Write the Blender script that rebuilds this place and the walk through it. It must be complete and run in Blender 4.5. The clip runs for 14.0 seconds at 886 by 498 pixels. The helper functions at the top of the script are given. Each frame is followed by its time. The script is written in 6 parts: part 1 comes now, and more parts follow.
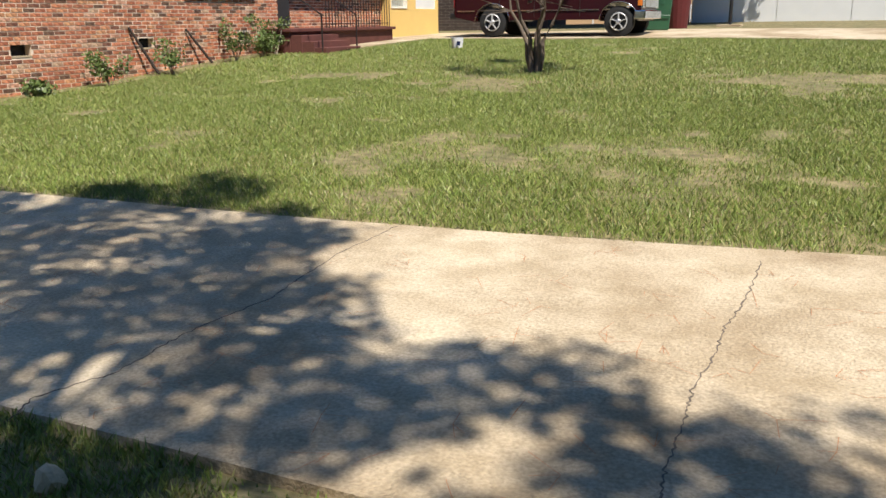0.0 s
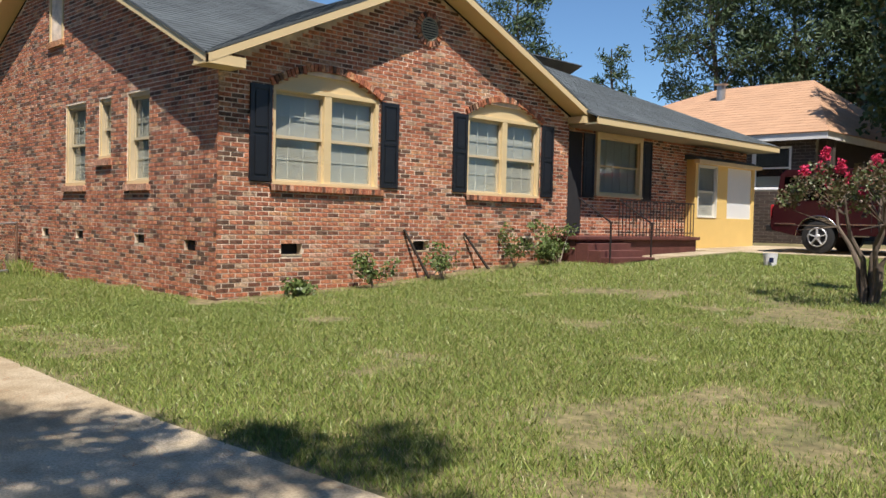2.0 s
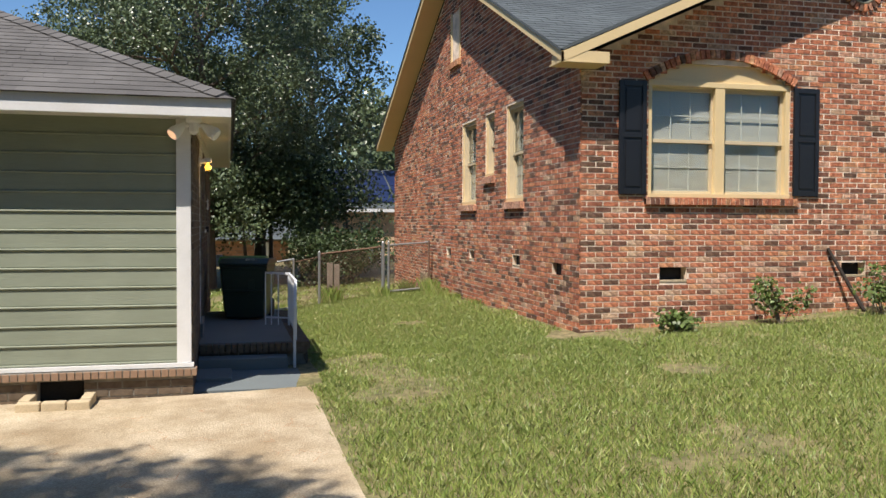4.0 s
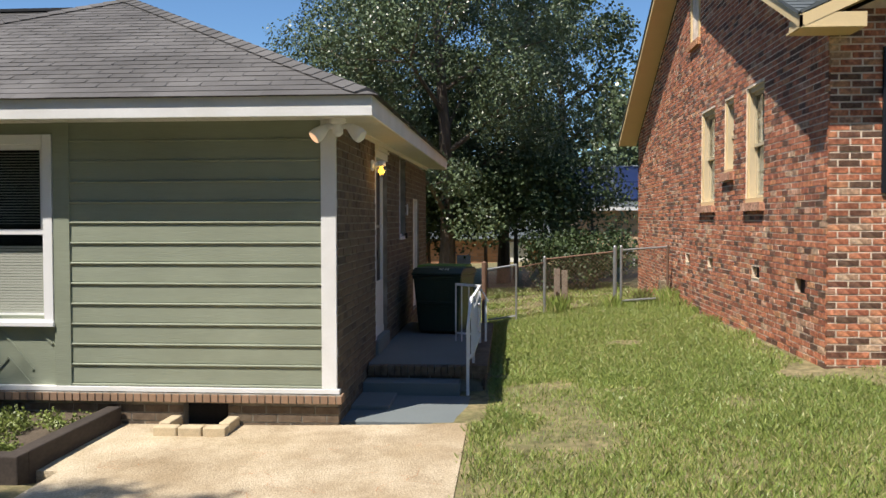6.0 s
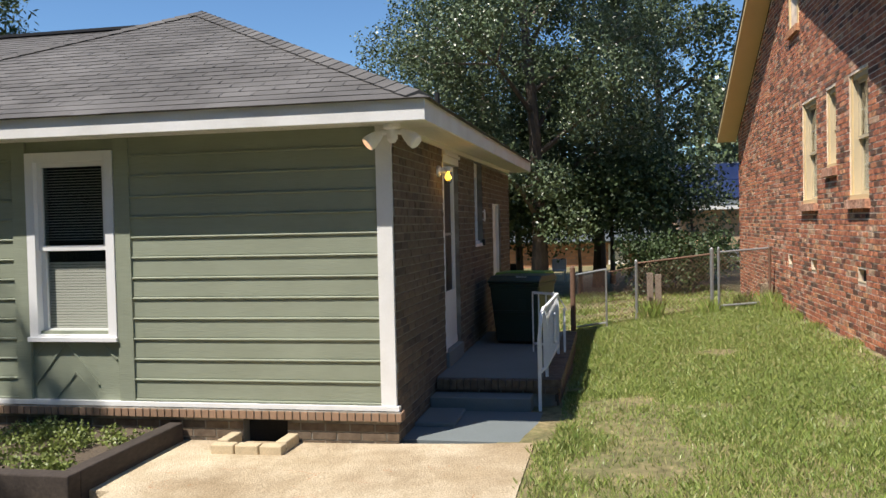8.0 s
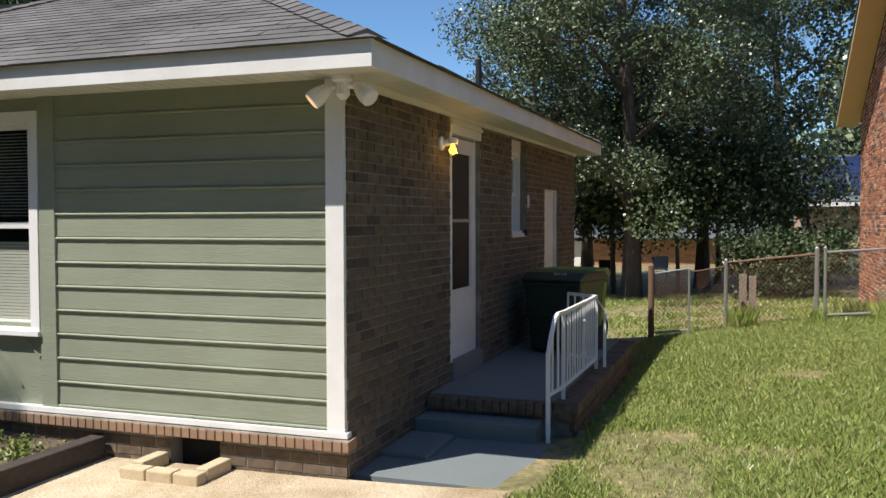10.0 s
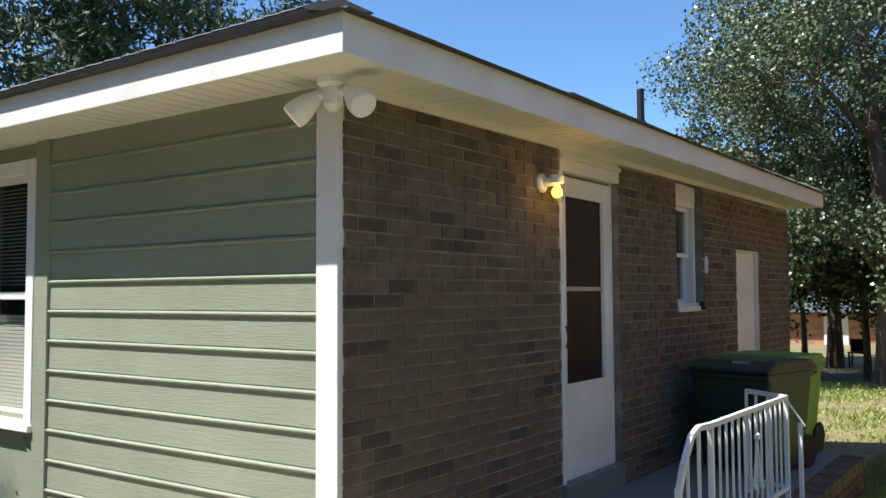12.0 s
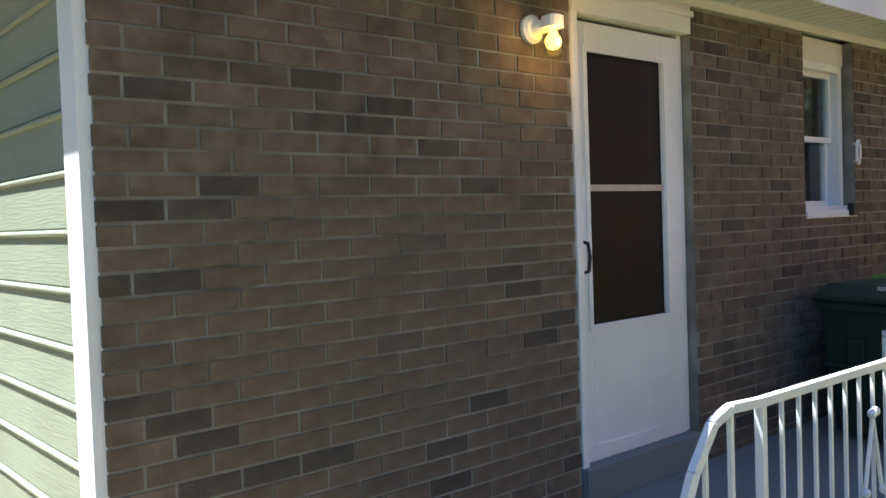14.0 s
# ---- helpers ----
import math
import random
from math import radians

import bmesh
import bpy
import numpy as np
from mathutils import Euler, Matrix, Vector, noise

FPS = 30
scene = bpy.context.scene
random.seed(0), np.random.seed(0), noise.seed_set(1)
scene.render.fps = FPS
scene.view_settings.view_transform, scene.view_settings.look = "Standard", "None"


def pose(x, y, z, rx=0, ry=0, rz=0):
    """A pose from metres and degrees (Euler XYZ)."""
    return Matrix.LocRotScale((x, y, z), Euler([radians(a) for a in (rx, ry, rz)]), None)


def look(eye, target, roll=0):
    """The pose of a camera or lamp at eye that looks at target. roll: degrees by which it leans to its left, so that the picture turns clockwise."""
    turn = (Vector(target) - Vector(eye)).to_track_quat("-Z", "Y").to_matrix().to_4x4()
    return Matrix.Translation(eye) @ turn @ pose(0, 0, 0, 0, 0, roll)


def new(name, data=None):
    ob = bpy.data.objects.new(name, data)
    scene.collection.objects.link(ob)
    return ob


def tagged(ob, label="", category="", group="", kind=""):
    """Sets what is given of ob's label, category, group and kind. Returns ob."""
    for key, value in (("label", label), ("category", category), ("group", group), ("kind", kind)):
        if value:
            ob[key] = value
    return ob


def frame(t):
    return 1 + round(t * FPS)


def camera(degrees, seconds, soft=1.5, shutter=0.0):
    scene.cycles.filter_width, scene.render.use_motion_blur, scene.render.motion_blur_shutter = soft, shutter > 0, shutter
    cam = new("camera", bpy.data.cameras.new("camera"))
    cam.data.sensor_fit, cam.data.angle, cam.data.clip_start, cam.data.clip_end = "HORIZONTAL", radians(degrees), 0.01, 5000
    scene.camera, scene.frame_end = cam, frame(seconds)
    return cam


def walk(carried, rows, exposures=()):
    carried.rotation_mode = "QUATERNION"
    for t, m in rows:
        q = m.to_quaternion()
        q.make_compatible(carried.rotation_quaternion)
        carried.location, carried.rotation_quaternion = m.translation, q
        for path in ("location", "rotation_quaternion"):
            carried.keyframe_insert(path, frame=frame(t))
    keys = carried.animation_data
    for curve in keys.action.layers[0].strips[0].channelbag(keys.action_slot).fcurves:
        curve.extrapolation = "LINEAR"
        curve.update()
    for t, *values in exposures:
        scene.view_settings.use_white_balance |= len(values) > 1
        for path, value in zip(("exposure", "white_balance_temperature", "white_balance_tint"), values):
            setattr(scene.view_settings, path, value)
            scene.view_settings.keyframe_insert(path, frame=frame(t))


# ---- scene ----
cam = camera(54.5, 14.0)
# seconds, place of the eye, tilt (90 is level), roll, heading
ROWS = [
    (0.0, 0.0, 0.0, 1.535, 75.06, 0.53, 24.76),
    (0.5, -0.104, 0.468, 1.59, 81.29, 0.08, 29.99),
    (1.0, -0.329, 1.015, 1.614, 87.4, -0.61, 32.07),
    (1.5, -0.46, 1.598, 1.634, 88.51, -0.82, 38.4),
    (2.0, -0.675, 2.149, 1.626, 88.09, -1.35, 45.56),
    (2.5, -0.894, 2.764, 1.647, 87.1, -1.49, 51.99),
    (3.0, -1.182, 3.259, 1.671, 86.94, -1.26, 61.09),
    (3.5, -1.436, 3.757, 1.721, 87.72, -0.18, 69.62),
    (4.0, -1.724, 4.226, 1.764, 88.32, -0.2, 76.03),
    (6.5, -3.104, 5.433, 1.912, 88.74, 0.02, 97.31),
    (7.0, -3.135, 5.478, 1.927, 89.51, 0.04, 99.37),
    (7.5, -3.187, 5.525, 1.926, 88.92, 0.91, 100.3),
    (10.0, -5.165, 6.323, 1.827, 88.03, 0.13, 109.3),
    (10.5, -5.662, 6.371, 1.792, 88.4, -0.02, 113.55),
    (11.0, -6.248, 6.415, 1.798, 89.09, 1.1, 117.71),
    (11.5, -6.801, 6.473, 1.805, 91.05, 1.15, 123.9),
    (12.0, -7.355, 6.474, 1.782, 93.03, 0.32, 125.35),
    (12.5, -7.894, 6.57, 1.788, 91.48, 0.97, 127.28),
    (13.0, -8.413, 6.484, 1.766, 89.5, 0.41, 130.45),
    (13.5, -8.907, 6.461, 1.731, 88.38, 1.26, 134.35),
    (14.0, -9.391, 6.368, 1.696, 88.01, 1.98, 139.13),
]
walk(cam, [(t, pose(x, y, z, tilt, roll, yaw)) for t, x, y, z, tilt, roll, yaw in ROWS],
     [(0.0, 0.45, 6800, 12), (0.9, 0.29, 6780, 13), (4.2, 0.37, 6780, 13), (6.3, 0.45, 6750, 12), (10.0, 0.48, 6650, 12), (11.5, 0.8, 6500, 11), (12.5, 1.1, 6350, 10), (13.2, 1.45, 6250, 8), (14.0, 1.65, 6150, 8)])

# ---- world, sun ----
world = bpy.data.worlds.new("world")
scene.world = world
world.use_nodes = True
wn = world.node_tree
SUN_EL, SUN_AZ = radians(59.3), radians(128)   # height, and the way to the sun turned from +y towards +x
sky = wn.nodes.new("ShaderNodeTexSky")
sky.sky_type, sky.sun_disc, sky.sun_elevation, sky.sun_rotation = "NISHITA", False, SUN_EL, SUN_AZ
sky.dust_density, sky.air_density, sky.ozone_density = 0.1, 1.0, 1.5
sky.altitude = 800
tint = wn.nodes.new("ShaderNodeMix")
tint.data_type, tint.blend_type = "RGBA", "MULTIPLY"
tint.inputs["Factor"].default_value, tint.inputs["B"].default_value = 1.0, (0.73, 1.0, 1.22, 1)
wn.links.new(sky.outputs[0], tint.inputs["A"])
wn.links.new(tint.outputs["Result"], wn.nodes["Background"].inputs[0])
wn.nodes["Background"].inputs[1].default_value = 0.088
sun = new("sun", bpy.data.lights.new("sun", "SUN"))
sun.data.energy, sun.data.angle, sun.data.color = 5.0, radians(0.55), (1.0, 0.96, 0.9)
sun.matrix_world = look((0, 0, 0), (-math.sin(SUN_AZ) * math.cos(SUN_EL), -math.cos(SUN_AZ) * math.cos(SUN_EL), -math.sin(SUN_EL)))
R = random.Random(7)


# ---- materials ----
def mat(name, base, rough=0.8, metal=0.0, vary=0.12, scale=6.0, fine=60.0, bump=0.15, depth=0.004, isl=0.0, rnd=0.0, other=None, spec=0.5, stretch=(1, 1, 1)):
    """A surface with colour that varies at two scales, and a fine relief."""
    m = bpy.data.materials.new(name)
    m.use_nodes = True
    nt = m.node_tree
    N, L = nt.nodes, nt.links
    b = N["Principled BSDF"]
    b.inputs["Roughness"].default_value, b.inputs["Metallic"].default_value = rough, metal
    b.inputs["Specular IOR Level"].default_value = spec
    tc = N.new("ShaderNodeTexCoord")
    mp = N.new("ShaderNodeMapping")
    mp.inputs["Scale"].default_value = stretch
    L.new(tc.outputs["Object"], mp.inputs[0])
    n1, n2 = N.new("ShaderNodeTexNoise"), N.new("ShaderNodeTexNoise")
    n1.inputs["Scale"].default_value, n2.inputs["Scale"].default_value = scale, fine
    n1.inputs["Detail"].default_value, n2.inputs["Detail"].default_value = 5, 3
    L.new(mp.outputs[0], n1.inputs[0]), L.new(mp.outputs[0], n2.inputs[0])
    add = N.new("ShaderNodeMath")
    add.operation = "ADD"
    L.new(n1.outputs[0], add.inputs[0]), L.new(n2.outputs[0], add.inputs[1])
    last = add.outputs[0]
    for amount, out, node in ((rnd, "Random", "ShaderNodeObjectInfo"), (isl, "Random Per Island", "ShaderNodeNewGeometry")):
        if amount:
            o = N.new(node)
            ma = N.new("ShaderNodeMath")
            ma.operation = "MULTIPLY_ADD"
            ma.inputs[1].default_value = amount
            L.new(o.outputs[out], ma.inputs[0]), L.new(last, ma.inputs[2])
            last = ma.outputs[0]
    tot = rnd + isl
    mr = N.new("ShaderNodeMapRange")
    mr.inputs[1].default_value, mr.inputs[2].default_value = 0.6, 1.4 + tot
    L.new(last, mr.inputs[0])
    ramp = N.new("ShaderNodeValToRGB")
    lo = [max(0, c * (1 - vary)) for c in base]
    hi = [min(1, c * (1 + vary)) for c in base]
    ramp.color_ramp.elements[0].color, ramp.color_ramp.elements[1].color = (*lo, 1), (*hi, 1)
    if other:
        for i, c in enumerate(other):
            e = ramp.color_ramp.elements.new((i + 1) / (len(other) + 1))
            e.color = (*c, 1)
    L.new(mr.outputs[0], ramp.inputs[0])
    L.new(ramp.outputs[0], b.inputs["Base Color"])
    if bump:
        bp = N.new("ShaderNodeBump")
        bp.inputs["Strength"].default_value, bp.inputs["Distance"].default_value = bump, depth
        L.new(n2.outputs[0], bp.inputs["Height"])
        L.new(bp.outputs[0], b.inputs["Normal"])
    return m


M = {}
M["white"] = mat("white_paint", (0.78, 0.78, 0.76), 0.45, vary=0.04, scale=3)
M["soffit"] = mat("soffit_vinyl", (0.72, 0.71, 0.66), 0.5, vary=0.05, scale=3)
M["vinylw"] = mat("white_vinyl", (0.8, 0.8, 0.79), 0.3, vary=0.03, scale=2, bump=0.03)
M["sage"] = mat("sage_siding", (0.262, 0.29, 0.215), 0.6, vary=0.07, scale=5, fine=40, bump=0.5, depth=0.004, stretch=(1, 0.25, 3.5))
M["tanbrick"] = mat("tan_brick", (0.3, 0.19, 0.12), 0.9, vary=0.25, scale=10, fine=120, bump=0.5, isl=0.8, rnd=0.5)
M["mortar"] = mat("grey_mortar", (0.25, 0.235, 0.2), 0.95, vary=0.15, scale=8, fine=180, bump=0.6)
M["redmortar"] = mat("buff_mortar", (0.82, 0.68, 0.53), 0.95, vary=0.2, scale=8, fine=150, bump=0.6)
M["yellow"] = mat("cream_yellow_paint", (0.74, 0.57, 0.31), 0.5, vary=0.05, scale=3)
M["yellow2"] = mat("bright_yellow_paint", (0.8, 0.56, 0.2), 0.5, vary=0.05, scale=3)
M["shutter"] = mat("black_shutter", (0.012, 0.013, 0.016), 0.4, vary=0.2, scale=3, bump=0.1)
M["shingle"] = mat("grey_shingle", (0.115, 0.11, 0.105), 0.92, vary=0.3, scale=2.5, fine=220, bump=0.7, isl=0.5)
M["shingle_one"] = mat("grey_shingle_piece", (0.115, 0.11, 0.105), 0.92, vary=0.3, scale=2.5, fine=220, bump=0.7, rnd=0.5)
M["shingle2"] = mat("slate_grey_shingle", (0.085, 0.1, 0.105), 0.9, vary=0.25, scale=1.2, fine=150, bump=0.7, isl=0.5)
M["shingle3"] = mat("tan_shingle", (0.5, 0.3, 0.18), 0.92, vary=0.16, scale=1.5, fine=100, bump=0.5, isl=0.5)
M["black"] = mat("black_metal", (0.015, 0.015, 0.015), 0.5, vary=0.2)
M["concrete"] = mat("driveway_concrete", (0.49, 0.405, 0.28), 0.95, vary=0.2, scale=1.3, fine=70, bump=1.0, depth=0.012, other=[(0.45, 0.375, 0.26), (0.54, 0.455, 0.325), (0.5, 0.42, 0.29)])
M["paintedgrey"] = mat("grey_painted_concrete", (0.16, 0.185, 0.185), 0.8, vary=0.1, scale=2, fine=60, bump=0.3)
M["soil"] = mat("soil", (0.1, 0.075, 0.05), 0.95, vary=0.4, scale=3, fine=40, bump=0.8, depth=0.02)
M["grassground"] = mat("lawn_ground", (0.25, 0.2, 0.11), 0.95, vary=0.3, scale=1.6, fine=30, bump=0.45, depth=0.02, other=[(0.15, 0.15, 0.06), (0.21, 0.18, 0.085), (0.27, 0.225, 0.115)])
M["blade"] = mat("grass_blade", (0.24, 0.3, 0.066), 0.45, vary=0.4, scale=0.35, fine=5, bump=0, isl=1.5, other=[(0.46, 0.41, 0.18), (0.13, 0.19, 0.04), (0.28, 0.34, 0.08), (0.15, 0.24, 0.045), (0.42, 0.45, 0.14)])
M["leaf"] = mat("broad_leaf", (0.1, 0.136, 0.062), 0.38, vary=0.45, scale=0.6, fine=4, bump=0, isl=1.0)
# leaf green darkened to carry the shade under the tall trees
M["shadeleaf"] = mat("shade_darkened_leaf", (0.045, 0.075, 0.022), 0.6, vary=0.45, scale=0.6, fine=4, bump=0, isl=1.0)
M["coverleaf"] = mat("groundcover_leaf", (0.17, 0.21, 0.045), 0.5, vary=0.35, scale=1, fine=6, bump=0, isl=1.0)
M["darkleaf"] = mat("magnolia_leaf", (0.06, 0.095, 0.028), 0.32, vary=0.4, scale=0.6, fine=4, bump=0, isl=1.0)
M["needle"] = mat("pine_needle", (0.05, 0.085, 0.03), 0.6, vary=0.4, scale=0.5, fine=3, bump=0, isl=1.0)
M["bushleaf"] = mat("bush_leaf", (0.11, 0.16, 0.04), 0.5, vary=0.4, scale=1, fine=6, bump=0, isl=1.0)
M["myrtleleaf"] = mat("myrtle_leaf", (0.1, 0.13, 0.045), 0.5, vary=0.4, scale=1, fine=6, bump=0, isl=1.0, other=[(0.13, 0.07, 0.04), (0.07, 0.11, 0.03)])
M["flower"] = mat("crimson_flower", (0.62, 0.03, 0.1), 0.6, vary=0.3, scale=6, bump=0, isl=0.6)
M["bark"] = mat("bark", (0.13, 0.1, 0.075), 0.95, vary=0.35, scale=5, fine=25, bump=0.8, depth=0.015, stretch=(1, 1, 0.3))
M["palebark"] = mat("pale_bark", (0.26, 0.21, 0.16), 0.9, vary=0.3, scale=5, fine=25, bump=0.5, stretch=(1, 1, 0.3))
M["galv"] = mat("galvanised_steel", (0.42, 0.43, 0.43), 0.45, metal=0.7, vary=0.15, scale=20, bump=0.1)
M["rust"] = mat("rusty_wire", (0.2, 0.12, 0.08), 0.8, metal=0.3, vary=0.3, scale=20)
M["ironpaint"] = mat("white_iron_paint", (0.75, 0.76, 0.78), 0.5, vary=0.08, scale=12)
M["blackiron"] = mat("dark_iron_paint", (0.03, 0.02, 0.018), 0.6, vary=0.3, scale=12)
M["bingreen"] = mat("dark_green_plastic", (0.014, 0.032, 0.022), 0.45, vary=0.15, scale=3, bump=0.1)
M["bingreen2"] = mat("green_plastic", (0.02, 0.09, 0.045), 0.45, vary=0.15, scale=3, bump=0.1)
M["binlime"] = mat("lime_green_plastic", (0.13, 0.27, 0.03), 0.45, vary=0.1, scale=3, bump=0.1)
M["carpaint"] = mat("maroon_car_paint", (0.035, 0.006, 0.009), 0.2, vary=0.1, scale=1, bump=0)
M["chrome"] = mat("chrome", (0.7, 0.7, 0.7), 0.15, metal=1.0, vary=0.05, bump=0)
M["alloy"] = mat("silver_alloy", (0.62, 0.62, 0.62), 0.35, metal=0.2, vary=0.05, bump=0)
M["rubber"] = mat("tyre_rubber", (0.02, 0.02, 0.02), 0.85, vary=0.2)
M["amber"] = mat("amber_lens", (0.8, 0.22, 0.03), 0.2, vary=0.1, bump=0)
M["blind"] = mat("window_blind", (0.6, 0.58, 0.5), 0.6, vary=0.05, scale=2, bump=0.05)
M["cream"] = mat("cream_sash", (0.6, 0.5, 0.33), 0.5, vary=0.06, scale=3)
# louvre paint; its dark tone also stands in for the porch soffit's shade
M["louvre"] = mat("grey_green_louvre_and_shaded_soffit", (0.3, 0.28, 0.2), 0.6, vary=0.15)
M["grille"] = mat("pale_grille_bar", (0.68, 0.66, 0.58), 0.5, vary=0.05)
# maroon of slab and steps; on the brick base it stands for shade
M["porchpaint_shade"] = mat("maroon_porch_paint_and_shade", (0.13, 0.045, 0.035), 0.75, vary=0.35, scale=4, fine=50, bump=0.3)
# near-black stand-in for unlit hollows behind panes and vents; also the entry door
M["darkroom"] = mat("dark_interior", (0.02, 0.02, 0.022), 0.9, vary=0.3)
M["screen"] = mat("dark_screen_mesh", (0.004, 0.004, 0.0045), 0.4, vary=0.15, scale=2, fine=600, bump=0.2, spec=0.2)
M["darkbrick2"] = mat("dark_brown_brick", (0.075, 0.055, 0.045), 0.9, vary=0.4, scale=8, fine=90, bump=0.6, isl=1.2)
M["orangebrick"] = mat("orange_brick", (0.42, 0.22, 0.12), 0.9, vary=0.3, scale=8, fine=60, bump=0.4, isl=1)
M["paver"] = mat("buff_block", (0.52, 0.42, 0.27), 0.9, vary=0.2, scale=10, fine=80, bump=0.5)
M["blocktimber"] = mat("dark_timber", (0.05, 0.038, 0.03), 0.9, vary=0.4, scale=6, fine=40, bump=0.8, stretch=(0.4, 1, 1))
M["needles"] = mat("fallen_needle", (0.45, 0.17, 0.06), 0.8, vary=0.3, scale=3, bump=0)
M["solar"] = mat("solar_cell", (0.016, 0.028, 0.085), 0.3, vary=0.3, scale=4, bump=0)
M["buff"] = mat("buff_wall_paint", (0.62, 0.42, 0.26), 0.8, vary=0.08, scale=2)
M["panelwhite"] = mat("white_container_panel", (0.75, 0.77, 0.76), 0.5, vary=0.05, scale=2)
M["signred"] = mat("red_print", (0.6, 0.03, 0.04), 0.5, vary=0.08)
M["plastic"] = mat("white_plastic", (0.8, 0.8, 0.8), 0.4, vary=0.04)
M["crack"] = mat("crack_dirt", (0.16, 0.13, 0.1), 1.0, vary=0.3)


def brick_mat(name, colours, single=False, white=0.0):
    """Fired bricks, each of one of several colours, with stains and grain."""
    m = mat(name, colours[0], 0.9, vary=0.1, scale=9, fine=120, bump=0.7, depth=0.005)
    nt = m.node_tree
    N, L = nt.nodes, nt.links
    src = N.new("ShaderNodeObjectInfo" if single else "ShaderNodeNewGeometry")
    ramp = N.new("ShaderNodeValToRGB")
    ramp.color_ramp.interpolation = "CONSTANT"
    n = len(colours)
    ramp.color_ramp.elements[0].color, ramp.color_ramp.elements[1].color = (*colours[0], 1), (*colours[-1], 1)
    ramp.color_ramp.elements[1].position = (n - 1) / n
    for i in range(1, n - 1):
        ramp.color_ramp.elements.new(i / n).color = (*colours[i], 1)
    L.new(src.outputs["Random" if single else "Random Per Island"], ramp.inputs[0])
    mul = N.new("ShaderNodeMix")
    mul.data_type, mul.blend_type = "RGBA", "MULTIPLY"
    mul.inputs["Factor"].default_value = 1.0
    tc, nz = N.new("ShaderNodeTexCoord"), N.new("ShaderNodeTexNoise")
    nz.inputs["Scale"].default_value, nz.inputs["Detail"].default_value = 14, 7
    L.new(tc.outputs["Object"], nz.inputs[0])
    r2 = N.new("ShaderNodeValToRGB")
    r2.color_ramp.elements[0].position, r2.color_ramp.elements[0].color = 0.25, (0.55, 0.52, 0.5, 1)
    r2.color_ramp.elements[1].position, r2.color_ramp.elements[1].color = 0.72, (1.3, 1.32, 1.35, 1)
    L.new(nz.outputs[0], r2.inputs[0])
    L.new(ramp.outputs[0], mul.inputs["A"]), L.new(r2.outputs[0], mul.inputs["B"])
    L.new(mul.outputs["Result"], N["Principled BSDF"].inputs["Base Color"])
    return m



def speckle(m, scale, lo, hi, detail=8, a=0.3, z=0.7):
    """Multiplies a material's colour by grain or stains of one size."""
    nt = m.node_tree
    N, L = nt.nodes, nt.links
    base = N["Principled BSDF"].inputs["Base Color"]
    src = base.links[0].from_socket
    tc, nz, r, mul = N.new("ShaderNodeTexCoord"), N.new("ShaderNodeTexNoise"), N.new("ShaderNodeValToRGB"), N.new("ShaderNodeMix")
    nz.inputs["Scale"].default_value, nz.inputs["Detail"].default_value = scale, detail
    r.color_ramp.elements[0].position, r.color_ramp.elements[1].position = a, z
    r.color_ramp.elements[0].color, r.color_ramp.elements[1].color = (*lo, 1), (*hi, 1)
    mul.data_type, mul.blend_type = "RGBA", "MULTIPLY"
    mul.inputs["Factor"].default_value = 1.0
    L.new(tc.outputs["Object"], nz.inputs[0]), L.new(nz.outputs[0], r.inputs[0])
    L.new(src, mul.inputs["A"]), L.new(r.outputs[0], mul.inputs["B"])
    L.new(mul.outputs["Result"], base)


speckle(M["concrete"], 55, (0.8, 0.79, 0.77), (1.12, 1.12, 1.13), 8, 0.33, 0.66)
speckle(M["concrete"], 0.75, (0.74, 0.68, 0.6), (1.12, 1.12, 1.12), 7, 0.35, 0.6)
speckle(M["concrete"], 4.0, (0.86, 0.83, 0.78), (1.06, 1.06, 1.06), 8, 0.35, 0.6)
speckle(M["shingle"], 1.1, (0.72, 0.71, 0.7), (1.25, 1.25, 1.24), 5)
speckle(M["shingle2"], 0.8, (0.75, 0.76, 0.76), (1.25, 1.25, 1.24), 6)
speckle(M["redmortar"], 2.0, (0.6, 0.58, 0.56), (1.2, 1.2, 1.2), 6)
speckle(M["sage"], 1.3, (0.88, 0.88, 0.86), (1.08, 1.08, 1.08), 6)
speckle(M["mortar"], 5.0, (0.55, 0.53, 0.5), (1.25, 1.25, 1.25), 7)
speckle(M["white"], 2.5, (0.9, 0.89, 0.87), (1.04, 1.04, 1.05), 6)
speckle(M["grassground"], 9, (0.55, 0.55, 0.5), (1.25, 1.22, 1.2), 8)

RED = [(0.43, 0.15, 0.066), (0.483, 0.18, 0.076), (0.378, 0.132, 0.06), (0.179, 0.094, 0.049), (0.399, 0.144, 0.065), (0.546, 0.24, 0.102), (0.452, 0.162, 0.072), (0.231, 0.102, 0.053), (0.493, 0.186, 0.081), (0.367, 0.126, 0.06), (0.525, 0.216, 0.093), (0.326, 0.12, 0.056), (0.441, 0.156, 0.068), (0.2, 0.102, 0.053), (0.473, 0.168, 0.075), (0.41, 0.144, 0.064), (0.263, 0.108, 0.055), (0.54, 0.27, 0.15)]
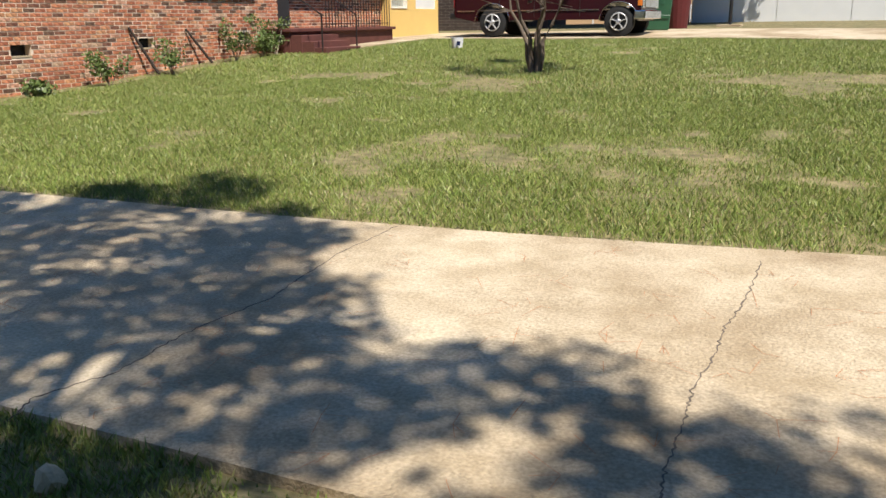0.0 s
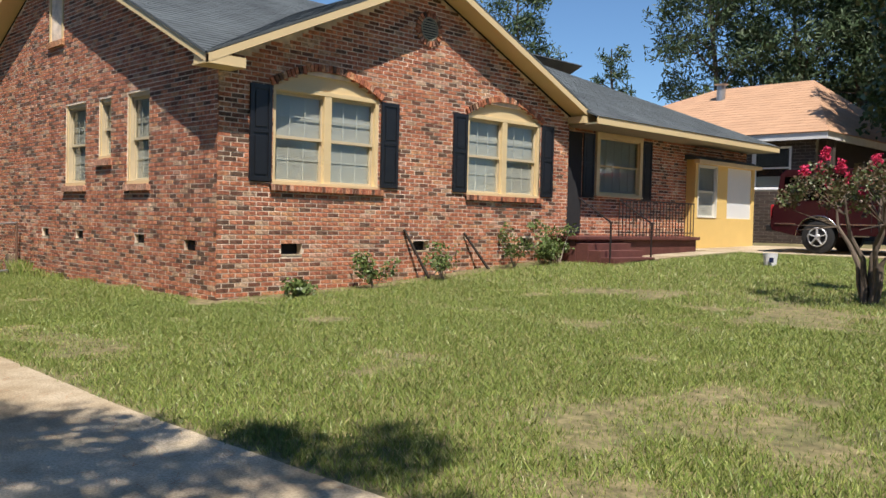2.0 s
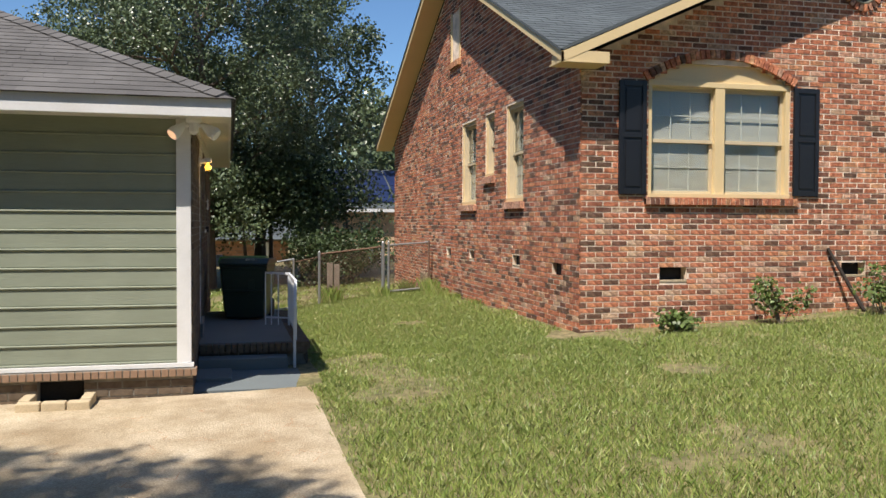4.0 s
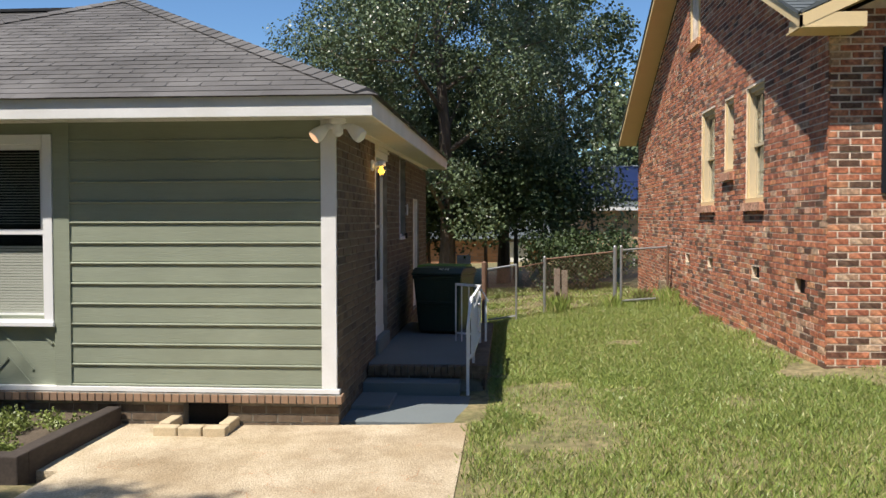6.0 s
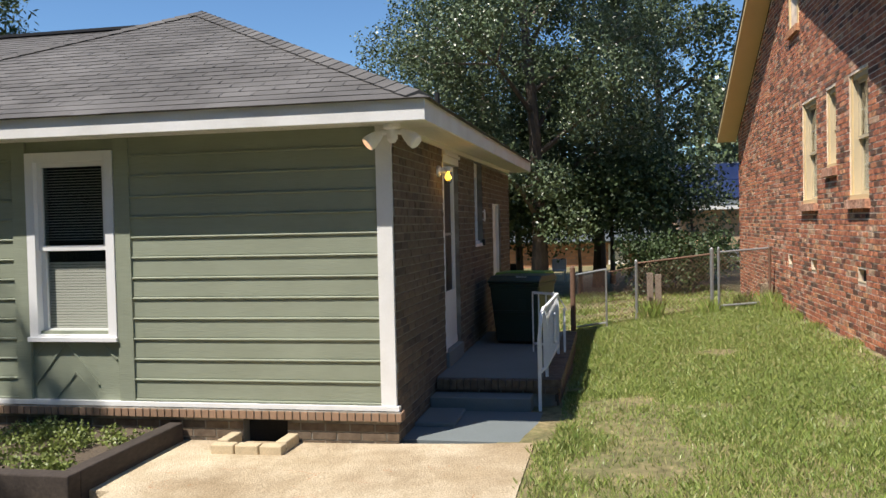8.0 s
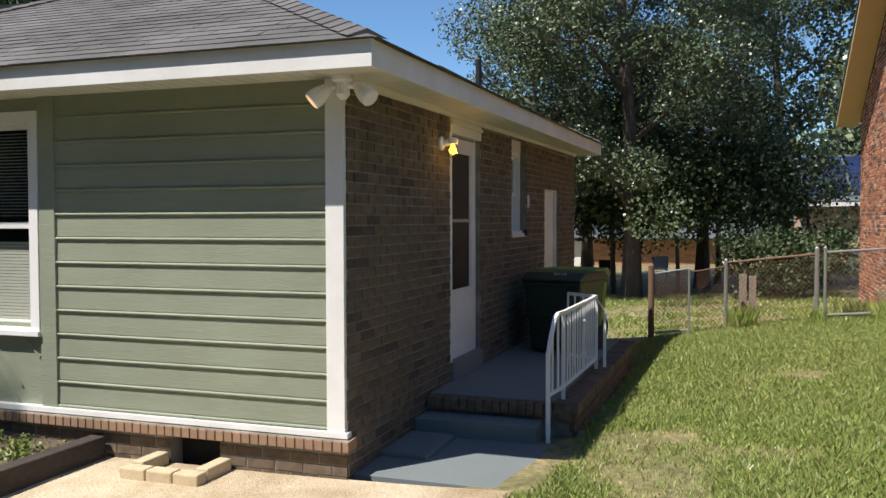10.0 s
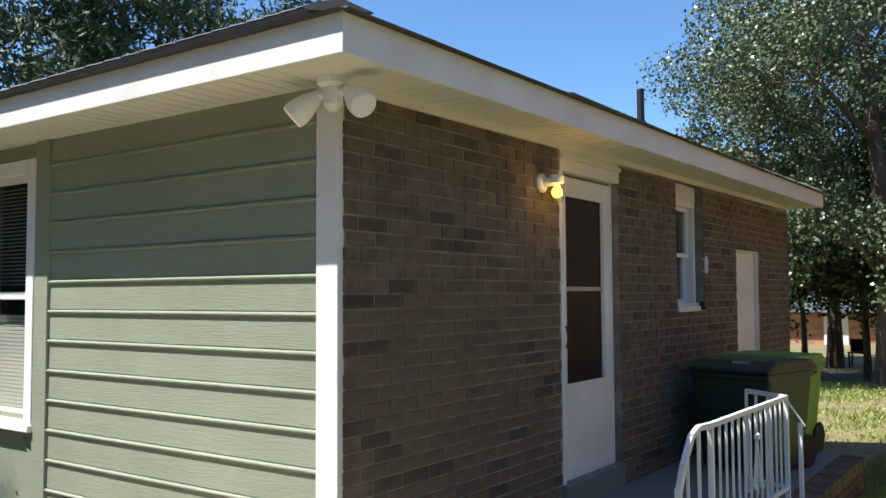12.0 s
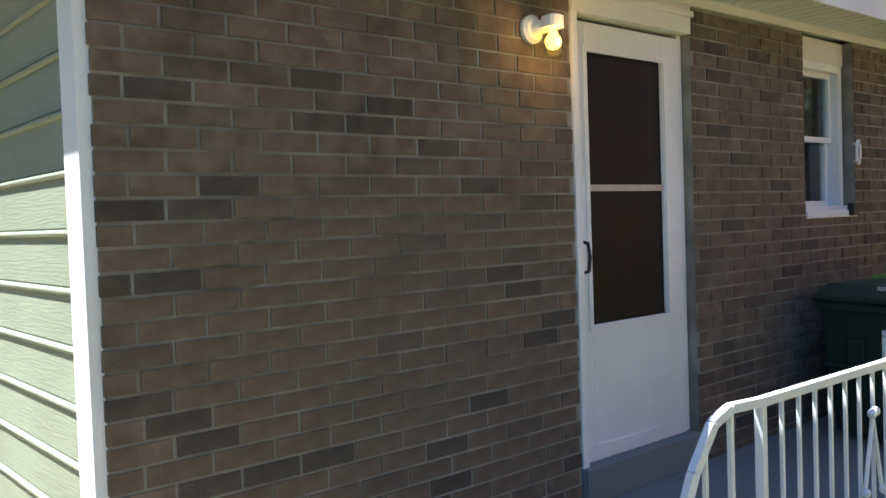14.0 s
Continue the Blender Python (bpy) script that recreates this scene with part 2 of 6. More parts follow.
BROWN = [(0.152, 0.105, 0.067), (0.163, 0.111, 0.071), (0.145, 0.1, 0.065), (0.168, 0.113, 0.073), (0.156, 0.106, 0.069), (0.16, 0.109, 0.07), (0.082, 0.06, 0.043), (0.15, 0.103, 0.066), (0.165, 0.112, 0.072), (0.147, 0.101, 0.065), (0.158, 0.108, 0.071), (0.126, 0.088, 0.06), (0.153, 0.105, 0.068), (0.162, 0.11, 0.071), (0.095, 0.069, 0.049), (0.157, 0.107, 0.069)]
BROWN = [(r * 0.9, g * 0.97, b) for r, g, b in BROWN]
RED = [tuple(min(0.62, c * k) for c, k in zip(col, (1.22, 1.15, 1.28) if col[0] > 0.3 else (0.85, 0.8, 0.9))) for col in RED]
RED[9:9] = [(0.56, 0.33, 0.2)]
M["redbrick"], M["redbrick_one"] = brick_mat("red_brick", RED), brick_mat("red_brick_piece", RED, True)
M["brownbrick"], M["brownbrick_one"] = brick_mat("brown_brick", BROWN), brick_mat("brown_brick_piece", BROWN, True)
for k in ("redbrick", "redbrick_one"):
    speckle(M[k], 5.5, (0.85, 0.85, 0.85), (1.25, 1.5, 1.6), 9, 0.45, 0.72)
    speckle(M[k], 28, (0.72, 0.7, 0.7), (1.15, 1.2, 1.22), 6, 0.35, 0.65)


def glassy(name, tint, rough=0.03, alpha=0.6):
    """A window pane: a clear sheet that mirrors the outside."""
    m = bpy.data.materials.new(name)
    m.use_nodes = True
    nt = m.node_tree
    N, L = nt.nodes, nt.links
    out = N["Material Output"]
    g, t, mix, lw = N.new("ShaderNodeBsdfGlossy"), N.new("ShaderNodeBsdfTransparent"), N.new("ShaderNodeMixShader"), N.new("ShaderNodeLayerWeight")
    pw, ma = N.new("ShaderNodeMath"), N.new("ShaderNodeMath")
    pw.operation, ma.operation = "POWER", "MULTIPLY_ADD"
    pw.inputs[1].default_value, ma.inputs[1].default_value, ma.inputs[2].default_value = 3.5, 0.6, 0.045
    g.inputs["Roughness"].default_value = rough
    t.inputs[0].default_value = (*tint, 1)
    L.new(lw.outputs["Facing"], pw.inputs[0]), L.new(pw.outputs[0], ma.inputs[0]), L.new(ma.outputs[0], mix.inputs[0])
    L.new(t.outputs[0], mix.inputs[1]), L.new(g.outputs[0], mix.inputs[2])
    L.new(mix.outputs[0], out.inputs[0])
    return m


M["glass"] = glassy("window_glass", (0.85, 0.88, 0.88))
M["darkglass"] = glassy("tinted_glass", (0.12, 0.12, 0.13))


def glow(name, colour, strength):
    m = bpy.data.materials.new(name)
    m.use_nodes = True
    b = m.node_tree.nodes["Principled BSDF"]
    b.inputs["Base Color"].default_value = (*colour, 1)
    b.inputs["Emission Color"].default_value = (*colour, 1)
    b.inputs["Emission Strength"].default_value = strength
    return m


M["bulb"] = glow("lit_amber_bulb", (1.0, 0.55, 0.06), 2.6)
M["floodface"] = glow("lit_flood_face", (1.0, 0.62, 0.38), 0.6)


# ---- building helpers ----
def box(bm, x0, x1, y0, y1, z0, z1):
    """Adds a box between two corners."""
    v = [bm.verts.new((x, y, z)) for z in (z0, z1) for y in (y0, y1) for x in (x0, x1)]
    for f in ((0, 2, 3, 1), (4, 5, 7, 6), (0, 1, 5, 4), (2, 6, 7, 3), (0, 4, 6, 2), (1, 3, 7, 5)):
        bm.faces.new([v[i] for i in f])
    return v


def beam(bm, a, b, w, h=None, up=(0, 0, 1)):
    """Adds a bar of section w x h from a to b."""
    h = h or w
    a, b = Vector(a), Vector(b)
    d = (b - a).normalized()
    s = d.cross(Vector(up))
    if s.length < 1e-4:
        s = d.cross(Vector((1, 0, 0)))
    s.normalize()
    u = s.cross(d)
    v = [bm.verts.new(p + s * i * w / 2 + u * j * h / 2) for p in (a, b) for i, j in ((-1, -1), (1, -1), (1, 1), (-1, 1))]
    for f in ((3, 2, 1, 0), (4, 5, 6, 7), (0, 1, 5, 4), (1, 2, 6, 5), (2, 3, 7, 6), (3, 0, 4, 7)):
        bm.faces.new([v[i] for i in f])


def tube(bm, pts, radii, seg=8, cap=True):
    """Adds a round tube through points."""
    rings = []
    pts = [Vector(p) for p in pts]
    for i, p in enumerate(pts):
        d = (pts[min(i + 1, len(pts) - 1)] - pts[max(i - 1, 0)]).normalized()
        s = d.cross(Vector((0.13, 0.2, 1)) if abs(d.z) < 0.9 else Vector((1, 0.1, 0))).normalized()
        u = s.cross(d)
        r = radii[i] if isinstance(radii, (list, tuple)) else radii
        rings.append([bm.verts.new(p + (s * math.cos(k * math.tau / seg) + u * math.sin(k * math.tau / seg)) * r) for k in range(seg)])
    for a, b in zip(rings, rings[1:]):
        for k in range(seg):
            bm.faces.new((a[k], a[(k + 1) % seg], b[(k + 1) % seg], b[k]))
    if cap:
        bm.faces.new(rings[0][::-1]), bm.faces.new(rings[-1])


def prism(bm, outline, lo, hi, axis="x"):
    """Adds a solid of a plane outline, between lo and hi along an axis. Outline: (y, z) for x, (x, z) for y, (x, y) for z."""
    put = {"x": lambda p, k: (k, p[0], p[1]), "y": lambda p, k: (p[0], k, p[1]), "z": lambda p, k: (p[0], p[1], k)}[axis]
    a, b = [bm.verts.new(put(p, lo)) for p in outline], [bm.verts.new(put(p, hi)) for p in outline]
    bm.faces.new(a[::-1]), bm.faces.new(b)
    for i in range(len(outline)):
        j = (i + 1) % len(outline)
        bm.faces.new((a[i], a[j], b[j], b[i]))


def part(name, bm, material, parent=None, label="", smooth=False, bevel=0.0, kind="", category=""):
    """Makes ONE mesh object of a bmesh."""
    bmesh.ops.recalc_face_normals(bm, faces=bm.faces)
    me = bpy.data.meshes.new(name)
    bm.to_mesh(me)
    bm.free()
    me.materials.append(material)
    if smooth:
        for p in me.polygons:
            p.use_smooth = True
    ob = new(name, me)
    if parent:
        ob.parent = parent
    if bevel:
        b = ob.modifiers.new("bevel", "BEVEL")
        b.width, b.segments, b.limit_method = bevel, 2, "ANGLE"
    return tagged(ob, label, category, "", kind)


def thing(name, label, category, at=(0, 0, 0), group="", turn=0):
    ob = new(name)
    ob.empty_display_size = 0.1
    ob.matrix_world = pose(*at, 0, 0, turn)
    return tagged(ob, label, category, group)


def boxes(name, material, parent, *dims, bevel=0.0, label="", kind=""):
    bm = bmesh.new()
    for d in dims:
        box(bm, *d)
    return part(name, bm, material, parent, label, bevel=bevel, kind=kind)


# ---- ground ----
KNOTS = [(0, 0, 0), (-3, 2, 0.03), (-3, 5.3, 0.12), (-7, 5, 0.13), (-10.2, 2, 0.1), (-10.2, 4.5, 0.13), (-6.7, 5.9, 0.2), (-7.4, 7.2, 0.27), (-11.8, 8.5, 0.38), (-11.8, 11.6, 0.52), (-11.8, 14.5, 0.76),
         (-11.8, 16.8, 0.88), (-11.8, 25, 1.08), (-15, 8.5, 0.36), (-19, 8.5, 0.3), (-23.5, 8.5, 0.18), (-24, -4, -0.2), (-14, 5.3, 0.1), (-18, 4.5, -0.05), (-19.7, 4.9, -0.15), (-19.7, 6, 0.06), (-19.7, 7.45, 0.22),
         (-4.9, 14.3, 0.62), (-7, 22, 1.05), (-3, 22, 1.08), (0, 30, 1.3), (3, 5, 0.05), (4, 14, 0.5), (-10, -8, 0.05), (0, -8, -0.1), (-24, 25, 1.1), (-20, 32, 1.15), (-28, 8, 0.05), (-30, -4, -0.3)]
KP = np.array([k[:2] for k in KNOTS], float)
KZ = np.array([k[2] for k in KNOTS], float)


def kernel(d2):
    return d2 * np.log(d2 + 1e-9) * 0.5


_n = len(KP)
_A = np.zeros((_n + 3, _n + 3))
_A[:_n, :_n] = kernel(((KP[:, None] - KP[None]) ** 2).sum(-1)) + np.eye(_n) * 0.3
_A[:_n, _n], _A[:_n, _n + 1:], _A[_n, :_n], _A[_n + 1:, :_n] = 1, KP, 1, KP.T
_W = np.linalg.solve(_A, np.concatenate([KZ, np.zeros(3)]))


def gz(x, y):
    """The height of the ground."""
    cx, cy = min(max(x, -30), 8), min(max(y, -12), 34)
    p = np.array([cx, cy])
    return float(kernel(((KP - p) ** 2).sum(-1)) @ _W[:_n] + _W[_n] + p @ _W[_n + 1:])


def axis_steps(lo, hi, fine, a, b, coarse):
    out, v = [], lo
    while v < hi:
        out.append(v)
        v += fine if a <= v < b else coarse
    return out + [hi]


def ground_sheet():
    xs = [-2500, -700, -250, -110, -60] + axis_steps(-40, 30, 0.5, -28, 6, 2.0) + [60, 150, 500, 2500]
    ys = [-2500, -700, -250, -110, -60] + axis_steps(-30, 50, 0.5, -3, 30, 2.0) + [60, 110, 250, 700, 2500]
    bm = bmesh.new()
    g = [[bm.verts.new((x, y, gz(x, y) - (0.12 if in_drive(x, y, -0.25) else 0.0))) for x in xs] for y in ys]
    for j in range(len(ys) - 1):
        for i in range(len(xs) - 1):
            bm.faces.new((g[j][i], g[j][i + 1], g[j + 1][i + 1], g[j + 1][i]))
    return part("ground", bm, M["grassground"], smooth=True, kind="structure", label="lawn ground with thin green grass and bare sandy patches")


def drive_edge(x):
    """The y of the lawn-side edge of the driveway."""
    return 5.0 + 0.012 * max(0.0, x + 7.5) ** 2


def drive_near(x):
    return 2.15 if x > -8.9 else -3.5


def in_drive(x, y, grow=0.0):
    return -10.3 < x < 9 and drive_near(x) - grow < y < drive_edge(x) + grow


def driveway():
    """A slab that follows the ground, with a real edge."""
    bm = bmesh.new()
    xs = [-10.22] + [-10 + 0.4 * i for i in range(0, 47)]
    n = 14
    top, low = [], []
    for x in xs:
        y0, y1 = drive_near(x), drive_edge(x)
        w = 0.012 * noise.noise((x * 3, 0, 0))
        row = [(x, y0 + (y1 - y0) * k / n + (w if k == n else 0)) for k in range(n + 1)]
        top.append([bm.verts.new((a, b, gz(a, b) + 0.012)) for a, b in row])
        low.append([bm.verts.new((a, b, gz(a, b) - 0.2)) for a, b in row])
    for i in range(len(xs) - 1):
        for k in range(n):
            bm.faces.new((top[i][k], top[i + 1][k], top[i + 1][k + 1], top[i][k + 1]))
        for k in (0, n):
            bm.faces.new((top[i][k], top[i + 1][k], low[i + 1][k], low[i][k]))
    return part("driveway", bm, M["concrete"], kind="structure", label="pale worn concrete driveway with cracks and pine needles")

ground_sheet()
driveway()

# ---- green house ----
GX, GY, GB = -10.24, 3.89, -18.15      # front wall, side wall, back wall
SOF, EAVE, RISE = 2.742, 0.415, 0.07                 # soffit height, overhang, rise of the side eave to the back


def brick_wall(name, material, mortar, parent, a, b, z0, z1, normal, holes=(), near=None, one=None, course=0.0715, length=0.205, seed=1, mort=0.011, top=None, label=""):
    """Courses of single bricks proud of a mortar backing, along a line a-b (plan), with openings and a top line. Bricks within
    the stretch near=(u0, u1, z0, z1) are objects of their own."""
    rr = random.Random(seed)
    A, B = Vector((*a, 0)), Vector((*b, 0))
    d = (B - A).normalized()
    Ltot = (B - A).length
    nrm = Vector((*normal, 0))
    joint = mort
    base = bmesh.new()

    def slab(u0, u1, w0, w1, t0, t1, bm, off=None):
        off = off or (0, 0, 0)
        p = [A + d * u + nrm * t + Vector((0, 0, w)) - Vector(off) for u in (u0, u1) for t in (t0, t1) for w in (w0, w1)]
        v = [bm.verts.new(q) for q in p]
        for f in ((0, 1, 3, 2), (4, 6, 7, 5), (0, 4, 5, 1), (2, 3, 7, 6), (1, 5, 7, 3), (0, 2, 6, 4)):
            bm.faces.new([v[i] for i in f])

    # backing in rectangles between the openings
    us = sorted({0.008, Ltot - 0.008, *[min(max(h[0], 0.008), Ltot - 0.008) for h in holes], *[min(max(h[1], 0.008), Ltot - 0.008) for h in holes]})
    zs = sorted({z0, z1, *[min(max(h[2], z0), z1) for h in holes], *[min(max(h[3], z0), z1) for h in holes]})
    for u0, u1 in zip(us, us[1:]):
        for w0, w1 in zip(zs, zs[1:]):
            um, wm = (u0 + u1) / 2, (w0 + w1) / 2
            if not any(h[0] < um < h[1] and h[2] < wm < h[3] for h in holes):
                slab(u0, u1, w0, w1, -0.2, -0.004, base)
    if top:
        pts = [(min(max(u, 0.008), Ltot - 0.008), z) for u, z in [(top[0][0], z1), *top, (top[-1][0], z1)]]
        f0 = [base.verts.new(A + d * u + nrm * -0.2 + Vector((0, 0, z))) for u, z in pts]
        f1 = [base.verts.new(A + d * u + nrm * -0.004 + Vector((0, 0, z))) for u, z in pts]
        base.faces.new(f0), base.faces.new(f1[::-1])
        for i in range(len(pts)):
            j = (i + 1) % len(pts)
            base.faces.new((f0[i], f0[j], f1[j], f1[i]))
    wall = part(name, base, mortar, parent, label, kind="" if parent else "structure")
    joined = bmesh.new()

    def under(u):
        if not top:
            return z1
        best = z1
        ps = top
        for (ua, za), (ub, zb) in zip(ps, ps[1:]):
            if min(ua, ub) <= u <= max(ua, ub) and abs(ua - ub) > 1e-6:
                best = max(best, za + (zb - za) * (u - ua) / (ub - ua))
        return best

    zmax = max([z1] + [z for _, z in top]) if top else z1
    r, z = 0, z0
    singles = []
    while z < zmax - 0.03:
        u = -(length + joint) / 2 * (r % 2) + rr.uniform(-0.01, 0.01)
        while u < Ltot:
            u0, u1 = max(u, 0.0), min(u + length, Ltot)
            w0, w1 = z + joint / 2, z + course - joint / 2
            pieces = [(u0, u1)]
            for h in holes:
                if h[2] < (w0 + w1) / 2 < h[3]:
                    nxt = []
                    for p0, p1 in pieces:
                        if h[1] <= p0 or h[0] >= p1:
                            nxt.append((p0, p1))
                        else:
                            if h[0] - p0 > 0.02:
                                nxt.append((p0, h[0]))
                            if p1 - h[1] > 0.02:
                                nxt.append((h[1], p1))
                    pieces = nxt
            for p0, p1 in pieces:
                if p1 - p0 > 0.02 and w1 < min(under(p0), under(p1)) + 0.02:
                    t = rr.uniform(-0.001, 0.003)
                    if near and near[0] < (p0 + p1) / 2 < near[1] and near[2] < z < near[3] and abs(p1 - p0 - length) < 1e-6:
                        singles.append(((p0 + p1) / 2, (w0 + w1) / 2, t))
                    else:
                        slab(p0 + rr.uniform(0, 0.003), p1 - rr.uniform(0, 0.003), w0, w1, -0.02, t, joined)
            u += length + joint
        r, z = r + 1, z + course
    part("brickwork", joined, material, wall, kind="stuff")
    for k, (u, w, t) in enumerate(singles[:300]):
        if k == 0:
            slab_b = bmesh.new()
            slab(-length / 2, length / 2, -course / 2 + joint / 2, course / 2 - joint / 2, -0.02, 0.0, slab_b, A)
            bmesh.ops.recalc_face_normals(slab_b, faces=slab_b.faces)
            me = bpy.data.meshes.new("brick")
            slab_b.to_mesh(me)
            slab_b.free()
            me.materials.append(one)
        ob = new("brick", me)
        ob.parent = wall
        ob.location = A + d * u + nrm * t + Vector((0, 0, w))
    return wall


green_house = thing("house", "single-storey house with sage green siding and dark brown brick side", "house", (GX, GY, 0))
green_house.matrix_world = pose(0, 0, 0)

# openings of the side wall, as distances from the corner: door, window, low door
SIDE_HOLES = [(2.06, 2.99, 0.40, SOF), (4.17, 4.85, 1.62, SOF), (5.84, 6.72, 0.5, 2.24)]
side_wall = brick_wall("side_wall", M["brownbrick"], M["mortar"], green_house, (GX, GY), (GB, GY), 0.0, SOF, (0, 1), SIDE_HOLES,
                       near=(0.05, 2.06, 0.55, 1.75), one=M["brownbrick_one"], seed=3, label="dark brown brick wall with grey mortar joints")
back_wall = boxes("back_wall", M["brownbrick"], green_house, (GB, GB + 0.2, -4.2, GY - 0.22, 0, SOF), (GB, GX - 0.2, -4.2, -4.0, 0, SOF))
boxes("floor_slab", M["darkroom"], green_house, (GB + 0.2, GX - 0.2, -4.0, GY - 0.2, 0.2, 0.3))
boxes("inner_ceiling", M["blind"], green_house, (GB + 0.2, GX - 0.2, -4.0, GY - 0.2, SOF - 0.05, SOF - 0.004))

# front: brick base, rowlock ledge, board, siding with a window
WY0, WY1, WZ0, WZ1 = 0.50, 1.36, 0.97, 2.64       # outer edge of the casing
front_base = brick_wall("front_base", M["brownbrick"], M["mortar"], green_house, (GX + 0.03, -4.2), (GX + 0.03, GY), 0.0, 0.315, (1, 0), [(6.72, 7.12, 0.02, 0.3)], seed=5)
# near-black panel in place of the shade inside the vent opening
boxes("vent_recess", M["darkroom"], green_house, (GX - 0.16, GX - 0.1, 2.5, 2.95, 0.0, 0.33))
led = bmesh.new()
y = -4.2
while y < GY + 0.03:
    v = box(led, GX - 0.05, GX + 0.085, y, min(y + 0.058, GY + 0.035), 0.318, 0.398)
    for q in v:
        if q.co.x > GX and q.co.z > 0.36:
            q.co.z -= 0.012
    y += 0.0685
part("brick_ledge", led, M["tanbrick"], green_house, "row of tan bricks on edge as a ledge", bevel=0.003)
boxes("ledge_mortar", M["mortar"], green_house, (GX - 0.06, GX + 0.075, -4.2, GY + 0.026, 0.322, 0.39))
boxes("bottom_board", M["white"], green_house, (GX - 0.02, GX + 0.045, -4.2, GY + 0.01, 0.396, 0.437), bevel=0.003)
sheath = bmesh.new()
for d in ((GX - 0.2, GX - 0.01, -4.2, WY0 + 0.07, 0.3, SOF), (GX - 0.2, GX - 0.01, WY1 - 0.07, GY - 0.21, 0.3, SOF),
          (GX - 0.2, GX - 0.01, WY0 + 0.07, WY1 - 0.07, 0.3, WZ0 + 0.08), (GX - 0.2, GX - 0.01, WY0 + 0.07, WY1 - 0.07, WZ1 - 0.07, SOF)):
    box(sheath, *d)
part("front_sheathing", sheath, M["sage"], green_house, "sage green flat panel wall")


def siding(y0, y1):
    """Beaded lap boards: a round bead and a groove at each lower edge."""
    z, k = 0.437, 0
    while z < SOF - 0.02:
        z1 = min(z + 0.1775, SOF)
        bm = bmesh.new()
        prism(bm, [(GX - 0.012, z + 0.003), (GX + 0.017, z + 0.003), (GX + 0.023, z + 0.007), (GX + 0.025, z + 0.013), (GX + 0.023, z + 0.019), (GX + 0.017, z + 0.023), (GX + 0.008, z + 0.024), (GX + 0.008, z + 0.029),
                   (GX + 0.0115, z + 0.030), (GX + 0.009, z1 + 0.003), (GX - 0.012, z1 + 0.003)], y0, y1, "y")
        part("siding_board", bm, M["sage"], green_house)
        z += 0.1775


siding(1.51, 3.75)
siding(-4.2, 0.37)
for y0, y1 in ((1.37, 1.515), (0.36, 0.50)):
    boxes("green_batten", M["sage"], green_house, (GX - 0.01, GX + 0.028, y0, y1, 0.438, SOF), bevel=0.003)
boxes("corner_board", M["white"], green_house, (GX - 0.01, GX + 0.034, 3.745, GY - 0.014, 0.438, SOF), bevel=0.003, label="white corner board")
# herringbone panel below the window
for dy0, dz0, dy1, dz1 in ((0.52, 0.57, 0.81, 0.93), (0.53, 0.84, 0.61, 0.94), (0.85, 0.93, 1.15, 0.57), (1.2, 0.93, 1.33, 0.8), (0.72, 0.45, 0.92, 0.68), (0.92, 0.68, 1.12, 0.45)):
    bm = bmesh.new()
    beam(bm, (GX - 0.004, dy0, dz0), (GX - 0.004, dy1, dz1), 0.018, 0.012, up=(1, 0, 0))
    part("panel_moulding", bm, M["sage"], green_house)


def sash_window(parent, axis, face, a0, a1, z0, z1, frame_mat, casing=0.09, mullions=(0, 0), blind=0.5, depth=0.1, sash=0.045, sill=True, out=1, double=True, dark=False, glass="glass"):
    """A hung window in a wall facing out along an axis, from a0 to a1 across and z0 to z1 high."""
    def B(bm, u0, u1, w0, w1, t0, t1):
        lo, hi = sorted((face + out * t0, face + out * t1))
        if axis == "x":
            box(bm, lo, hi, u0, u1, w0, w1)
        else:
            box(bm, u0, u1, lo, hi, w0, w1)
    w = thing("window", "", "")
    w.parent = parent
    f = bmesh.new()
    c = casing
    if c:
        B(f, a0, a0 + c, z0, z1, -0.06, 0.03), B(f, a1 - c, a1, z0, z1, -0.06, 0.03), B(f, a0 + c, a1 - c, z1 - c, z1, -0.06, 0.03), B(f, a0 + c, a1 - c, z0, z0 + c * 0.6, -0.06, 0.03)
        part("frame", f, frame_mat, w, bevel=0.004)
    else:
        f.free()
    if sill:
        f = bmesh.new()
        B(f, a0 - 0.01, a1 + 0.01, z0 - 0.012, z0 + 0.03, -0.03, 0.055)
        part("sill", f, frame_mat, w, bevel=0.004)
    i0, i1, j0, j1 = a0 + c, a1 - c, z0 + c * 0.6, z1 - c
    mid = (j0 + j1) / 2
    for lo, hi, t in ((j0, mid + 0.02, -0.05), (mid - 0.02, j1, -0.02)):
        f = bmesh.new()
        B(f, i0, i0 + sash, lo, hi, t - 0.035, t), B(f, i1 - sash, i1, lo, hi, t - 0.035, t)
        B(f, i0 + sash, i1 - sash, lo, lo + sash, t - 0.035, t), B(f, i0 + sash, i1 - sash, hi - sash, hi, t - 0.035, t)
        part("sash", f, frame_mat, w)
        nx, nz = mullions
        if nx or nz:
            f = bmesh.new()
            for k in range(1, nx):
                u = i0 + sash + (i1 - i0 - 2 * sash) * k / nx
                B(f, u - 0.007, u + 0.007, lo + sash, hi - sash, t - 0.036, t - 0.026)
            for k in range(1, nz):
                v = lo + sash + (hi - lo - 2 * sash) * k / nz
                B(f, i0 + sash, i1 - sash, v - 0.007, v + 0.007, t - 0.037, t - 0.025)
            part("grille", f, M["grille"], w)
        f = bmesh.new()
        B(f, i0 + sash * 0.8, i1 - sash * 0.8, lo + sash * 0.8, hi - sash * 0.8, t - 0.022, t - 0.019)
        p = part("pane", f, M[glass], w)
        p.visible_shadow = False
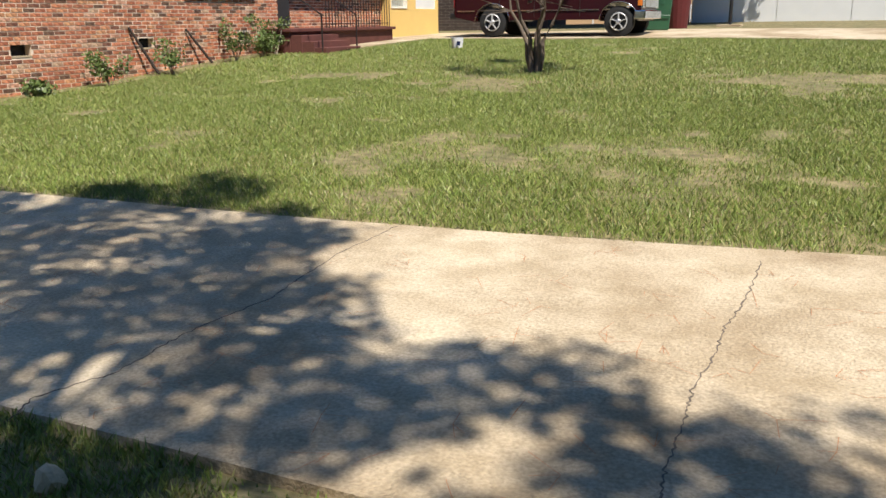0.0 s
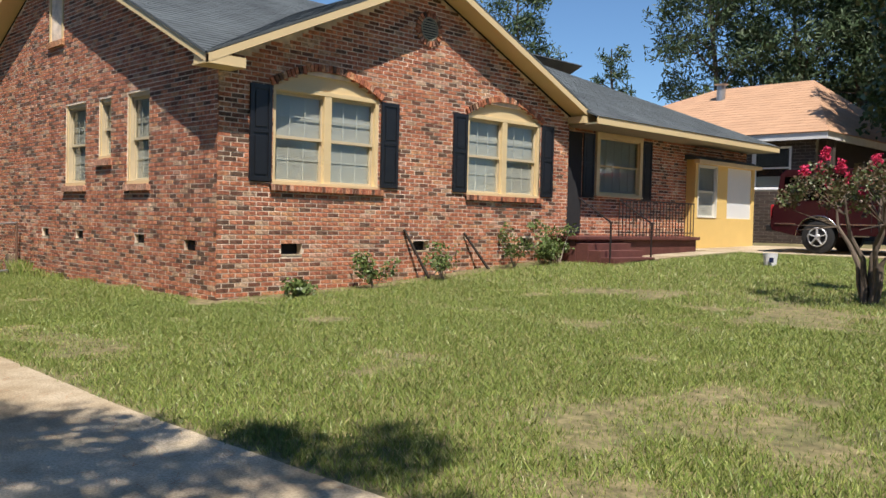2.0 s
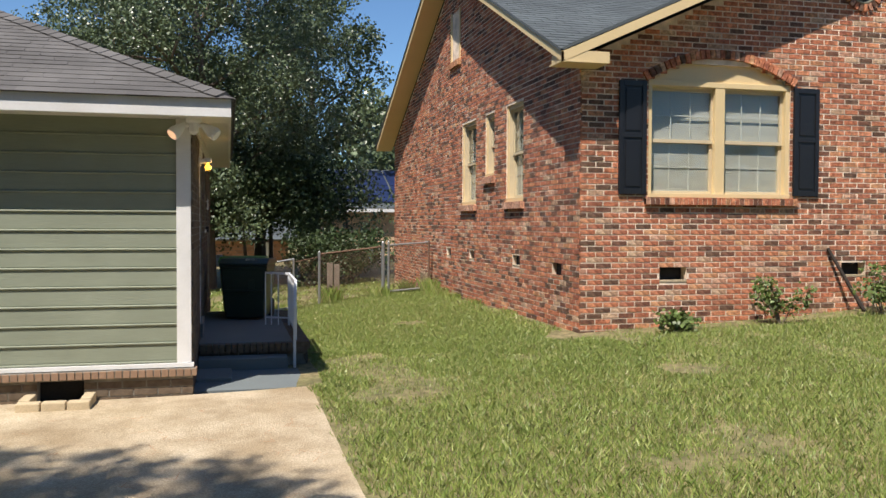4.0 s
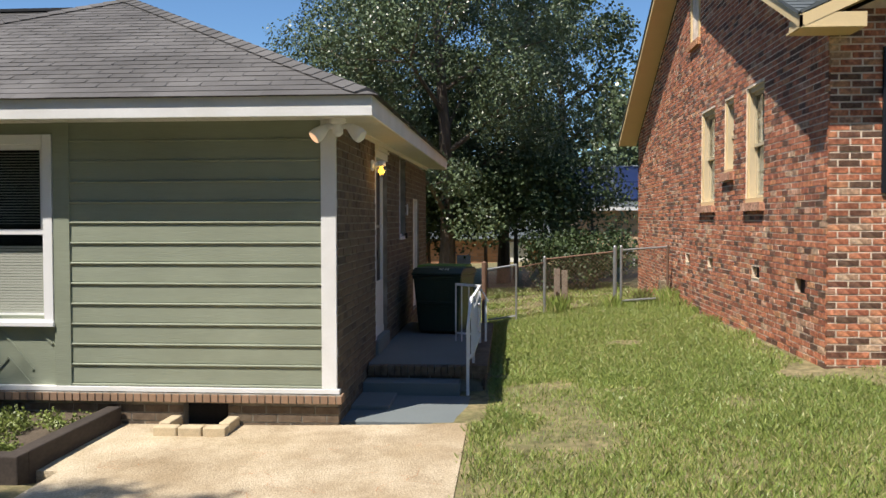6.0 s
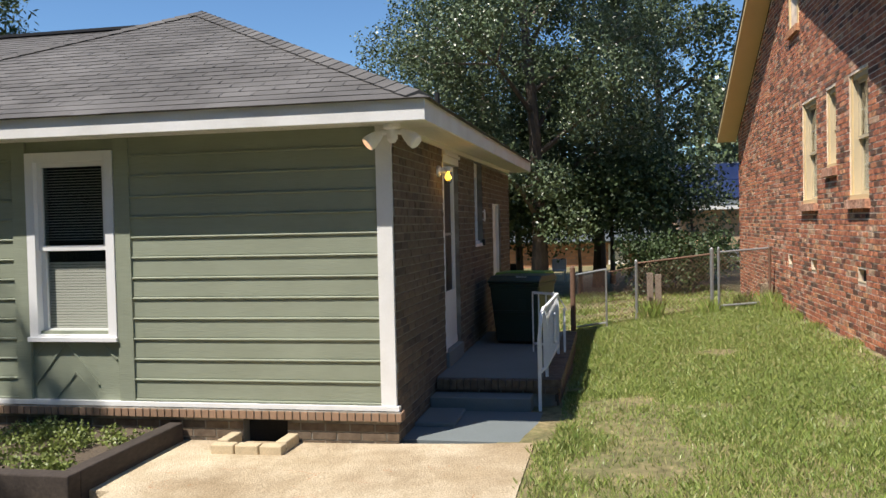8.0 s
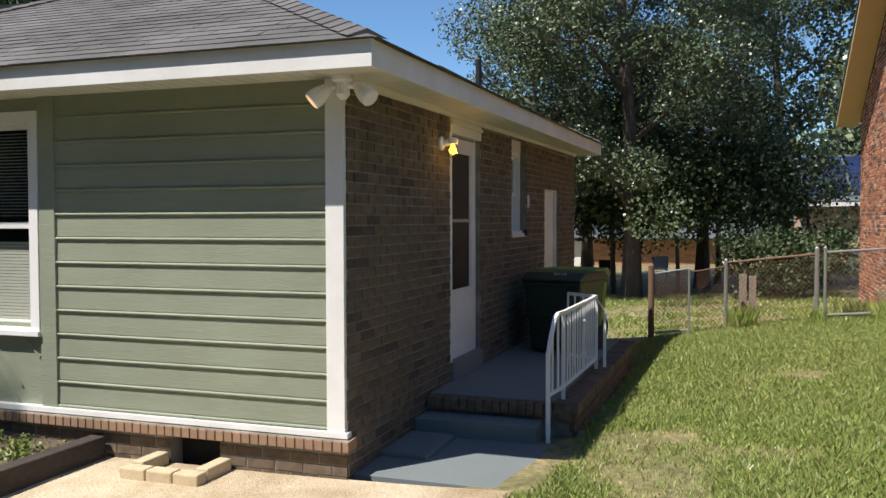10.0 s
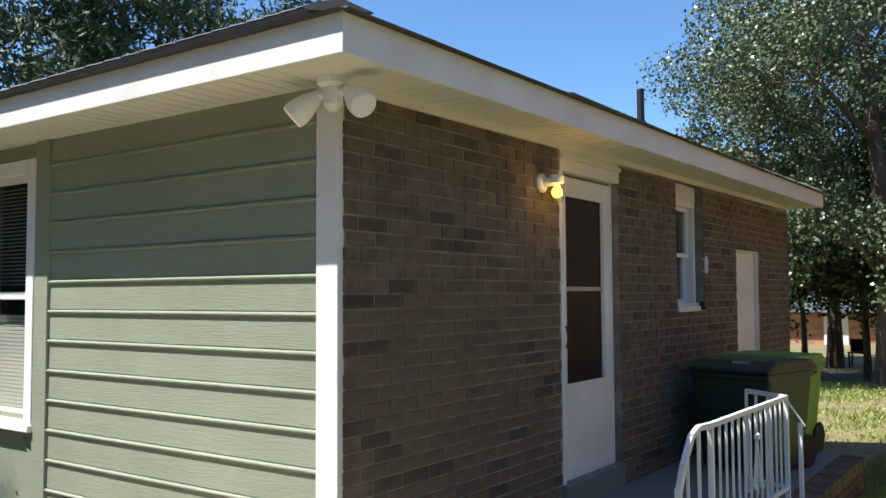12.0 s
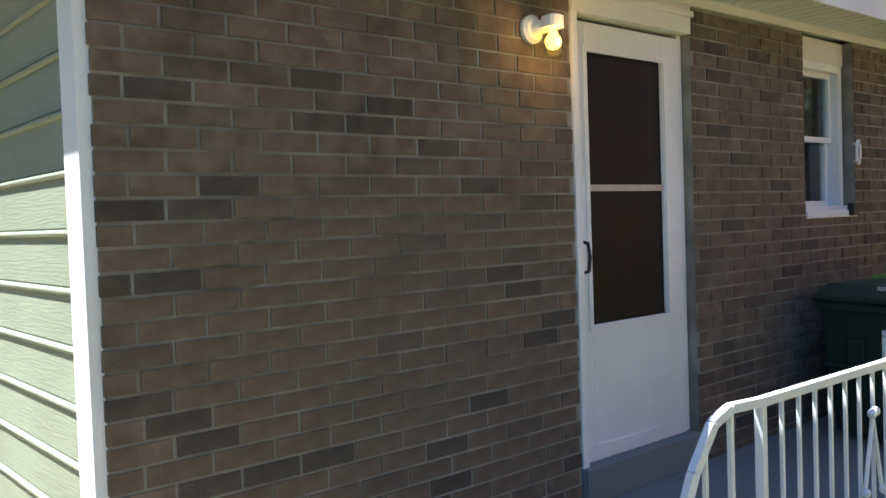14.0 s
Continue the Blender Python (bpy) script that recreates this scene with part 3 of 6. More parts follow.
    if blind:
        bl = bmesh.new()
        z, lim = j0 + 0.02, j0 + (j1 - j0) * blind
        while z < lim:
            B(bl, i0 + 0.01, i1 - 0.01, z, z + 0.021, -depth - 0.004 - 0.006 * (int(z * 100) % 2), -depth)
            z += 0.025
        part("blind", bl, M["blind"], w, "pale slatted window blind")
    # sheet behind the panes; near-black stands in for an unlit room
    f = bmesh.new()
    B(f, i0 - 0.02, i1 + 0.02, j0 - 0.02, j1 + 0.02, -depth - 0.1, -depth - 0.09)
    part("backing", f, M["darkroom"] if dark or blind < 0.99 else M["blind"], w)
    return w


tagged(sash_window(green_house, "x", GX, WY0, WY1, WZ0, WZ1, M["vinylw"], 0.085, blind=0.42), "white vinyl single hung window with lowered slatted blind")
bm = bmesh.new()
z = 1.86
while z < 2.5:
    box(bm, GX - 0.112, GX - 0.1, 0.6, 1.26, z, z + 0.006)
    z += 0.025
part("raised_blind", bm, M["blind"], green_house)

# side window with deep reveal, brick returns, side door, low door
jx = lambda u: GX - u
sw = sash_window(green_house, "y", GY - 0.1, jx(4.83), jx(4.19), 1.665, 2.60, M["vinylw"], 0.05, blind=0, sash=0.035)
tagged(sw, "small white vinyl window in a brown brick wall")
boxes("side_window_head", M["soffit"], green_house, (jx(4.85), jx(4.17), GY - 0.19, GY - 0.07, 2.60, SOF))
boxes("side_window_sill", M["white"], green_house, (jx(4.845), jx(4.175), GY - 0.12, GY + 0.012, 1.622, 1.665), bevel=0.004)
side_door = thing("door", "white storm door with two dark screens and white lower panel", "")
side_door.parent = green_house
DX0, DX1, DZ0, DZ1 = jx(2.96), jx(2.09), 0.565, 2.565
boxes("door_jamb", M["white"], side_door, (DX0 - 0.02, DX0 + 0.02, GY - 0.2, GY - 0.05, DZ0, DZ1 + 0.03), (DX1 - 0.02, DX1 + 0.02, GY - 0.2, GY + 0.004, DZ0, DZ1 + 0.03), bevel=0.003)
boxes("door_head", M["soffit"], side_door, (DX0 - 0.02, DX1 + 0.02, GY - 0.2, GY + 0.01, DZ1 + 0.02, SOF), (DX0 - 0.02, DX1 + 0.02, GY - 0.2, GY + 0.03, DZ1 + 0.1, DZ1 + 0.13), bevel=0.003)
boxes("door_leaf", M["white"], side_door, (DX0 + 0.02, DX0 + 0.16, GY - 0.08, GY - 0.045, DZ0, DZ1), (DX1 - 0.13, DX1 - 0.02, GY - 0.08, GY - 0.045, DZ0, DZ1),
      (DX0 + 0.16, DX1 - 0.13, GY - 0.08, GY - 0.045, DZ1 - 0.13, DZ1), (DX0 + 0.16, DX1 - 0.13, GY - 0.08, GY - 0.045, DZ0, DZ0 + 0.6), bevel=0.003)
boxes("screen_rail", M["galv"], side_door, (DX0 + 0.16, DX1 - 0.13, GY - 0.07, GY - 0.052, 1.80, 1.83))
boxes("upper_screen", M["screen"], side_door, (DX0 + 0.16, DX1 - 0.13, GY - 0.068, GY - 0.062, 1.83, DZ1 - 0.13))
boxes("lower_screen", M["screen"], side_door, (DX0 + 0.16, DX1 - 0.13, GY - 0.068, GY - 0.062, DZ0 + 0.6, 1.80))
boxes("panel_moulding", M["white"], side_door, (DX0 + 0.13, DX1 - 0.1, GY - 0.05, GY - 0.036, DZ0 + 0.6, DZ0 + 0.625), (DX0 + 0.13, DX0 + 0.155, GY - 0.05, GY - 0.036, DZ0 + 0.625, DZ1 - 0.11),
      (DX1 - 0.125, DX1 - 0.1, GY - 0.05, GY - 0.036, DZ0 + 0.625, DZ1 - 0.11), (DX0 + 0.155, DX1 - 0.125, GY - 0.05, GY - 0.036, DZ1 - 0.135, DZ1 - 0.11))
boxes("kick_rail", M["white"], side_door, (DX0 + 0.02, DX1 - 0.02, GY - 0.046, GY - 0.038, DZ0, DZ0 + 0.07), bevel=0.002)
bm = bmesh.new()
hx = DX1 - 0.055
tube(bm, [(hx, GY - 0.045, 1.575), (hx, GY - 0.0, 1.565), (hx, GY + 0.01, 1.5), (hx, GY - 0.0, 1.44), (hx, GY - 0.045, 1.43)], 0.009, 6)
part("handle", bm, M["black"], side_door, "black pull handle", smooth=True)
boxes("threshold", M["paintedgrey"], side_door, (DX0 - 0.02, DX1 + 0.02, GY - 0.2, GY + 0.03, 0.40, 0.563), bevel=0.006)
low_door = thing("door", "plain off-white low access door in brown brick wall", "")
low_door.parent = green_house
boxes("door_leaf", M["white"], low_door, (jx(6.68), jx(5.88), GY - 0.11, GY - 0.07, 0.5, 2.2), bevel=0.003)
boxes("frame", M["white"], low_door, (jx(6.72), jx(6.68), GY - 0.15, GY - 0.03, 0.5, 2.24), (jx(5.88), jx(5.84), GY - 0.15, GY - 0.03, 0.5, 2.24), (jx(6.68), jx(5.88), GY - 0.15, GY - 0.03, 2.2, 2.24))
for hz in (0.75, 1.9):
    boxes("hinge", M["galv"], low_door, (jx(5.895), jx(5.865), GY - 0.072, GY - 0.062, hz, hz + 0.09))

# eaves
E0, E1, EB = GX + EAVE, GY + 0.36, GB - 0.24      # outer faces of the fascia boards: front, side, back
def rise(x):
    return RISE * min(1.0, max(0.0, (E0 - x) / (E0 - EB)))


def sloped(name, material, xa, xb, ya, yb, lo, hi, **kw):
    """A board along the side eave, between two heights, that rises to the back with it."""
    bm = bmesh.new()
    prism(bm, [(xa, lo + rise(xa)), (xb, lo + rise(xb)), (xb, hi + rise(xb)), (xa, hi + rise(xa))], ya, yb, "y")
    return part(name, bm, material, green_house, **kw)


boxes("soffit", M["soffit"], green_house, (GX - 0.02, E0 - 0.02, -4.4, E1 - 0.02, SOF, SOF + 0.02))
sloped("soffit", M["soffit"], GX - 0.02, EB + 0.02, GY - 0.21, E1 - 0.02, SOF, SOF + 0.02)
boxes("soffit", M["soffit"], green_house, (EB + 0.02, GB + 0.21, -4.4, GY - 0.21, SOF + RISE, SOF + RISE + 0.02))
bm = bmesh.new()
x = GX - 0.3
while x > EB + 0.1:
    box(bm, x - 0.006, x + 0.006, GY + 0.05, E1 - 0.03, SOF - 0.004 + rise(x), SOF + 0.001 + rise(x))
    x -= 0.1
y = GY - 0.1
while y > -4.2:
    box(bm, GX + 0.05, E0 - 0.03, y - 0.006, y + 0.006, SOF - 0.004, SOF + 0.001)
    y -= 0.1
part("soffit_rib", bm, M["soffit"], green_house, kind="stuff")
sloped("frieze", M["soffit"], GX, GB, GY + 0.001, GY + 0.022, SOF - 0.045, SOF)
sloped("frieze_backing", M["soffit"], GX - 0.21, GB, GY - 0.15, GY - 0.006, SOF - 0.01, SOF)
boxes("fascia", M["white"], green_house, (E0 - 0.02, E0, -4.4, E1, SOF - 0.015, SOF + 0.15), bevel=0.003)
sloped("fascia", M["white"], E0 - 0.02, EB, E1 - 0.02, E1, SOF - 0.015, SOF + 0.15, bevel=0.003)
boxes("fascia", M["white"], green_house, (EB, EB + 0.02, -4.4, E1 - 0.02, SOF - 0.015 + RISE, SOF + 0.15 + RISE), bevel=0.003)


def roof_plane(parent, p0, p1, q0, q1, material, one=None, course=0.14, tab=0.3, seed=1, keep=None, thick=0.006, name="roof_plane", deck_depth=0.03):
    """Rows of shingles on a plane: p0-p1 the eave, q0-q1 the ridge (q0 over p0). Returns the deck."""
    p0, p1, q0, q1 = (Vector(v) for v in (p0, p1, q0, q1))
    rr = random.Random(seed)
    deck = bmesh.new()
    if (q1 - q0).length < 1e-3:
        vs = [deck.verts.new(v) for v in (p0, p1, q0)]
        nrm = (p1 - p0).cross(q0 - p0).normalized()
    else:
        vs = [deck.verts.new(v) for v in (p0, p1, q1, q0)]
        nrm = (p1 - p0).cross(q1 - p0).normalized()
    if nrm.z < 0:
        nrm = -nrm
    f = deck.faces.new(vs)
    ext = bmesh.ops.extrude_face_region(deck, geom=[f])
    for v in ext["geom"]:
        if isinstance(v, bmesh.types.BMVert):
            v.co -= nrm * deck_depth
    dk = part(name, deck, material, parent)
    e = (p1 - p0).normalized()
    s = nrm.cross(e)
    if s.z < 0:
        s = -s
    H = (q0 - p0).dot(s)
    bm = bmesh.new()
    k, h = 0, -0.02
    singles = []
    while h < H:
        a = max(h, 0) / H
        u0, u1 = (q0 - p0).dot(e) * a, (p1 - p0).length + (q1 - p1).dot(e) * a
        a2 = min((h + course) / H, 1)
        t0, t1 = (q0 - p0).dot(e) * a2, (p1 - p0).length + (q1 - p1).dot(e) * a2
        u = math.floor(u0 / tab) * tab - (k % 2) * tab / 2 + rr.uniform(-0.012, 0.012)
        slot = 0.0 if k < 2 else 0.011
        while u < u1:
            c0, c1 = max(u, u0), min(u + tab - slot, u1)
            if c1 - c0 > 0.01:
                d0, d1 = min(max(c0, t0), t1), min(max(c1, t0), t1)
                lift = thick + rr.uniform(0, 0.003)
                low, hi = h, min(h + course, H)
                P = [p0 + e * c0 + s * low, p0 + e * c1 + s * low, p0 + e * d1 + s * hi, p0 + e * d0 + s * hi]
                T = [P[0] + nrm * lift, P[1] + nrm * lift, P[2] + nrm * 0.002, P[3] + nrm * 0.002]
                if d1 - d0 < 1e-4:
                    P, T = P[:3], T[:3]
                bv = [bm.verts.new(v) for v in P]
                tv = [bm.verts.new(v) for v in T]
                bm.faces.new(tv)
                bm.faces.new((bv[0], bv[1], tv[1], tv[0]))
                bm.faces.new((bv[1], bv[2], tv[2], tv[1]))
                bm.faces.new((bv[-1], bv[0], tv[0], tv[-1]))
            u += tab
        k, h = k + 1, h + course
    me = part("shingling", bm, one or material, dk, kind="stuff")
    return dk


def ridge_cap(parent, a, b, material, w=0.13):
    """Overlapping caps along a hip or ridge."""
    a, b = Vector(a), Vector(b)
    d = (b - a).normalized()
    s = d.cross(Vector((0, 0, 1))).normalized()
    L, bm, t = (b - a).length, bmesh.new(), 0.1
    while t < L:
        p, q = a + d * t, a + d * min(t + 0.2, L)
        v = [bm.verts.new(x) for x in (p - s * w + Vector((0, 0, -0.02)), p + Vector((0, 0, 0.034)), p + s * w + Vector((0, 0, -0.02)), q + s * w + Vector((0, 0, -0.03)), q + Vector((0, 0, 0.024)), q - s * w + Vector((0, 0, -0.03)))]
        bm.faces.new((v[0], v[1], v[4], v[5])), bm.faces.new((v[1], v[2], v[3], v[4])), bm.faces.new((v[0], v[2], v[1]))
        t += 0.17
    part("ridge_cap", bm, material, parent, kind="stuff")


RZ = SOF + 0.155
gw = E1 + 4.4
fr, sd, bk = E0 + 0.02, E1 + 0.02, EB - 0.02
APX, APY, APZ = -13.4, 0.67, 4.62
a1, a2 = (APX, APY, APZ), (APX - 1.55, APY, APZ)
groof = green_house
roof_plane(groof, (fr, -2.95, RZ), (fr, sd, RZ), a1, a1, M["shingle"], seed=11, deck_depth=0.012)
roof_plane(groof, (fr, sd, RZ), (bk, sd, RZ + RISE), a1, a2, M["shingle"], seed=12, deck_depth=0.012)
roof_plane(groof, (bk, sd, RZ + RISE), (bk, -2.95, RZ), a2, a2, M["shingle"], seed=13, deck_depth=0.012)
roof_plane(groof, (bk, -2.95, RZ), (fr, -2.95, RZ), a2, a1, M["shingle"], seed=14, deck_depth=0.012)
ridge_cap(groof, (fr, sd, RZ), a1, M["shingle"])
ridge_cap(groof, (fr, -2.95, RZ), a1, M["shingle"])
ridge_cap(groof, (bk, sd, RZ + RISE), a2, M["shingle"])
# the main roof behind
MX = -14.9
roof_plane(groof, (-10.6, -16, 2.9), (-10.6, -0.6, 2.9), (MX, -16, 4.87), (MX, -0.6, 4.87), M["shingle"], seed=15)
roof_plane(groof, (-18.5, -0.6, 2.9), (-18.5, -16, 2.9), (MX, -0.6, 4.87), (MX, -16, 4.87), M["shingle"], seed=16)
boxes("ridge_flashing", M["black"], groof, (MX - 0.1, MX + 0.1, -16, -0.8, 4.86, 4.9))
boxes("main_house_wall", M["brownbrick"], groof, (-18.2, -11.8, -15.8, -4.25, -0.1, 3.2))
boxes("roof_vent", M["black"], groof, (-16.0, -13.6, 3.24, 3.34, 3.34, 3.42))
bm = bmesh.new()
tube(bm, [(-15.2, 3.27, 3.34), (-15.2, 3.27, 3.76)], 0.037, 10)
tube(bm, [(-15.2, 3.27, 3.36), (-15.2, 3.27, 3.45)], [0.1, 0.045], 10)
part("vent_pipe", bm, M["black"], groof, "black plumbing vent pipe", smooth=False)

# ---- brick house ----
BX, BY, BB, BE = -11.87, 8.53, -24.4, 16.8       # front wall, side wall, back wall, end of the front gable
brick_house = thing("house", "single-storey red brick house with cream yellow trim and black shutters", "house")
W1, W2 = (9.47, 11.56), (13.73, 15.85)
def to_u(y):
    return y - BY


FH = []
for w in (W1, W2):
    FH.append((to_u(w[0]), to_u(w[1]), 2.12, 3.62))
    for k in range(24):      # the arched head
        c, hw = (w[0] + w[1]) / 2 - BY, (w[1] - w[0]) / 2
        f0, f1 = -1 + k / 12, -1 + (k + 1) / 12
        FH.append((c + hw * f0, c + hw * f1, 3.62, 3.62 + 0.31 * (1 - ((f0 + f1) / 2) ** 2)))
VENTS = [(9.65, 10.04), (12.4, 12.79), (15.33, 15.72)]
VZ = [1.02, 1.06, 1.12]
for (a, b), z in zip(VENTS, VZ):
    FH.append((to_u(a), to_u(b), z, z + 0.19))
EV = 3.86
gc, GPK = (BY + BE) / 2, 5.72
front_wall = brick_wall("front_wall", M["redbrick"], M["redmortar"], brick_house, (BX, BY), (BX, BE), 0.2, EV, (1, 0), FH, seed=21, mort=0.017, course=0.0715,
                        near=(0.1, 3.2, 0.62, 1.9), one=M["redbrick_one"], top=[(0, EV + 0.01), (gc - BY, GPK + 0.01), (BE - BY, EV + 0.01)], label="red and charred brick wall with buff mortar")
SH = [(2.16, 2.98, 2.11, 3.63), (3.62, 4.14, 2.56, 3.63), (4.72, 5.66, 2.11, 3.63), (0.6, 0.95, 1.06, 1.25), (2.3, 2.65, 1.12, 1.28), (4.8, 5.15, 1.12, 1.28), (6.5, 6.85, 1.12, 1.28), (5.8, 6.5, 4.92, 5.9)]
SC = (BX + BB) / 2
SPK = 6.7
side2 = brick_wall("side_wall", M["redbrick"], M["redmortar"], brick_house, (BX, BY), (BB, BY), -0.2, EV, (0, -1), SH, seed=22, mort=0.017,
                   top=[(0, EV + 0.0), (BX - SC, SPK + 0.0), (BX - BB, EV + 0.0)], label="red and charred brick gable wall with buff mortar")
PX, PE = -12.05, 25.2
boxes("porch_return", M["redbrick"], brick_house, (PX, BX - 0.2, BE - 0.2, BE, 0.2, EV))
PH = [(19.35 - BE, 21.1 - BE, 2.2, 3.6)]
porch_wall = brick_wall("porch_wall", M["redbrick"], M["redmortar"], brick_house, (PX, BE), (PX, PE), 0.2, EV + 0.05, (1, 0), [(18.0 - BE, 19.85 - BE, 2.25, 3.68)], seed=23, mort=0.017)
boxes("far_wall", M["redbrick"], brick_house, (BB, PX - 0.2, PE - 0.2, PE, 0, EV), (BB, BB + 0.2, BY + 0.2, PE, -0.3, EV))

for (a0, a1) in (W1, W2):
    for s0, s1 in ((a0, (a0 + a1) / 2), ((a0 + a1) / 2, a1)):
        w = sash_window(brick_house, "x", BX - 0.07, s0, s1, 2.13, 3.6, M["cream"], 0.05, mullions=(3, 2), blind=1.0, sash=0.045, sill=False, depth=0.085)
        tagged(w, "cream framed double hung window with closed blinds behind grille bars")
    c, hw = (a0 + a1) / 2, (a1 - a0) / 2
    bm = bmesh.new()
    out = [(a0, 3.58)] + [(a1, 3.58)] + [(c + hw * (1 - k / 8), 3.62 + 0.31 * (1 - (1 - k / 8) ** 2)) for k in range(17)]
    prism(bm, out, BX - 0.12, BX - 0.05)
    part("arched_head", bm, M["yellow"], brick_house, "cream yellow arched panel over a window")
    boxes("window_casing", M["yellow"], brick_house, (BX - 0.1, BX - 0.02, a0, a0 + 0.06, 2.12, 3.6), (BX - 0.1, BX - 0.02, a1 - 0.06, a1, 2.12, 3.6),
          (BX - 0.1, BX - 0.02, c - 0.07, c + 0.07, 2.12, 3.6), (BX - 0.1, BX - 0.015, a0, a1, 3.56, 3.63), (BX - 0.1, BX + 0.01, a0, a1, 2.115, 2.17), bevel=0.004)
    bm = bmesh.new()
    k = -1.0
    n = 30
    for i in range(n + 1):
        f = -1 + 2 * i / n
        z = 3.62 + 0.31 * (1 - f * f)
        t = Vector((0, hw, -0.62 * f)).normalized()
        nn = Vector((0, -t.z, t.y))
        p = Vector((BX + 0.01, c + hw * f, z)) + nn * 0.01
        beam(bm, p, p + nn * 0.11, 0.06, 0.05, up=(1, 0, 0))
    part("brick_arch", bm, M["redbrick"], brick_house, "arch of red bricks on edge")
    bm = bmesh.new()
    y = a0 - 0.05
    while y < a1 + 0.05:
        box(bm, BX - 0.1, BX + 0.06, y, y + 0.058, 2.02, 2.11)
        y += 0.068
    part("brick_sill", bm, M["redbrick"], brick_house, bevel=0.003)
    boxes("sill_mortar", M["redmortar"], brick_house, (BX - 0.1, BX + 0.05, a0 - 0.05, a1 + 0.05, 2.025, 2.1))


def shutter(y0, y1, z0=2.15, z1=3.6, x=BX):
    s = thing("shutter", "black raised-panel shutter", "")
    s.parent = brick_house
    boxes("frame", M["shutter"], s, (x, x + 0.02, y0, y1, z0, z1), (x + 0.02, x + 0.035, y0, y0 + 0.06, z0, z1), (x + 0.02, x + 0.035, y1 - 0.06, y1, z0, z1),
          (x + 0.02, x + 0.035, y0 + 0.06, y1 - 0.06, z0, z0 + 0.07), (x + 0.02, x + 0.035, y0 + 0.06, y1 - 0.06, z1 - 0.07, z1),
          (x + 0.02, x + 0.035, y0 + 0.06, y1 - 0.06, (z0 + z1) / 2, (z0 + z1) / 2 + 0.06), bevel=0.004)
    for a, b in ((z0 + 0.1, (z0 + z1) / 2 - 0.03), ((z0 + z1) / 2 + 0.09, z1 - 0.1)):
        boxes("raised_panel", M["shutter"], s, (x + 0.02, x + 0.032, y0 + 0.09, y1 - 0.09, a, b), bevel=0.008)


for a, b in ((9.05, 9.43), (11.6, 11.99), (13.33, 13.70), (15.88, 16.26)):
    shutter(a, b)
for y0, y1, z in [(*v, z) for v, z in zip(VENTS, VZ)]:
    # near-black panel that paints the vent's inner shade
    v = boxes("vent_recess", M["darkroom"], brick_house, (BX - 0.19, BX - 0.15, y0 - 0.05, y1 + 0.05, z - 0.04, z + 0.2))
    boxes("vent_sill", M["concrete"], brick_house, (BX - 0.07, BX + 0.004, y0, y1, z - 0.004, z + 0.022))
for h in SH:
    if h[3] - h[2] < 0.25:
        # near-black panel close to the face, painted shade for the side vent
        boxes("vent_recess", M["darkroom"], brick_house, (BX - h[1] - 0.04, BX - h[0] + 0.04, BY + 0.07, BY + 0.1, h[2] - 0.04, h[3] + 0.02))
        boxes("vent_sill", M["concrete"], brick_house, (BX - h[1], BX - h[0], BY + 0.0, BY + 0.05, h[2] - 0.004, h[2] + 0.012))
for h in SH[:3]:
    w = sash_window(brick_house, "y", BY + 0.07, BX - h[1], BX - h[0], h[2] + 0.03, h[3], M["cream"], 0.06, mullions=(3 if h[1] - h[0] > 0.6 else 2, 2), blind=1.0, sash=0.04, sill=False, out=-1, depth=0.085)
    tagged(w, "cream framed window with blinds closed in red brick")
    boxes("window_casing", M["yellow"], brick_house, (BX - h[1], BX - h[1] + 0.05, BY + 0.02, BY + 0.12, h[2] + 0.03, h[3]), (BX - h[0] - 0.05, BX - h[0], BY + 0.02, BY + 0.12, h[2] + 0.03, h[3]), (BX - h[1], BX - h[0], BY + 0.0, BY + 0.1, h[2] + 0.0, h[2] + 0.06))
    boxes("brick_sill", M["redbrick"], brick_house, (BX - h[1] - 0.04, BX - h[0] + 0.04, BY - 0.06, BY + 0.1, h[2] - 0.11, h[2]), bevel=0.003)
# gable vent window on the side, louvre on the front
h = SH[7]
bm = bmesh.new()
for k in range(11):
    z = h[2] + 0.1 + k * 0.075
    prism(bm, [(BY + 0.08, z), (BY + 0.11, z), (BY + 0.05, z - 0.05), (BY + 0.03, z - 0.05)], BX - h[1] + 0.06, BX - h[0] - 0.06, "x")
part("louvre", bm, M["cream"], brick_house)
boxes("louvre_frame", M["yellow"], brick_house, (BX - h[1], BX - h[1] + 0.07, BY - 0.02, BY + 0.12, h[2], h[3]), (BX - h[0] - 0.07, BX - h[0], BY - 0.02, BY + 0.12, h[2], h[3]), (BX - h[1], BX - h[0], BY + 0.12, BY + 0.15, h[2], h[3]))
boxes("brick_sill", M["redbrick"], brick_house, (BX - h[1] - 0.04, BX - h[0] + 0.04, BY - 0.06, BY + 0.1, h[2] - 0.11, h[2]))
bm = bmesh.new()
lv = [(gc + 0.2 * math.cos(k * math.tau / 24), 5.0 + 0.2 * math.sin(k * math.tau / 24)) for k in range(24)]
prism(bm, lv, BX - 0.01, BX + 0.012)
# near-black disc in place of the shade between the louvres
part("round_vent_back", bm, M["darkroom"], brick_house)
bm = bmesh.new()
tube(bm, [(BX + 0.02, gc + 0.195 * math.cos(k * math.tau / 24), 5.0 + 0.195 * math.sin(k * math.tau / 24)) for k in range(25)], 0.018, 6, cap=False)
part("round_vent_frame", bm, M["louvre"], brick_house)
bm = bmesh.new()
for k in range(7):
    z = 4.86 + k * 0.045
    hwid = math.sqrt(max(0, 0.19 ** 2 - (z - 5.0) ** 2))
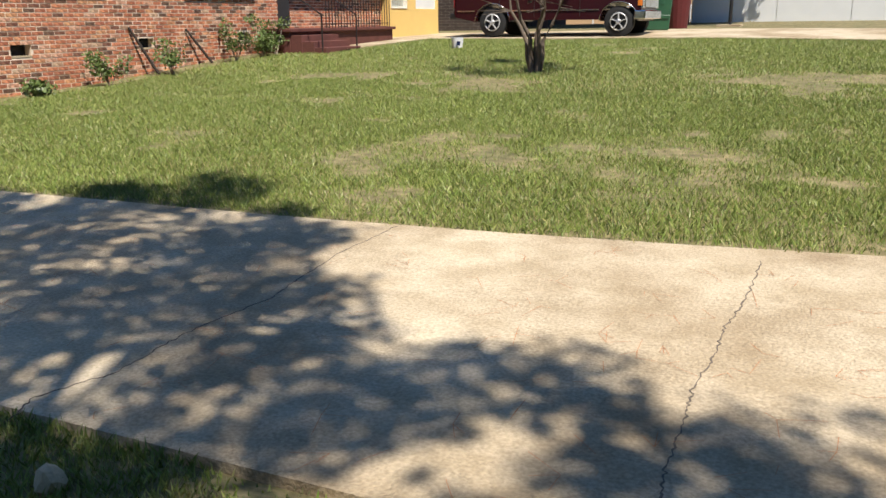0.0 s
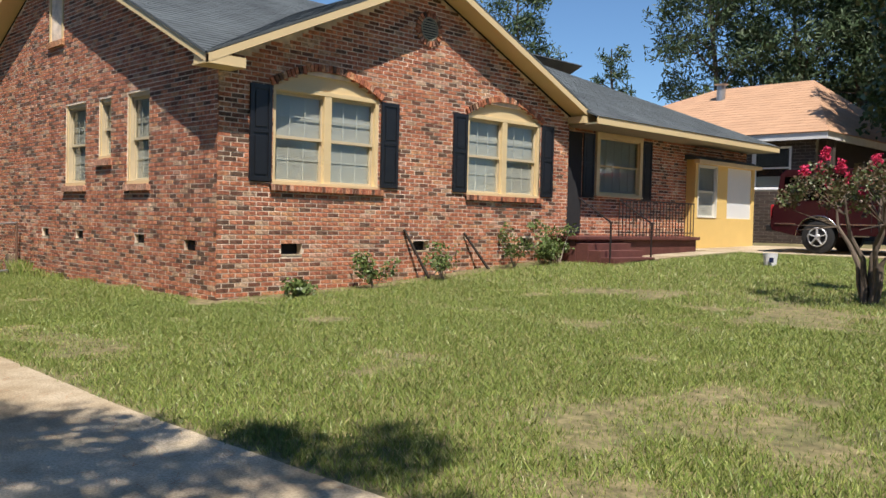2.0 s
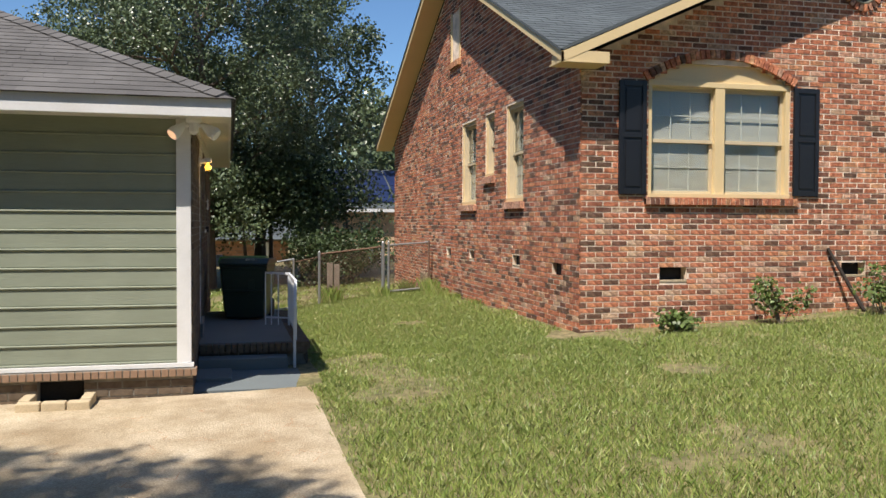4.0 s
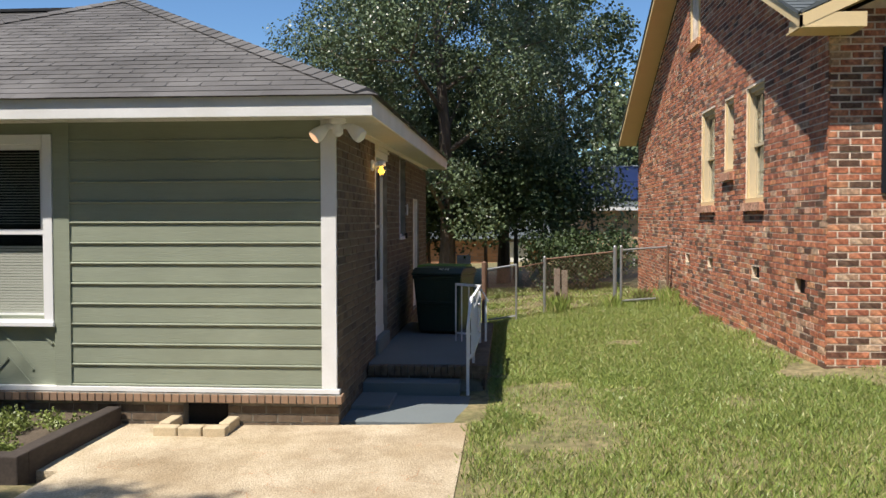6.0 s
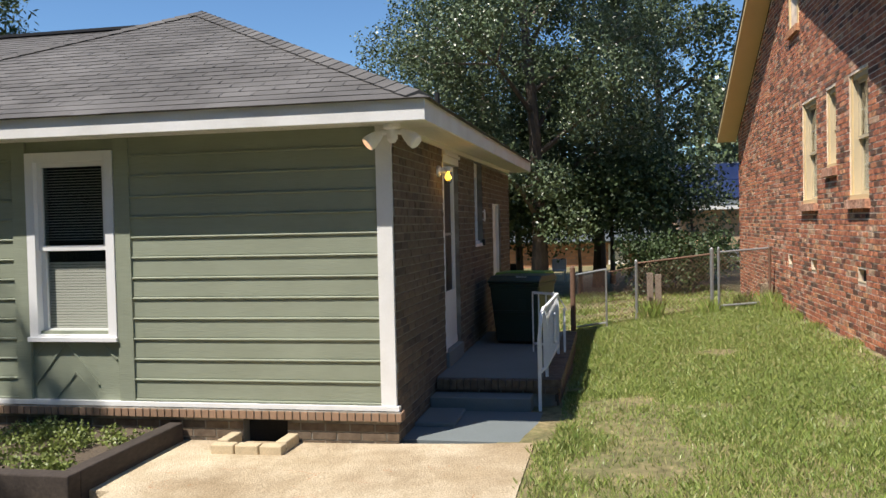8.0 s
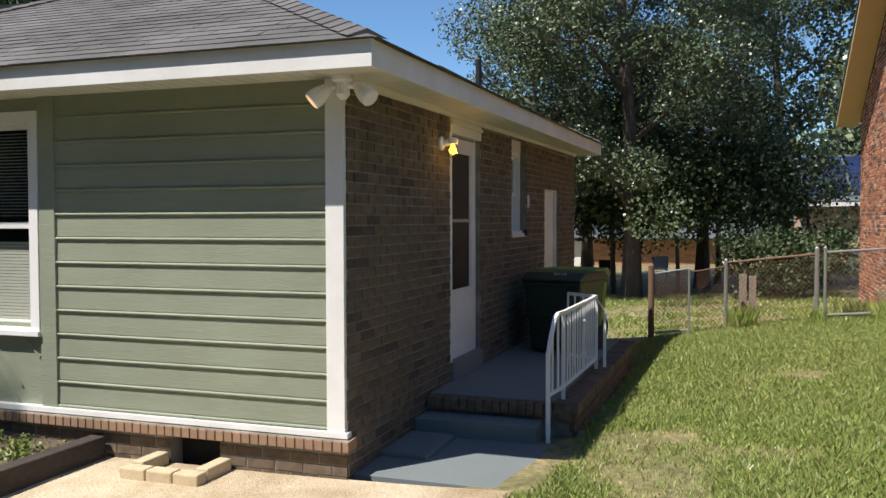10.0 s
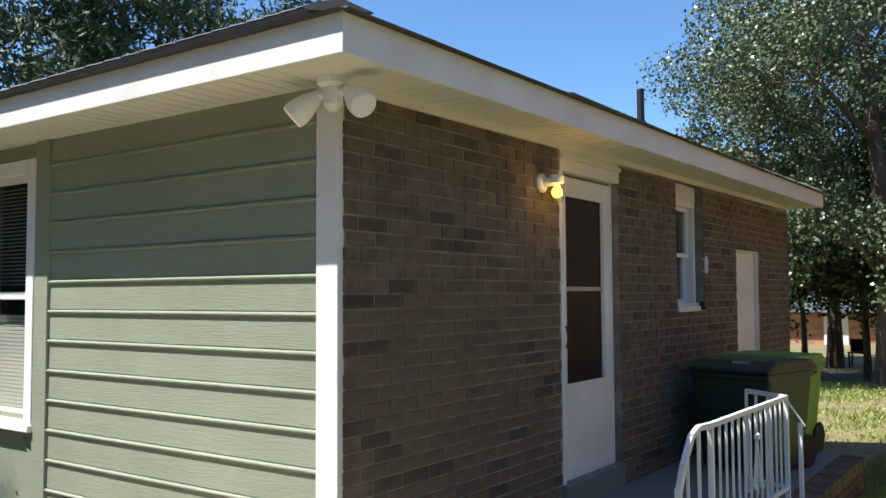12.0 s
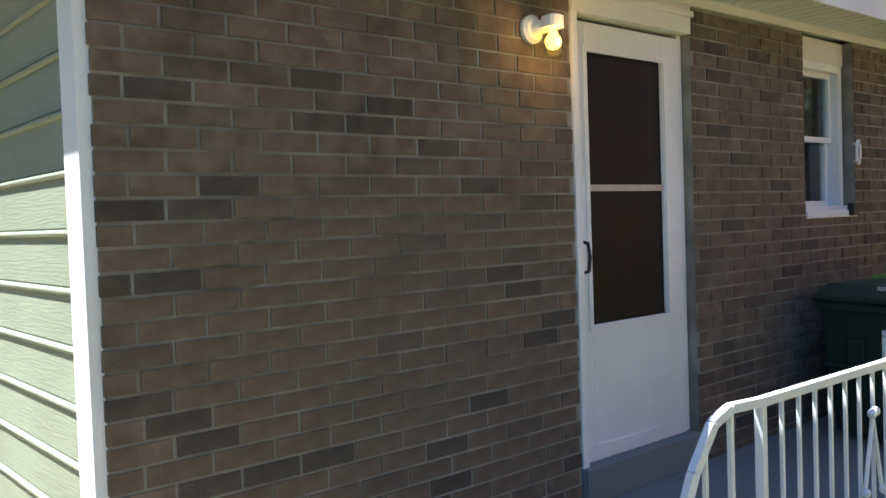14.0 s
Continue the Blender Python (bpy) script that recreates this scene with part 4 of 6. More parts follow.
    beam(bm, (BX + 0.02, gc - hwid, z), (BX + 0.02, gc + hwid, z), 0.012, 0.024)
part("louvre", bm, M["louvre"], brick_house)
bm = bmesh.new()
for k in range(22):
    a = k * math.tau / 22
    dd = Vector((0, math.cos(a), math.sin(a)))
    p = Vector((BX + 0.004, gc, 5.0)) + dd * 0.21
    beam(bm, p, p + dd * 0.1, 0.055, 0.05, up=(1, 0, 0))
part("brick_ring", bm, M["redbrick"], brick_house)

# porch, door, bay
boxes("entry_door", M["darkroom"], brick_house, (PX, PX + 0.05, BE + 0.05, BE + 0.65, 1.42, 3.6))
w = sash_window(brick_house, "x", PX + 0.03, 18.0, 19.85, 2.25, 3.68, M["yellow"], 0.12, mullions=(5, 2), blind=1.0, sash=0.03, out=1)
tagged(w, "wide yellow framed window with white grille bars")
shutter(17.55, 17.95, 2.2, 3.62, PX)
shutter(19.9, 20.3, 2.2, 3.62, PX)
porch = thing("porch", "dark maroon painted masonry porch, three steps, base darkened as in shade", "porch")
# base takes the slab's dark maroon, with its shade put into the colour
boxes("brick_base", M["porchpaint_shade"], porch, (BX + 0.02, -11.1, 16.1, 20.85, 0.6, 1.3), (PX, BX + 0.02, 16.85, 21.9, 0.6, 1.3))
boxes("porch_cap", M["porchpaint_shade"], porch, (BX + 0.02, -11.02, 16.05, 20.9, 1.3, 1.37), (PX, BX + 0.02, 16.82, 21.92, 1.3, 1.37), bevel=0.01)
for k in range(3):
    boxes("step", M["porchpaint_shade"], porch, (-11.097 - 0.01 * k, -10.8 + 0.3 * (2 - k), 16.14 - 0.012 * k, 17.6 + 0.012 * k, 0.6 - 0.01 * k, 0.97 + 0.13 * k), bevel=0.008)
BZ0, BZ1 = 1.0, 3.32
bay = thing("bay_window", "bright yellow panelled bay with two white windows", "")
bay.parent = brick_house
BY0, BY1, BXF = 21.95, 25.19, PX + 0.27
boxes("bay_body", M["yellow2"], bay, (PX, BXF - 0.103, BY0 + 0.01, BY1 - 0.01, BZ0 - 0.2, BZ1), bevel=0.006)
boxes("bay_frame", M["yellow2"], bay, (BXF - 0.1, BXF, BY0, BY0 + 0.12, 1.85, BZ1 - 0.12), (BXF - 0.1, BXF, BY0 + 1.1, BY0 + 1.68, 1.85, BZ1 - 0.12), (BXF - 0.1, BXF, BY1 - 0.15, BY1, 1.85, BZ1 - 0.12),
      (BXF - 0.1, BXF, BY0, BY1, BZ0 - 0.2, 1.85), (BXF - 0.1, BXF, BY0, BY1, BZ1 - 0.12, BZ1), bevel=0.004)
w = sash_window(bay, "x", BXF - 0.01, BY0 + 0.12, BY0 + 1.1, 1.85, BZ1 - 0.12, M["grille"], 0.03, mullions=(3, 2), blind=1.0, sill=False, depth=0.07)
boxes("bay_pane", M["panelwhite"], bay, (BXF - 0.06, BXF - 0.04, BY0 + 1.68, BY1 - 0.15, 1.85, BZ1 - 0.12))
bm = bmesh.new()
prism(bm, [(PX, BZ1 + 0.12), (PX + 0.08, BZ1 + 0.12), (BXF + 0.15, BZ1), (PX, BZ1)], BY0 - 0.1, BY1 + 0.1, "y")
part("bay_roof", bm, M["shingle2"], bay)
boxes("bay_trim", M["yellow"], bay, (BXF + 0.005, BXF + 0.16, BY0 - 0.1, BY1 + 0.1, BZ1 - 0.1, BZ1 - 0.004), bevel=0.004)

# eaves and roofs
OH = 0.42
ey0, ey1 = BY - OH, BE + OH
slope = (GPK - EV) / (gc - BY)
EZ = EV - 0.02
pk = EZ + (gc - ey0) * slope + 0.03
FRX = BX + 0.42
roof2 = brick_house
z_eave = EZ + 0.03
MXR = SC
mslope = (SPK - EV) / (BX - SC)
ex0, ex1 = BX + OH, BB - OH
mz = z_eave + (ex0 - SC) * mslope
# main roof: two planes, ridge along y
roof_plane(roof2, (ex0 + 0.3, ey1 - 0.4, z_eave - 0.02), (ex0 + 0.3, 25.3, z_eave - 0.02), (SC, ey1 - 0.4, mz), (SC, PE - 5.5, mz), M["shingle2"], course=0.16, tab=0.32, seed=31)
roof_plane(roof2, (ex1, PE + 0.4, z_eave), (ex1, ey0 - 0.02, z_eave), (SC, PE + 0.4, mz), (SC, ey0 - 0.02, mz), M["shingle2"], course=0.3, tab=0.6, seed=33)
roof_plane(roof2, (ex0 + 0.3, 25.3, z_eave - 0.02), (ex1, 25.3, z_eave - 0.02), (SC, PE - 5.5, mz), (SC, PE - 5.5, mz), M["shingle2"], course=0.3, tab=0.6, seed=34)
# cross gable
run = (pk - z_eave) / mslope
xr = ex0 - run
roof_plane(roof2, (ex0, ey0 - 0.02, z_eave), (ex0, ey0 - 0.01, z_eave), (xr, ey0 - 0.02, pk), (xr, gc, pk), M["shingle2"], course=0.16, tab=0.32, seed=32)
roof_plane(roof2, (ex0, ey1 - 0.01, z_eave), (ex0, ey1, z_eave), (xr, gc, pk), (xr, ey1, pk), M["shingle2"], course=0.16, tab=0.32, seed=37)
roof_plane(roof2, (xr, ey0 - 0.02, pk), (xr, ey1 - 0.4, pk), (SC, ey0 - 0.02, mz), (SC, ey1 - 0.4, mz), M["shingle2"], course=0.16, tab=0.32, seed=38)
roof_plane(roof2, (FRX, ey0, z_eave + 0.012), (FRX - 0.01, ey0, z_eave + 0.012), (FRX, gc, pk), (FRX - run, gc, pk), M["shingle2"], course=0.16, tab=0.32, seed=35)
roof_plane(roof2, (FRX - 0.01, ey1, z_eave + 0.012), (FRX, ey1, z_eave + 0.012), (FRX - run, gc, pk), (FRX, gc, pk), M["shingle2"], course=0.16, tab=0.32, seed=36)


def rake(pts, axis, at, thick, depth, out):
    """Barge boards and soffit strips under a gable's edge."""
    for p, q in zip(pts, pts[1:]):
        bm = bmesh.new()
        prism(bm, [(p[0], p[1] - 0.155), (q[0], q[1] - 0.155), (q[0], q[1] - 0.035), (p[0], p[1] - 0.035)], min(at, at - out * thick), max(at, at - out * thick), axis)
        part("barge_board", bm, M["yellow"], roof2)
        bm = bmesh.new()
        prism(bm, [(p[0], p[1] - 0.15), (q[0], q[1] - 0.15), (q[0], q[1] - 0.13), (p[0], p[1] - 0.13)], min(at - out * thick, at - out * depth), max(at - out * thick, at - out * depth), axis)
        part("rake_soffit", bm, M["yellow"], roof2)


rake([(ey0, z_eave), (gc, pk), (ey1, z_eave)], "x", FRX, 0.025, 0.42, 1)
rake([(ex1, z_eave), (SC, mz), (ex0, z_eave)], "y", ey0, 0.025, 0.42, -1)
# boxed returns at the corners
for y0, y1 in ((ey0 + 0.028, BY + 0.2), (BE - 0.06, ey1)):
    bm = bmesh.new()
    prism(bm, [(y0, EV - 0.14), (y1, EV - 0.14), (y1, z_eave - 0.01), (y0, z_eave - 0.01)], BX - 0.0, FRX - 0.004, "x")
    part("eave_box", bm, M["yellow"], roof2)
boxes("porch_fascia", M["yellow"], roof2, (ex0 + 0.27, ex0 + 0.3, ey1 - 0.4, 25.3, z_eave - 0.18, z_eave - 0.02), bevel=0.003)
# soffit in the dark louvre paint, which puts the eave's shade into colour
boxes("porch_soffit", M["louvre"], roof2, (PX - 0.096, ex0 + 0.27, ey1 - 0.4, 25.3, z_eave - 0.18, z_eave - 0.15))

# ---- stoop, steps and painted walk beside the green house ----
walkway = boxes("painted_walk", M["paintedgrey"], None, (-11.42, -10.3, GY + 0.0, 4.97, -0.05, 0.145), bevel=0.006)
tagged(walkway, "grey painted concrete walk beside the brick wall", "walk", kind="structure")
stoop = thing("stoop", "grey painted concrete stoop edged with dark brick beside the side door", "stoop")
boxes("landing", M["paintedgrey"], stoop, (-15.4, -11.78, GY + 0.003, 4.94, 0.33, 0.402), bevel=0.006)
boxes("step", M["paintedgrey"], stoop, (-11.78, -11.42, GY + 0.003, 4.86, 0.0, 0.27), bevel=0.008)
boxes("core", M["mortar"], stoop, (-15.4, -11.72, GY + 0.003, 5.08, -0.2, 0.33))
bm = bmesh.new()
x = -15.4
while x < -11.75:
    box(bm, x, x + 0.058, 4.942, 5.13, 0.31, 0.4)
    x += 0.0685
y = GY + 0.02
while y < 4.92:
    box(bm, -11.778, -11.66, y, y + 0.058, 0.30, 0.395)
    y += 0.0685
part("brick_edging", bm, M["brownbrick"], stoop, bevel=0.003)
bm = bmesh.new()
for k in range(5):
    z = -0.02 + k * 0.0715
    x = -15.4 - 0.1 * (k % 2)
    while x < -11.75:
        box(bm, max(x, -15.4), min(x + 0.205, -11.68), 5.07, 5.105, z, z + 0.06)
        x += 0.216
    y = GY + 0.01 + 0.1 * (k % 2)
    while y < 5.08 and k > 3:
        box(bm, -11.73, -11.69, y, min(y + 0.205, 5.1), z, z + 0.06)
        y += 0.216
part("brick_side", bm, M["brownbrick"], stoop)
# small raised patch of cement at the wall
pad = boxes("concrete_pad", M["paintedgrey"], None, (-11.36, -10.75, GY + 0.005, GY + 0.36, 0.14, 0.185), bevel=0.01)
tagged(pad, "low grey painted concrete pad against the brick wall", "pad")

railing = thing("handrail", "white painted wrought iron handrail on the stoop edge", "handrail")
RY = 5.0


def bar(name, pts, r=0.009, mt="ironpaint", parent=None, sq=False):
    bm = bmesh.new()
    if sq:
        for p, q in zip(pts, pts[1:]):
            beam(bm, p, q, r * 2, r * 2)
    else:
        tube(bm, pts, r, 6)
    return part(name, bm, M[mt], parent)


bar("top_rail", [(-13.35, RY, 1.09), (-11.88, RY - 0.02, 1.09), (-11.72, RY - 0.03, 1.095), (-11.64, RY - 0.04, 1.06), (-11.55, RY - 0.05, 0.93), (-11.5, RY - 0.06, 0.80)], 0.014, parent=railing, sq=True)
bar("bottom_rail", [(-13.35, RY, 0.5), (-11.88, RY - 0.02, 0.5), (-11.5, RY - 0.06, 0.5)], 0.011, parent=railing, sq=True)
bar("post", [(-13.35, RY, 0.39), (-13.35, RY, 1.1)], 0.014, parent=railing, sq=True)
bar("post", [(-11.88, RY - 0.02, 0.39), (-11.88, RY - 0.02, 1.09)], 0.014, parent=railing, sq=True)
bar("post", [(-11.5, RY - 0.06, 0.1), (-11.5, RY - 0.06, 0.83)], 0.015, parent=railing, sq=True)
bar("baluster", [(-11.72, RY - 0.03, 0.5), (-11.72, RY - 0.03, 1.09)], 0.008, parent=railing, sq=True)
bar("baluster", [(-11.61, RY - 0.05, 0.5), (-11.61, RY - 0.05, 1.0)], 0.007, parent=railing, sq=True)
for k in range(1, 13):
    x = -11.88 - 1.47 * k / 13
    bar("baluster", [(x, RY - 0.01, 0.5), (x, RY - 0.01, 1.09)], 0.006, parent=railing, sq=True)
xm = -12.62
bar("scroll", [(xm, RY + 0.01, 0.92), (xm - 0.07, RY + 0.01, 0.64)], 0.008, parent=railing)
bar("scroll", [(xm, RY + 0.01, 0.92), (xm + 0.07, RY + 0.01, 0.66)], 0.008, parent=railing)
for dx, z in ((0.015, 0.93), (-0.015, 0.935), (-0.075, 0.63), (0.075, 0.65)):
    bm = bmesh.new()
    bmesh.ops.create_uvsphere(bm, u_segments=8, v_segments=6, radius=0.018, matrix=Matrix.Translation((xm + dx, RY + 0.015, z)))
    part("scroll_end", bm, M["ironpaint"], railing, smooth=True)
bar("top_rail", [(-13.35, RY, 1.09), (-13.5, RY - 0.3, 1.1)], 0.014, parent=railing, sq=True)
bar("bottom_rail", [(-13.35, RY, 0.5), (-13.5, RY - 0.3, 0.5)], 0.011, parent=railing, sq=True)
for f in (0.45, 0.75, 1.0):
    bar("baluster", [(-13.35 - 0.15 * f, RY - 0.3 * f, 0.4), (-13.35 - 0.15 * f, RY - 0.3 * f, 1.09)], 0.008, parent=railing, sq=True)
bar("brace", [(-13.36, RY + 0.01, 1.06), (-13.42, RY + 0.1, 0.9)], 0.008, parent=railing)
bar("post", [(-13.42, RY + 0.07, 0.41), (-13.42, RY + 0.07, 0.92)], 0.013, parent=railing, sq=True)

# wall lamp, lit in daylight
lamp = thing("wall_lamp", "white porcelain wall lamp with a lit amber bulb beside the door", "lamp")
lx, lz = -12.08, 2.47
bm = bmesh.new()
tube(bm, [(lx + 0.03, GY - 0.002, lz), (lx + 0.03, GY + 0.018, lz), (lx + 0.03, GY + 0.03, lz)], [0.06, 0.06, 0.045], 20)
part("back_plate", bm, M["plastic"], lamp, smooth=False)
bm = bmesh.new()
tube(bm, [(lx + 0.03, GY + 0.02, lz), (lx, GY + 0.09, lz + 0.01)], 0.028, 12)
tube(bm, [(lx, GY + 0.1, lz - 0.005), (lx, GY + 0.1, lz + 0.04), (lx, GY + 0.1, lz + 0.048)], [0.046, 0.046, 0.03], 16)
part("socket", bm, M["plastic"], lamp)
bm = bmesh.new()
tube(bm, [(lx, GY + 0.1, lz - 0.003), (lx, GY + 0.1, lz - 0.1), (lx, GY + 0.1, lz - 0.125)], [0.047, 0.043, 0.03], 16)
p = part("glass_jar", bm, M["glass"], lamp, smooth=True)
p.visible_shadow = False
bm = bmesh.new()
bmesh.ops.create_uvsphere(bm, u_segments=14, v_segments=10, radius=0.034, matrix=Matrix.Translation((lx, GY + 0.1, lz - 0.062)))
bmesh.ops.create_cone(bm, cap_ends=True, segments=12, radius1=0.022, radius2=0.014, depth=0.05, matrix=Matrix.Translation((lx, GY + 0.1, lz - 0.02)))
part("bulb", bm, M["bulb"], lamp, "glowing amber bulb", smooth=True)
pl = new("lamp_light", bpy.data.lights.new("lamp_light", "POINT"))
pl.data.energy, pl.data.color, pl.data.shadow_soft_size = 0.7, (1.0, 0.55, 0.15), 0.03
pl.location = (lx, GY + 0.17, lz - 0.07)

# twin flood lights under the corner of the eave
flood = thing("floodlight", "twin white cone flood lights under the eave corner", "lamp")
fx, fy, fz = GX + 0.1, GY + 0.02, SOF - 0.002
bm = bmesh.new()
tube(bm, [(fx, fy, fz), (fx, fy, fz - 0.03), (fx, fy, fz - 0.045)], [0.07, 0.07, 0.045], 18)
tube(bm, [(fx, fy, fz - 0.03), (fx, fy, fz - 0.12), (fx, fy, fz - 0.15)], [0.045, 0.045, 0.02], 12)
part("canopy", bm, M["plastic"], flood)
for s, dirv, lit in ((-1, Vector((0.5, -0.75, -0.75)), True), (1, Vector((0.25, 0.75, -0.6)), False)):
    d = dirv.normalized()
    a = Vector((fx, fy, fz - 0.07)) + Vector((0.0, 0.1 * s, 0.0))
    bm = bmesh.new()
    tube(bm, [(fx, fy, fz - 0.06), a], 0.02, 8)
    tube(bm, [a - d * 0.03, a + d * 0.01, a + d * 0.05, a + d * 0.1, a + d * 0.14, a + d * 0.145], [0.02, 0.036, 0.05, 0.062, 0.06, 0.055], 18)
    part("lamp_head", bm, M["plastic"], flood, smooth=False)
    bm = bmesh.new()
    tube(bm, [a + d * 0.1455, a + d * 0.147], 0.052, 18)
    part("lens", bm, M["floodface"] if lit else M["plastic"], flood)

# brackets on the wall
bracket = thing("wall_bracket", "small white oval hose hook on the brick wall", "bracket")
bm = bmesh.new()
tube(bm, [(-15.07 + 0.028 * math.cos(k * math.tau / 18), GY + 0.03, 2.035 + 0.075 * math.sin(k * math.tau / 18)) for k in range(19)], 0.009, 6, cap=False)
for z in (1.98, 2.09):
    tube(bm, [(-15.07, GY, z), (-15.07, GY + 0.03, z - 0.01)], 0.007, 6)
part("hook_ring", bm, M["plastic"], bracket, smooth=True)
outlet = thing("outlet_box", "small dark metal outlet box on the brown brick wall", "electrical box")
boxes("box_body", M["black"], outlet, (-15.03, -14.96, GY, GY + 0.045, 1.63, 1.71), bevel=0.006)


def wheelie_bin(at, turn, mat_body, mat_lid, label, w=0.66, d=0.8, h=0.77):
    b = thing("wheeled_bin", label, "bin")
    bm = bmesh.new()
    v = box(bm, -w / 2 + 0.06, w / 2 - 0.06, -d / 2 + 0.08, d / 2 - 0.12, 0.03, h)
    for q in v[4:]:
        q.co.x *= 1.22
        q.co.y *= 1.2
    part("body", bm, mat_body, b, bevel=0.03)
    boxes("rim", mat_body, b, (-w / 2, w / 2, -d / 2, d / 2 - 0.06, h - 0.05, h), bevel=0.012)
    bm = bmesh.new()
    prism(bm, [(-d / 2 - 0.02, h), (-d / 2 - 0.02, h + 0.03), (-d / 2 + 0.12, h + 0.09), (d / 2 - 0.1, h + 0.085), (d / 2, h + 0.03), (d / 2, h)], -w / 2 - 0.01, w / 2 + 0.01, "x")
    part("lid", bm, mat_lid, b, bevel=0.015)
    bm = bmesh.new()
    tube(bm, [(-w / 2 + 0.03, d / 2 + 0.06, h - 0.03), (w / 2 - 0.03, d / 2 + 0.06, h - 0.03)], 0.016, 8)
    for s in (-1, 1):
        beam(bm, (s * (w / 2 - 0.05), d / 2 - 0.1, h - 0.03), (s * (w / 2 - 0.05), d / 2 + 0.06, h - 0.03), 0.03)
    part("handle", bm, mat_body, b)
    bm = bmesh.new()
    tube(bm, [(-w / 2 + 0.06, -d / 2 + 0.01, 0.42), (w / 2 - 0.06, -d / 2 + 0.01, 0.42)], 0.013, 8)
    part("catch_bar", bm, mat_body, b)
    for s in (-1, 1):
        bm = bmesh.new()
        tube(bm, [(s * (w / 2 - 0.09), d / 2 - 0.1, 0.13), (s * (w / 2 - 0.03), d / 2 - 0.1, 0.13)], 0.13, 16)
        part("wheel", bm, M["rubber"], b)
    for s in (-1, 1):
        boxes("moulded_recess", mat_body, b, (s * 0.1 - 0.05, s * 0.1 + 0.05, -d / 2 + 0.02, -d / 2 + 0.03, h - 0.4, h - 0.2), bevel=0.01)
    b.matrix_world = pose(*at, 0, 0, turn)
    return b


def writing(name, words, at, rot, size, material, parent=None, label=""):
    cu = bpy.data.curves.new(name, "FONT")
    cu.body, cu.size, cu.extrude = words, size, 0.001
    tmp = new(name, cu)
    me = bpy.data.meshes.new_from_object(tmp)
    bpy.data.objects.remove(tmp)
    me.materials.clear()
    me.materials.append(material)
    ob = new(name, me)
    ob.parent = parent
    ob.matrix_world = pose(*at, *rot)
    return tagged(ob, label)


dark_bin = wheelie_bin((-14.4, 4.5, 0.402), 78, M["bingreen"], M["bingreen"], "dark green wheeled bin on the stoop against the brick wall")
bin_words = writing("bin_number", "20083 3133", (0.02, -0.362, 0.838), (90, 0, 0), 0.03, M["plastic"], dark_bin, "white printed number")
bin_words.matrix_basis = pose(0.02, -0.363, 0.842, 90, 0, 0)
wheelie_bin((-15.1, 4.45, 0.402), 84, M["binlime"], M["binlime"], "lime green wheeled bin behind the dark green bin")

# ---- planter, drain border ----
planter = thing("planter", "low dark timber planter filled with light green groundcover", "planter")
for d in ((-8.72, -8.58, -3.4, 1.98, 0.0, 0.27), (-10.18, -8.72, 1.85, 1.98, 0.0, 0.27)):
    boxes("timber", M["blocktimber"], planter, d, bevel=0.012)
boxes("soil_fill", M["soil"], planter, (-10.18, -8.72, -3.4, 1.85, 0.0, 0.2))
border = thing("block_border", "three-sided border of buff paving blocks round the wall vent", "border")
for d in ((-9.9, -9.79, 2.42, 2.62, 0.1, 0.19), (-9.9, -9.79, 2.63, 2.83, 0.1, 0.19), (-9.9, -9.79, 2.84, 3.03, 0.1, 0.19), (-10.19, -9.91, 2.42, 2.52, 0.1, 0.2), (-10.19, -9.91, 2.93, 3.03, 0.1, 0.2)):
    boxes("paving_block", M["paver"], border, d, bevel=0.012)
stone = thing("stone", "pale rough stone lying in the shaded grass", "stone")
bm = bmesh.new()
bmesh.ops.create_icosphere(bm, subdivisions=2, radius=0.06, matrix=Matrix.Translation((-2.28, 1.78, gz(-2.3, 1.8) + 0.03)))
for v in bm.verts:
    v.co += noise.noise_vector(v.co * 14) * 0.025
part("stone_body", bm, M["paver"], stone)

# ---- chain link fence ----
fence = thing("chain_link_fence", "rusty galvanised chain link fence with open gate across the side yard", "fence")
FP = [(-19.7, 4.88), (-19.7, 6.05), (-19.75, 7.4)]


def post(x, y, h, r, mt, parent):
    g = gz(x, y)
    bm = bmesh.new()
    tube(bm, [(x, y, g - 0.1), (x, y, g + h), (x, y, g + h + 0.03)], [r, r, r * 0.4], 10)
    return part("post", bm, M[mt], parent)


def mesh_panel(a, b, h0, h1, parent, pitch=0.075, name="wire_mesh"):
    (ax, ay), (bx, by) = a, b
    L = math.hypot(bx - ax, by - ay)
    bm = bmesh.new()
    ga, gb = gz(ax, ay), gz(bx, by)
    n = int((L + (h1 - h0)) / pitch)
    for s in (0, 1):
        for k in range(n + 1):
            u0, v0 = k * pitch - (h1 - h0), 0.0
            u1, v1 = u0 + (h1 - h0), h1 - h0
            if u0 < 0:
                v0, u0 = -u0, 0.0
            if u1 > L:
                v1, u1 = v1 - (u1 - L), L
            if v1 - v0 < 0.02:
                continue
            f0, f1 = (u0 / L, u1 / L) if s == 0 else (1 - u0 / L, 1 - u1 / L)
            P = Vector((ax + (bx - ax) * f0, ay + (by - ay) * f0, ga + (gb - ga) * f0 + h0 + v0))
            Q = Vector((ax + (bx - ax) * f1, ay + (by - ay) * f1, ga + (gb - ga) * f1 + h0 + v1))
            beam(bm, P, Q, 0.0045, 0.0045)
    return part(name, bm, M["rust"], parent)


def rail(a, b, h, r, mt, parent):
    bm = bmesh.new()
    tube(bm, [(a[0], a[1], gz(*a) + h), (b[0], b[1], gz(*b) + h)], r, 8)
    part("rail", bm, M[mt], parent)


